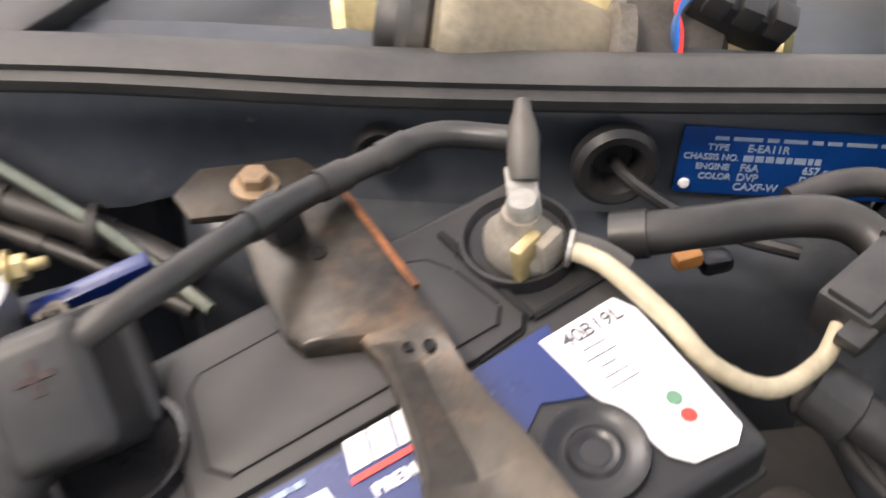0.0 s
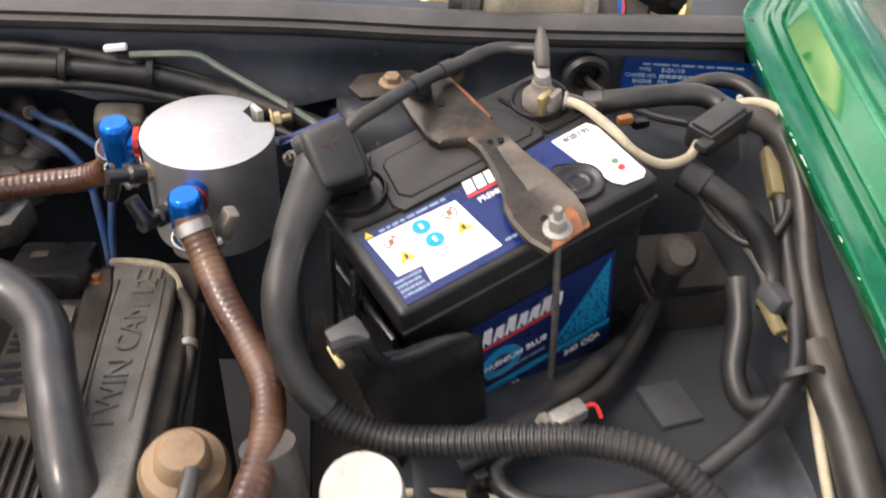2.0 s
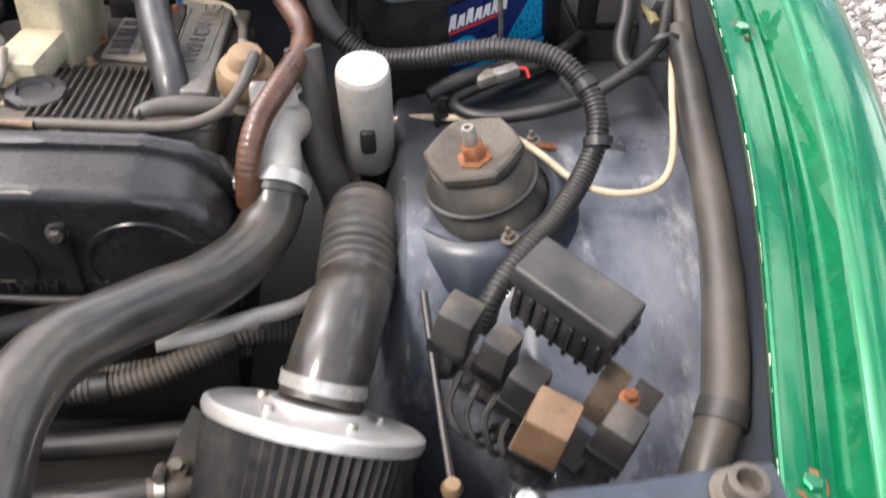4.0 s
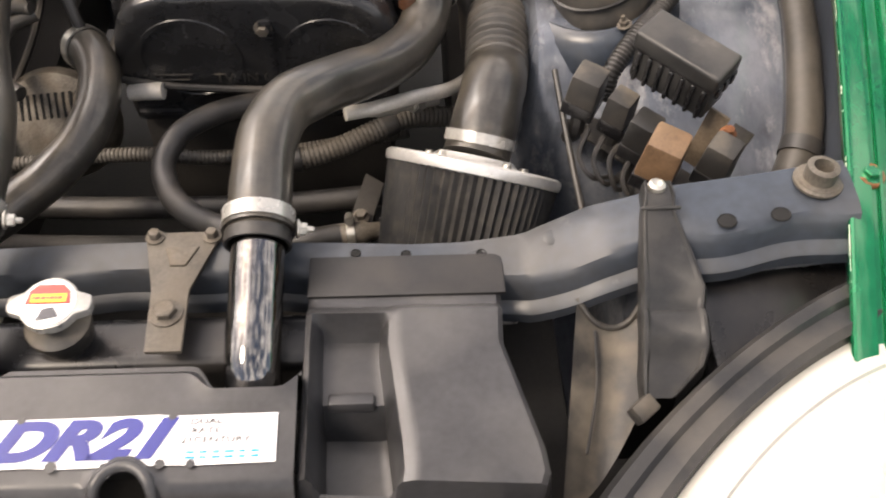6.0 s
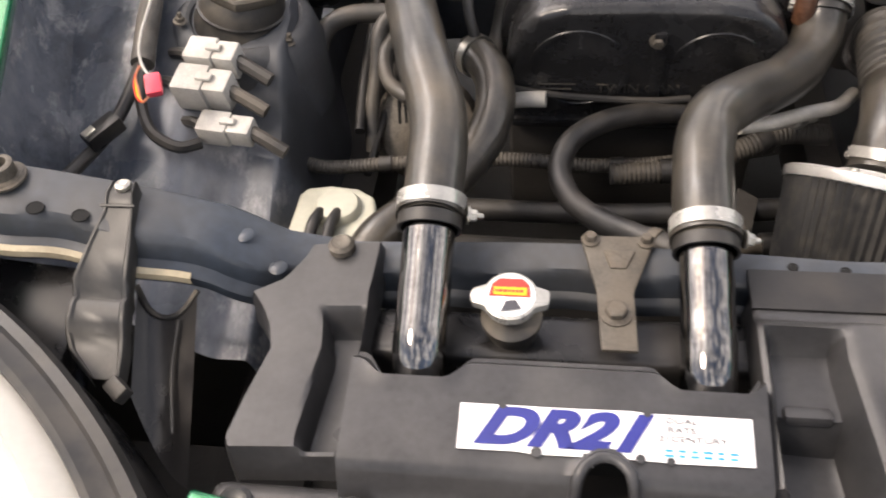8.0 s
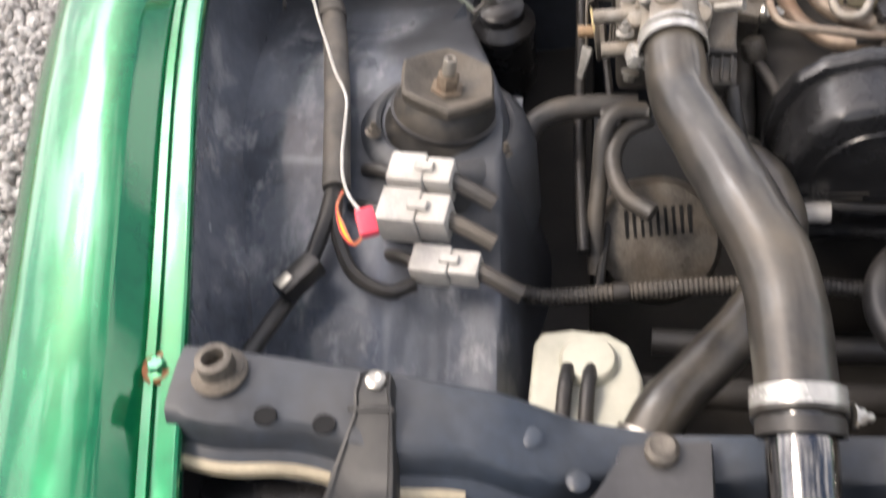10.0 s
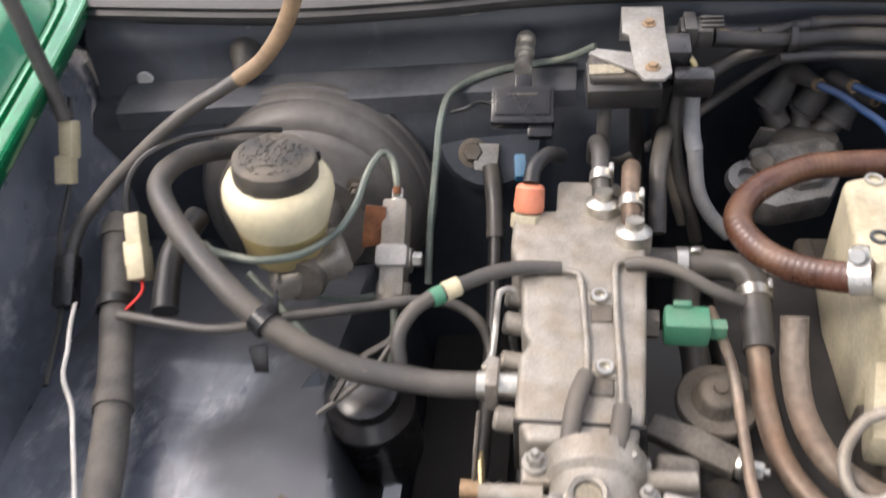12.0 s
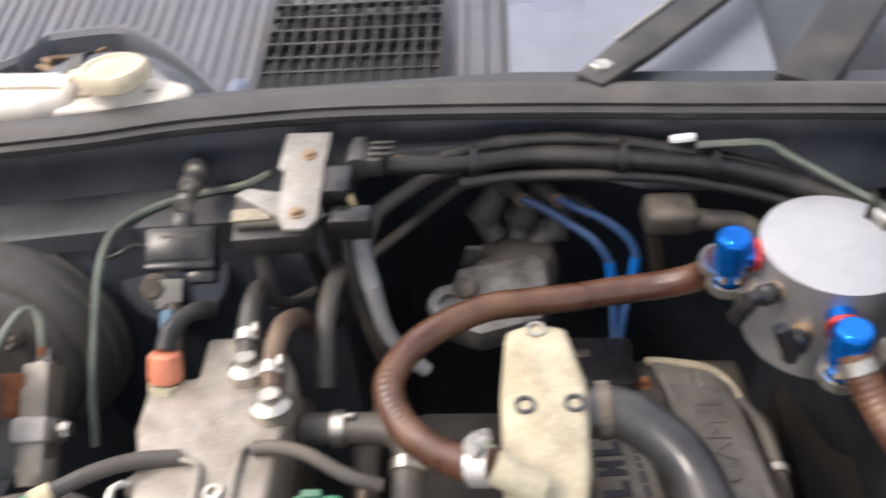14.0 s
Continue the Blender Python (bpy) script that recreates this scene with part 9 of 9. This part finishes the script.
    return part(name, bm, SHROUD, shr, "moulded black side pod with a pocket")


pod(1, (0.116, [0.272, 0.268, 0.290, 0.292, 0.285]), "side_pod")
bm = bmesh.new()
outer = [(-0.234, -0.336), (-0.240, -0.354), (-0.255, -0.378), (-0.280, -0.391), (-0.268, -0.405), (-0.259, -0.42), (-0.253, -0.441), (-0.264, -0.487), (-0.270, -0.518), (-0.262, -0.536)]
rows = []
for j in range(49):
    f = j / 48 * 9
    xo, yo = float(np.interp(f, range(10), [p[0] for p in outer])), float(np.interp(f, range(10), [p[1] for p in outer]))
    row = []
    for i in range(37):
        u = i / 36
        x, y = xo + (-0.174 - xo) * u, yo + 0.006 * u
        z = 0.618 - 0.02 * j / 48 - 0.04 * smooth01((0.04 - u) / 0.04) - 0.03 * smooth01((u - 0.96) / 0.04) - 0.03 * smooth01((j - 45) / 3) - 0.012 * smooth01((2 - j) / 2)
        z -= 0.03 * smooth01((u - 0.5 - 0.1 * j / 48) / 0.06) * smooth01((0.94 - u) / 0.05) * smooth01((j - 21) / 4) * smooth01((46 - j) / 3)
        row.append(bm.verts.new((x, y, z)))
    rows.append(row)
for p, q in zip(rows, rows[1:]):
    for k in range(36):
        bm.faces.new((p[k], q[k], q[k + 1], p[k + 1]))
bmesh.ops.recalc_face_normals(bm, faces=bm.faces[:])
part("side_pod", bm, SHROUD, shr, "moulded black side pod flared at its back")
part("pocket_step", box(0.034, 0.012, 0.010, at(0.153, -0.462, 0.584, -10, 0, 0), 0.003), SHROUD, shr)
part("rear_flange", box(0.152, 0.040, 0.004, at(0.195, -0.362, 0.6055, 0, 0, 0), 0.0015), LIDPLASTIC, shr)
part("pod_clip", lathe([(0.011, 0), (0.011, 0.006), (0.008, 0.009), (0.004, 0.007), (0, 0.007)], at(-0.208, -0.346, 0.617), 18), CASTDARK, shr)
part("front_skirt_left", box(0.115, 0.05, 0.05, at(-0.215, -0.565, 0.555), 0.012, 3), SHROUD, shr)
part("front_skirt_right", box(0.15, 0.05, 0.05, at(0.20, -0.572, 0.553), 0.012, 3), SHROUD, shr)
for x, y in ((-0.25, -0.56), (-0.165, -0.562), (0.185, -0.565), (0.225, -0.57), (0.255, -0.562)):
    part("skirt_boss", lathe([(0.013, 0), (0.013, 0.005), (0.010, 0.008), (0.006, 0.006), (0, 0.006)], at(x, y, 0.578, 15, 0, 0), 20), SHROUD, shr)
# sticker
STM = Matrix.Translation((0.006, -0.5055, shroud_z(0, -0.5055) + 0.0012)) @ at(0, 0, 0, 9.6, 0, 0)
stk = part("sticker", slab([(-0.100, -0.017), (-0.06, -0.0165), (-0.045, -0.0178), (0.02, -0.017), (0.05, -0.0178), (0.1, -0.017), (0.1, 0.017), (0.03, 0.0168), (0.02, 0.0178), (-0.03, 0.017), (-0.1, 0.0168)], 0.0005, STM, 0), WHITE, shr, "chipped white sticker with blue slanted letters")
letters("sticker_code", "DR21", 0.036, STM @ at(-0.031, 0.0, 0.0010) @ Matrix.Diagonal((1.36, 1.0, 1, 1)), BLUEP, stk, 0.0002, 0.42, "bold slanted blue letters", 0.0019)
for k, wd in enumerate(("DUAL", "RATE", "21CENTURY")):
    letters("sticker_word", wd, 0.0062, STM @ at(0.054 + (0.006 if k == 2 else -0.001), 0.012 - 0.0065 * k, 0.0010) @ Matrix.Diagonal((1.35, 0.9, 1, 1)), INK, stk)
rk = random.Random(9)
for k in range(12):
    part("sticker_dash", box(0.004 + 0.003 * rk.random(), 0.0016, 0.0003, STM @ at(0.044 + 0.0085 * (k % 6), -0.0092 - 0.0036 * (k // 6), 0.001), 0, 1), CYAN, stk)
for x, y, r in ((-0.045, -0.0165, 0.004), (0.025, -0.0165, 0.0035), (0.045, -0.017, 0.003), (-0.07, 0.0165, 0.003), (0.03, 0.0165, 0.003)):
    part("sticker_chip", lathe([(0, 0), (r, 0), (r, 0.0004), (0, 0.0004)], STM @ at(x, y, 0.0011), 7), SHROUD, stk)

# ---- overflow bottle ----
ob_ = thing("overflow_bottle", (-0.257, -0.21, 0.46), "yellowed white coolant overflow bottle with black hoses", "bottle")
part("bottle", slab([(-0.302, -0.182), (-0.296, -0.170), (-0.27, -0.166), (-0.240, -0.170), (-0.222, -0.182), (-0.212, -0.215), (-0.214, -0.25), (-0.226, -0.268), (-0.29, -0.268), (-0.304, -0.25)], 0.112, at(0, 0, 0.405), 0.015, seg=4), BOTTLE, ob_)
part("bottle_cap", lathe([(0.024, 0), (0.024, 0.008), (0.021, 0.012), (0.008, 0.0135), (0, 0.0135)], at(-0.256, -0.203, 0.514), 28), BOTTLE, ob_, "yellowed cap with two spouts")
for dx in (-0.010, 0.008):
    part("bottle_hose", tube([(-0.262 + dx, -0.212, 0.522), (-0.264 + dx, -0.235, 0.528), (-0.266 + dx, -0.265, 0.518), (-0.268 + dx, -0.30, 0.49)], 0.0062, 10), RUBBER, ob_)

# ---- driver's side wing: connectors, canister ----
for p, s, lab in (((-0.398, -0.082, 0.615), (0.054, 0.030, 0.034), "dirty white multi-pin connector"), ((-0.401, -0.117, 0.603), (0.058, 0.034, 0.036), "dirty white multi-pin connector"), ((-0.374, -0.152, 0.578), (0.056, 0.027, 0.026), "pale grey connector pair")):
    c = thing("white_connector", p, lab + " on the inner wing", "connector", "wing connectors")
    m = Matrix.Translation(p) @ at(0, 0, 0, 12, 0, -8)
    part("plug", box(s[0] * 0.6, s[1], s[2], m @ at(-s[0] * 0.2, 0, 0), 0.003), OFFWHITE, c)
    part("socket", box(s[0] * 0.45, s[1] * 0.86, s[2] * 0.9, m @ at(s[0] * 0.32, 0, 0), 0.003), OFFWHITE, c)
    part("latch", box(s[0] * 0.3, s[1] * 0.3, 0.004, m @ at(s[0] * 0.1, 0, s[2] / 2 + 0.001), 0.001, 1), OFFWHITE, c)
    part("lead", tube([m @ Vector((s[0] * 0.5, 0, 0)), m @ Vector((s[0] * 0.8, -0.006, -0.003)), m @ Vector((s[0] * 1.2, -0.012, -0.012))], 0.0075, 8), HOSE, c)
    part("lead", tube([m @ Vector((-s[0] * 0.5, 0, 0)), m @ Vector((-s[0] * 0.75, 0.006, -0.003)), m @ Vector((-s[0] * 1.1, 0.012, -0.012))], 0.006, 8), RUBBER, c)
rcn = thing("red_connector", (-0.424, -0.166, 0.645), "red crimp connector joining thin coloured wires", "connector")
part("crimp", box(0.016, 0.024, 0.009, at(-0.426, -0.168, 0.646, 20, 0, 20), 0.003), PINK, rcn)
for k, mt in enumerate((REDP, YELLOW, ORANGE)):
    part("wire", tube([(-0.426, -0.178, 0.643), (-0.436, -0.182, 0.636), (-0.450, -0.165 + 0.004 * k, 0.634), (-0.458, -0.14, 0.636), (-0.455, -0.125, 0.64)], 0.0013, 6, 0.004), mt, rcn)
hose("wing_loom", [(-0.47, -0.10, 0.618), (-0.468, -0.13, 0.60), (-0.45, -0.165, 0.585), (-0.42, -0.178, 0.575), (-0.40, -0.165, 0.57)], 0.0062, RUBBER, "black loom below the white connectors", "loom", n=8)
hose("wing_loom", [(-0.472, -0.09, 0.622), (-0.478, -0.13, 0.605), (-0.49, -0.175, 0.59), (-0.505, -0.215, 0.585), (-0.515, -0.26, 0.59), (-0.515, -0.30, 0.60)], 0.0072, RUBBER, "black loom along the wing to the front panel", "loom", n=10)
bc = thing("black_connector", (-0.49, -0.18, 0.6), "black plug connector on the wing loom", "connector")
part("plug", box(0.02, 0.04, 0.018, at(-0.488, -0.185, 0.6, 10, 0, -38), 0.003), PLASTIC, bc)
part("metal_clip", box(0.010, 0.014, 0.006, at(-0.497, -0.195, 0.606, 10, 0, -38), 0.001), STEEL, bc)
ccn = thing("charcoal_canister", (-0.348, 0.16, 0.55), "black domed solenoid canister behind the strut tower", "canister")
part("body", lathe([(0.030, -0.08), (0.032, -0.07), (0.032, -0.01), (0.0335, -0.006), (0.0335, 0.0), (0.030, 0.004), (0.024, 0.010), (0.023, 0.020), (0.016, 0.024), (0, 0.024)], at(-0.346, 0.158, 0.615, 10, 0, 0), 32), PLASTIC, ccn)
part("shield", slab([(-0.043, -0.02), (0.012, 0.03), (0.012, -0.055), (-0.04, -0.03)], 0.003, align((-0.395, 0.165, 0.60), (0.2, -0.8, 0.55)), 0.001), DARKPAINT, ccn, "dark sheet metal shield")
single("white_tag", slab([(-0.008, -0.006), (0.006, -0.008), (0.009, 0.005), (-0.004, 0.008)], 0.0008, at(-0.338, 0.143, 0.523, 30, 0, 10), 0), WHITE, "torn white paper tag", "tag")
alt = thing("alternator", (-0.195, -0.03, 0.47), "grimy alternator low beside the engine", "alternator")
part("housing", lathe([(0.05, -0.06), (0.062, -0.05), (0.064, 0.0), (0.056, 0.014), (0.03, 0.02), (0, 0.02)], align((-0.192, -0.018, 0.472), (0.1, -0.75, 0.65)), 32), CASTDARK, alt)
# Black bars on the closed housing paint the dark in its cooling slots.
for k in range(9):
    part("slot_shade", box(0.0035, 0.028, 0.002, align((-0.192, -0.018, 0.472), (0.1, -0.75, 0.65)) @ at(-0.030 + 0.0075 * k, 0.020, 0.0195), 0.0006, 1), GAPSHADE, alt)
hose("engine_hose", [(-0.205, 0.043, 0.585), (-0.222, 0.040, 0.588), (-0.236, 0.034, 0.586), (-0.244, 0.021, 0.573), (-0.247, -0.001, 0.54), (-0.251, -0.03, 0.51), (-0.25, -0.06, 0.47)], 0.0085, HOSE, "grey hose bent down beside the throttle", n=12)
hose("engine_hose", [(-0.245, 0.048, 0.576), (-0.225, 0.045, 0.58), (-0.20, 0.04, 0.585)], 0.007, HOSE, "short hose stub below the throttle body", n=12)
hose("radiator_crosspipe", [(-0.20, -0.13, 0.455), (-0.1, -0.135, 0.455), (0.05, -0.14, 0.46), (0.2, -0.13, 0.465)], 0.012, RUBBER, "long dark pipe across the bay", "pipe", n=14)
hose("chassis_pipe", [(-0.30, -0.16, 0.43), (-0.1, -0.17, 0.43), (0.1, -0.17, 0.43), (0.3, -0.16, 0.43)], 0.014, DEEP, "near-black low crosspipe under the engine bay", "pipe", n=12)
hose("small_coolant_stub", [(-0.085, -0.055, 0.545), (-0.07, -0.06, 0.55), (-0.05, -0.062, 0.552)], 0.009, OFFWHITE, "white ended hose stub", n=12)
hose("cross_lead", [(-0.10, -0.05, 0.56), (-0.04, -0.055, 0.552), (0.05, -0.06, 0.55), (0.10, -0.055, 0.55)], 0.004, RUBBER, "thin dark lead under the timing cover", "lead", n=8)

# ---- passenger side: brackets and connectors by the battery ----
tr = thing("battery_tray_bracket", (0.33, 0.15, 0.66), "black plastic battery tray with a torn upright", "battery tray")
TW = BM @ at(0, -0.014, 0, 90, 0, 0)
part("front_wall", slab([(-0.053, 0.030), (-0.036, 0.026), (-0.026, -0.002), (-0.010, -0.012), (0.012, -0.018), (0.030, -0.028), (0.041, -0.040), (0.038, -0.16), (-0.03, -0.16), (-0.046, 0.004)], 0.005, TW, 0.002), PLASTIC, tr, "torn black tray wall")
part("wall_lip", tube([TW @ Vector((-0.053, 0.031, 0.006)), TW @ Vector((-0.037, 0.027, 0.008)), TW @ Vector((-0.027, -0.001, 0.008)), TW @ Vector((-0.010, -0.012, 0.007)), TW @ Vector((0.012, -0.018, 0.006)), TW @ Vector((0.030, -0.028, 0.005))], 0.0035, 8), PLASTIC, tr)
for px, py, pz, h in ((0.296, 0.199, 0.742, 0.09), (0.281, 0.222, 0.757, 0.10)):
    part("upright", slab([(-0.004, 0), (0.004, -0.004), (0.010, -h), (-0.008, -h)], 0.004, Matrix.Translation((px, py, pz)) @ at(0, 0, 0, 90, 0, 110), 0.0015), PLASTIC, tr)
part("side_wall", slab([(0.0, -0.12), (0.10, -0.12), (0.10, -0.035), (0.05, -0.03), (0.0, -0.02)], 0.004, BM @ at(-0.012, 0, 0) @ at(0, 0, 0, 90, 0, 90), 0.0015), PLASTIC, tr)
part("latch_block", box(0.022, 0.020, 0.02, BM @ at(-0.040, -0.012, 0.016), 0.004), FUSEPL, tr)
part("latch_clip", box(0.004, 0.016, 0.003, BM @ at(-0.051, -0.017, 0.018), 0.0006, 1), GOLD, tr)
part("tray_floor", box(0.21, 0.15, 0.01, BM @ at(0.09, 0.06, -0.214), 0.003), PLASTIC, tr)
bkc = thing("black_connector", (0.57, 0.315, 0.76), "large black moulded connector on the earth cable", "connector")
KC = at(0.563, 0.309, 0.767, 6, 0, -54)
part("shell", box(0.023, 0.046, 0.020, KC, 0.004), FUSEPL, bkc)
part("ridge", box(0.017, 0.042, 0.004, KC @ at(0, 0, 0.0105), 0.0015), FUSEPL, bkc)
part("end_collar", box(0.025, 0.006, 0.022, KC @ at(0, 0.022, 0), 0.002), FUSEPL, bkc)
part("latch", box(0.010, 0.012, 0.006, KC @ at(0.008, -0.026, 0.004), 0.0015), FUSEPL, bkc)
part("comb", lathe([(0.0105, -0.010), (0.0118, -0.009), (0.0118, 0.008), (0.0105, 0.009)], align((0.541, 0.277, 0.746), (0.7, -0.55, -0.25)), 14, wob=lambda a: 1 + 0.07 * (math.sin(9 * a) > 0)), FUSEPL, bkc)
part("conduit", tube([(0.538, 0.279, 0.748), (0.556, 0.266, 0.742), (0.576, 0.249, 0.730), (0.588, 0.238, 0.715), (0.592, 0.222, 0.698), (0.588, 0.205, 0.685)], 0.0095, 14), RUBBER, bkc)
part("branch", tube([(0.542, 0.275, 0.744), (0.545, 0.272, 0.735), (0.554, 0.265, 0.724), (0.567, 0.253, 0.715), (0.578, 0.242, 0.714), (0.592, 0.240, 0.720), (0.605, 0.251, 0.730), (0.610, 0.262, 0.735)], 0.0035, 10), RUBBER, bkc)
part("bare_lead", tube([(0.549, 0.268, 0.738), (0.565, 0.256, 0.720), (0.579, 0.240, 0.708), (0.584, 0.222, 0.702), (0.582, 0.206, 0.698)], 0.0026, 8), HOSE, bkc)
orp = thing("orange_plug", (0.509, 0.352, 0.747), "small orange plastic plug by the earth cable", "plug")
part("plug", box(0.012, 0.007, 0.007, at(0.509, 0.350, 0.748, 0, -6, 12), 0.002), AMBER, orp)
part("tail", box(0.014, 0.010, 0.008, at(0.522, 0.352, 0.744, 0, 0, 12), 0.003), PLASTIC, orp)
grc = thing("grey_connector", (0.435, 0.145, 0.65), "dirty grey plug lying on the wing with pink wires", "connector")
part("plug", box(0.026, 0.013, 0.012, at(0.436, 0.148, 0.65, 0, -8, 22), 0.003), ZINC, grc)
part("socket", box(0.020, 0.014, 0.012, at(0.415, 0.140, 0.648, 0, -8, 22), 0.003), CAST, grc)
part("wire", tube([(0.448, 0.153, 0.652), (0.456, 0.154, 0.652), (0.460, 0.148, 0.645)], 0.0016, 6, 0.003), REDP, grc)
ycn = thing("yellowed_connector", (0.57, 0.17, 0.70), "yellowed connectors and grey tape on the wing loom", "connector")
part("grey_cover", box(0.018, 0.022, 0.014, at(0.584, 0.197, 0.703, 0, 20, 15), 0.003), LEDGE, ycn)
part("yellow_plug", box(0.008, 0.03, 0.008, at(0.579, 0.188, 0.697, 15, 20, 15), 0.002), YCON, ycn)
part("yellow_block", box(0.012, 0.012, 0.010, at(0.593, 0.177, 0.688, 0, 20, 15), 0.002), YCON, ycn)
part("tie", band(align((0.583, 0.138, 0.688), (0, 1, 0.3)), 0.016, 0.005, False), RUBBER, ycn)
part("upper_plug", box(0.010, 0.04, 0.012, at(0.607, 0.291, 0.739, 22, 0, -5), 0.002), YCON, ycn)
hose("wing_loom", [(0.556, 0.205, 0.715), (0.553, 0.18, 0.70), (0.545, 0.155, 0.68), (0.55, 0.135, 0.668), (0.57, 0.13, 0.672)], 0.0082, RUBBER, "grey taped loom looping on the wing", "loom", n=10)
sq = thing("wing_patch", (0.528, 0.177, 0.64), "grey square foam patch stuck on the inner wing", "patch")
part("patch", box(0.034, 0.04, 0.006, at(0.522, 0.178, wing(0.522, 0.178) + 0.003, -4, 2, 12), 0.002), LEDGE, sq)
bx = thing("relay_bracket_box", (0.55, 0.29, 0.66), "black sheet metal box behind the battery", "box")
part("box", box(0.075, 0.07, 0.09, at(0.565, 0.31, 0.585, 0, 0, 4), 0.006), DEEP, bx)
part("box_lid", box(0.07, 0.066, 0.008, at(0.565, 0.31, 0.634, 0, 0, 4), 0.003), DEEP, bx)
part("stalk", tube([(0.545, 0.285, 0.63), (0.54, 0.272, 0.66), (0.537, 0.264, 0.682)], 0.011, 12), DEEP, bx)
part("rusty_cap", lathe([(0, 0.014), (0.010, 0.013), (0.014, 0.008), (0.016, 0.0)], at(0.537, 0.262, 0.687, 40, 0, 0), 18), CAMDIRT, bx, "rusty round cap")
lc = thing("tube_clip", (0.371, 0.109, 0.629), "black plastic clip holding the cream tube", "clip")
part("clip", box(0.010, 0.006, 0.022, at(0.371, 0.108, 0.636, 0, 10, 20), 0.001), PLASTIC, lc)
part("clip_ring", lathe([(0.006, -0.003), (0.009, -0.003), (0.009, 0.003), (0.006, 0.003), (0.006, -0.003)], align((0.374, 0.10, 0.624), (0.3, -0.9, 0.3)), 16), PLASTIC, lc)
rs = thing("rust_spot", (0.46, 0.065, wing(0.46, 0.065)), "flaking rust patch with an old clip on the wing", "clip")
part("clip", box(0.026, 0.008, 0.003, at(0.462, 0.065, wing(0.46, 0.065) + 0.0025, 0, 0, -10), 0.001), RUST, rs)

# ---- low clutter under the bay ----
hose("transmission_cable", [(-0.255, 0.30, 0.55), (-0.24, 0.2, 0.53), (-0.235, 0.1, 0.51), (-0.238, 0.0, 0.50), (-0.25, -0.1, 0.47)], 0.0045, RUBBER, "grimy black cable low beside the engine", "cable", n=8)
hose("heater_hose", [(-0.10, 0.34, 0.60), (-0.115, 0.28, 0.61), (-0.11, 0.22, 0.60), (-0.105, 0.14, 0.57), (-0.11, 0.06, 0.55), (-0.12, 0.0, 0.53)], 0.011, HOSE, "dusty heater hose beside the plenum", n=14)
hose("heater_hose", [(-0.20, -0.055, 0.545), (-0.225, -0.035, 0.55), (-0.235, 0.0, 0.56), (-0.225, 0.03, 0.57), (-0.2, 0.045, 0.575)], 0.0085, HOSE, "bent grey hose under the throttle body", n=12)
lbr = thing("radiator_bracket", (0.155, -0.17, 0.46), "grimy steel bracket and hose joint before the engine", "bracket")
part("arm", slab([(-0.012, -0.05), (0.012, -0.05), (0.016, 0.04), (-0.006, 0.05)], 0.004, at(0.150, -0.165, 0.470, 8, 0, -12), 0.001), DEEP, lbr)
part("bolt", hexbolt(at(0.150, -0.175, 0.476, 10, 0, 0), 0.006, 0.006), CASTDARK, lbr)
part("joint", lathe([(0, 0), (0.011, 0), (0.012, 0.003), (0.012, 0.03), (0.009, 0.034), (0.009, 0.055), (0, 0.055)], align((0.125, -0.195, 0.47), (1, 0.1, 0.05)), 16), CASTDARK, lbr)
part("joint_clamp", band(align((0.14, -0.1935, 0.471), (1, 0.1, 0.05)), 0.0125, 0.008, True, None, 60), STEEL, lbr)
hose("radiator_hose", [(0.17, -0.19, 0.472), (0.20, -0.185, 0.475), (0.24, -0.16, 0.49), (0.27, -0.13, 0.50)], 0.0125, RUBBER, "black hose from the front joint to the inlet side", n=14)
hose("radiator_hose", [(0.13, -0.195, 0.47), (0.09, -0.20, 0.468), (0.05, -0.195, 0.46), (0.0, -0.19, 0.45)], 0.0125, RUBBER, "black hose across to the radiator", n=14)
un = thing("pipe_union", (0.2, -0.077, 0.54), "silver air conditioning union with a white end before the engine", "union")
ua, ub = Vector((0.167, -0.104, 0.557)), Vector((0.231, -0.05, 0.524))
part("sleeve", lathe([(0, 0), (0.0075, 0), (0.008, 0.002), (0.008, 0.03), (0.0065, 0.032), (0.0065, 0.05), (0.0085, 0.052), (0.0085, 0.066), (0.006, 0.068), (0.006, 0.09), (0, 0.09)], align(ua, ub - ua), 18), ALUMATT, un, "dull silver sleeve")
part("hex_nut", lathe([(0.006, 0), (0.0105, 0), (0.0105, 0.011), (0.006, 0.011)], align(ua + (ub - ua) * 0.6, ub - ua), 6), ZINC, un)
part("white_end", lathe([(0, -0.008), (0.0055, -0.008), (0.007, -0.006), (0.007, 0.006), (0, 0.006)], align(ua, ub - ua), 16), OFFWHITE, un, "white plastic end")
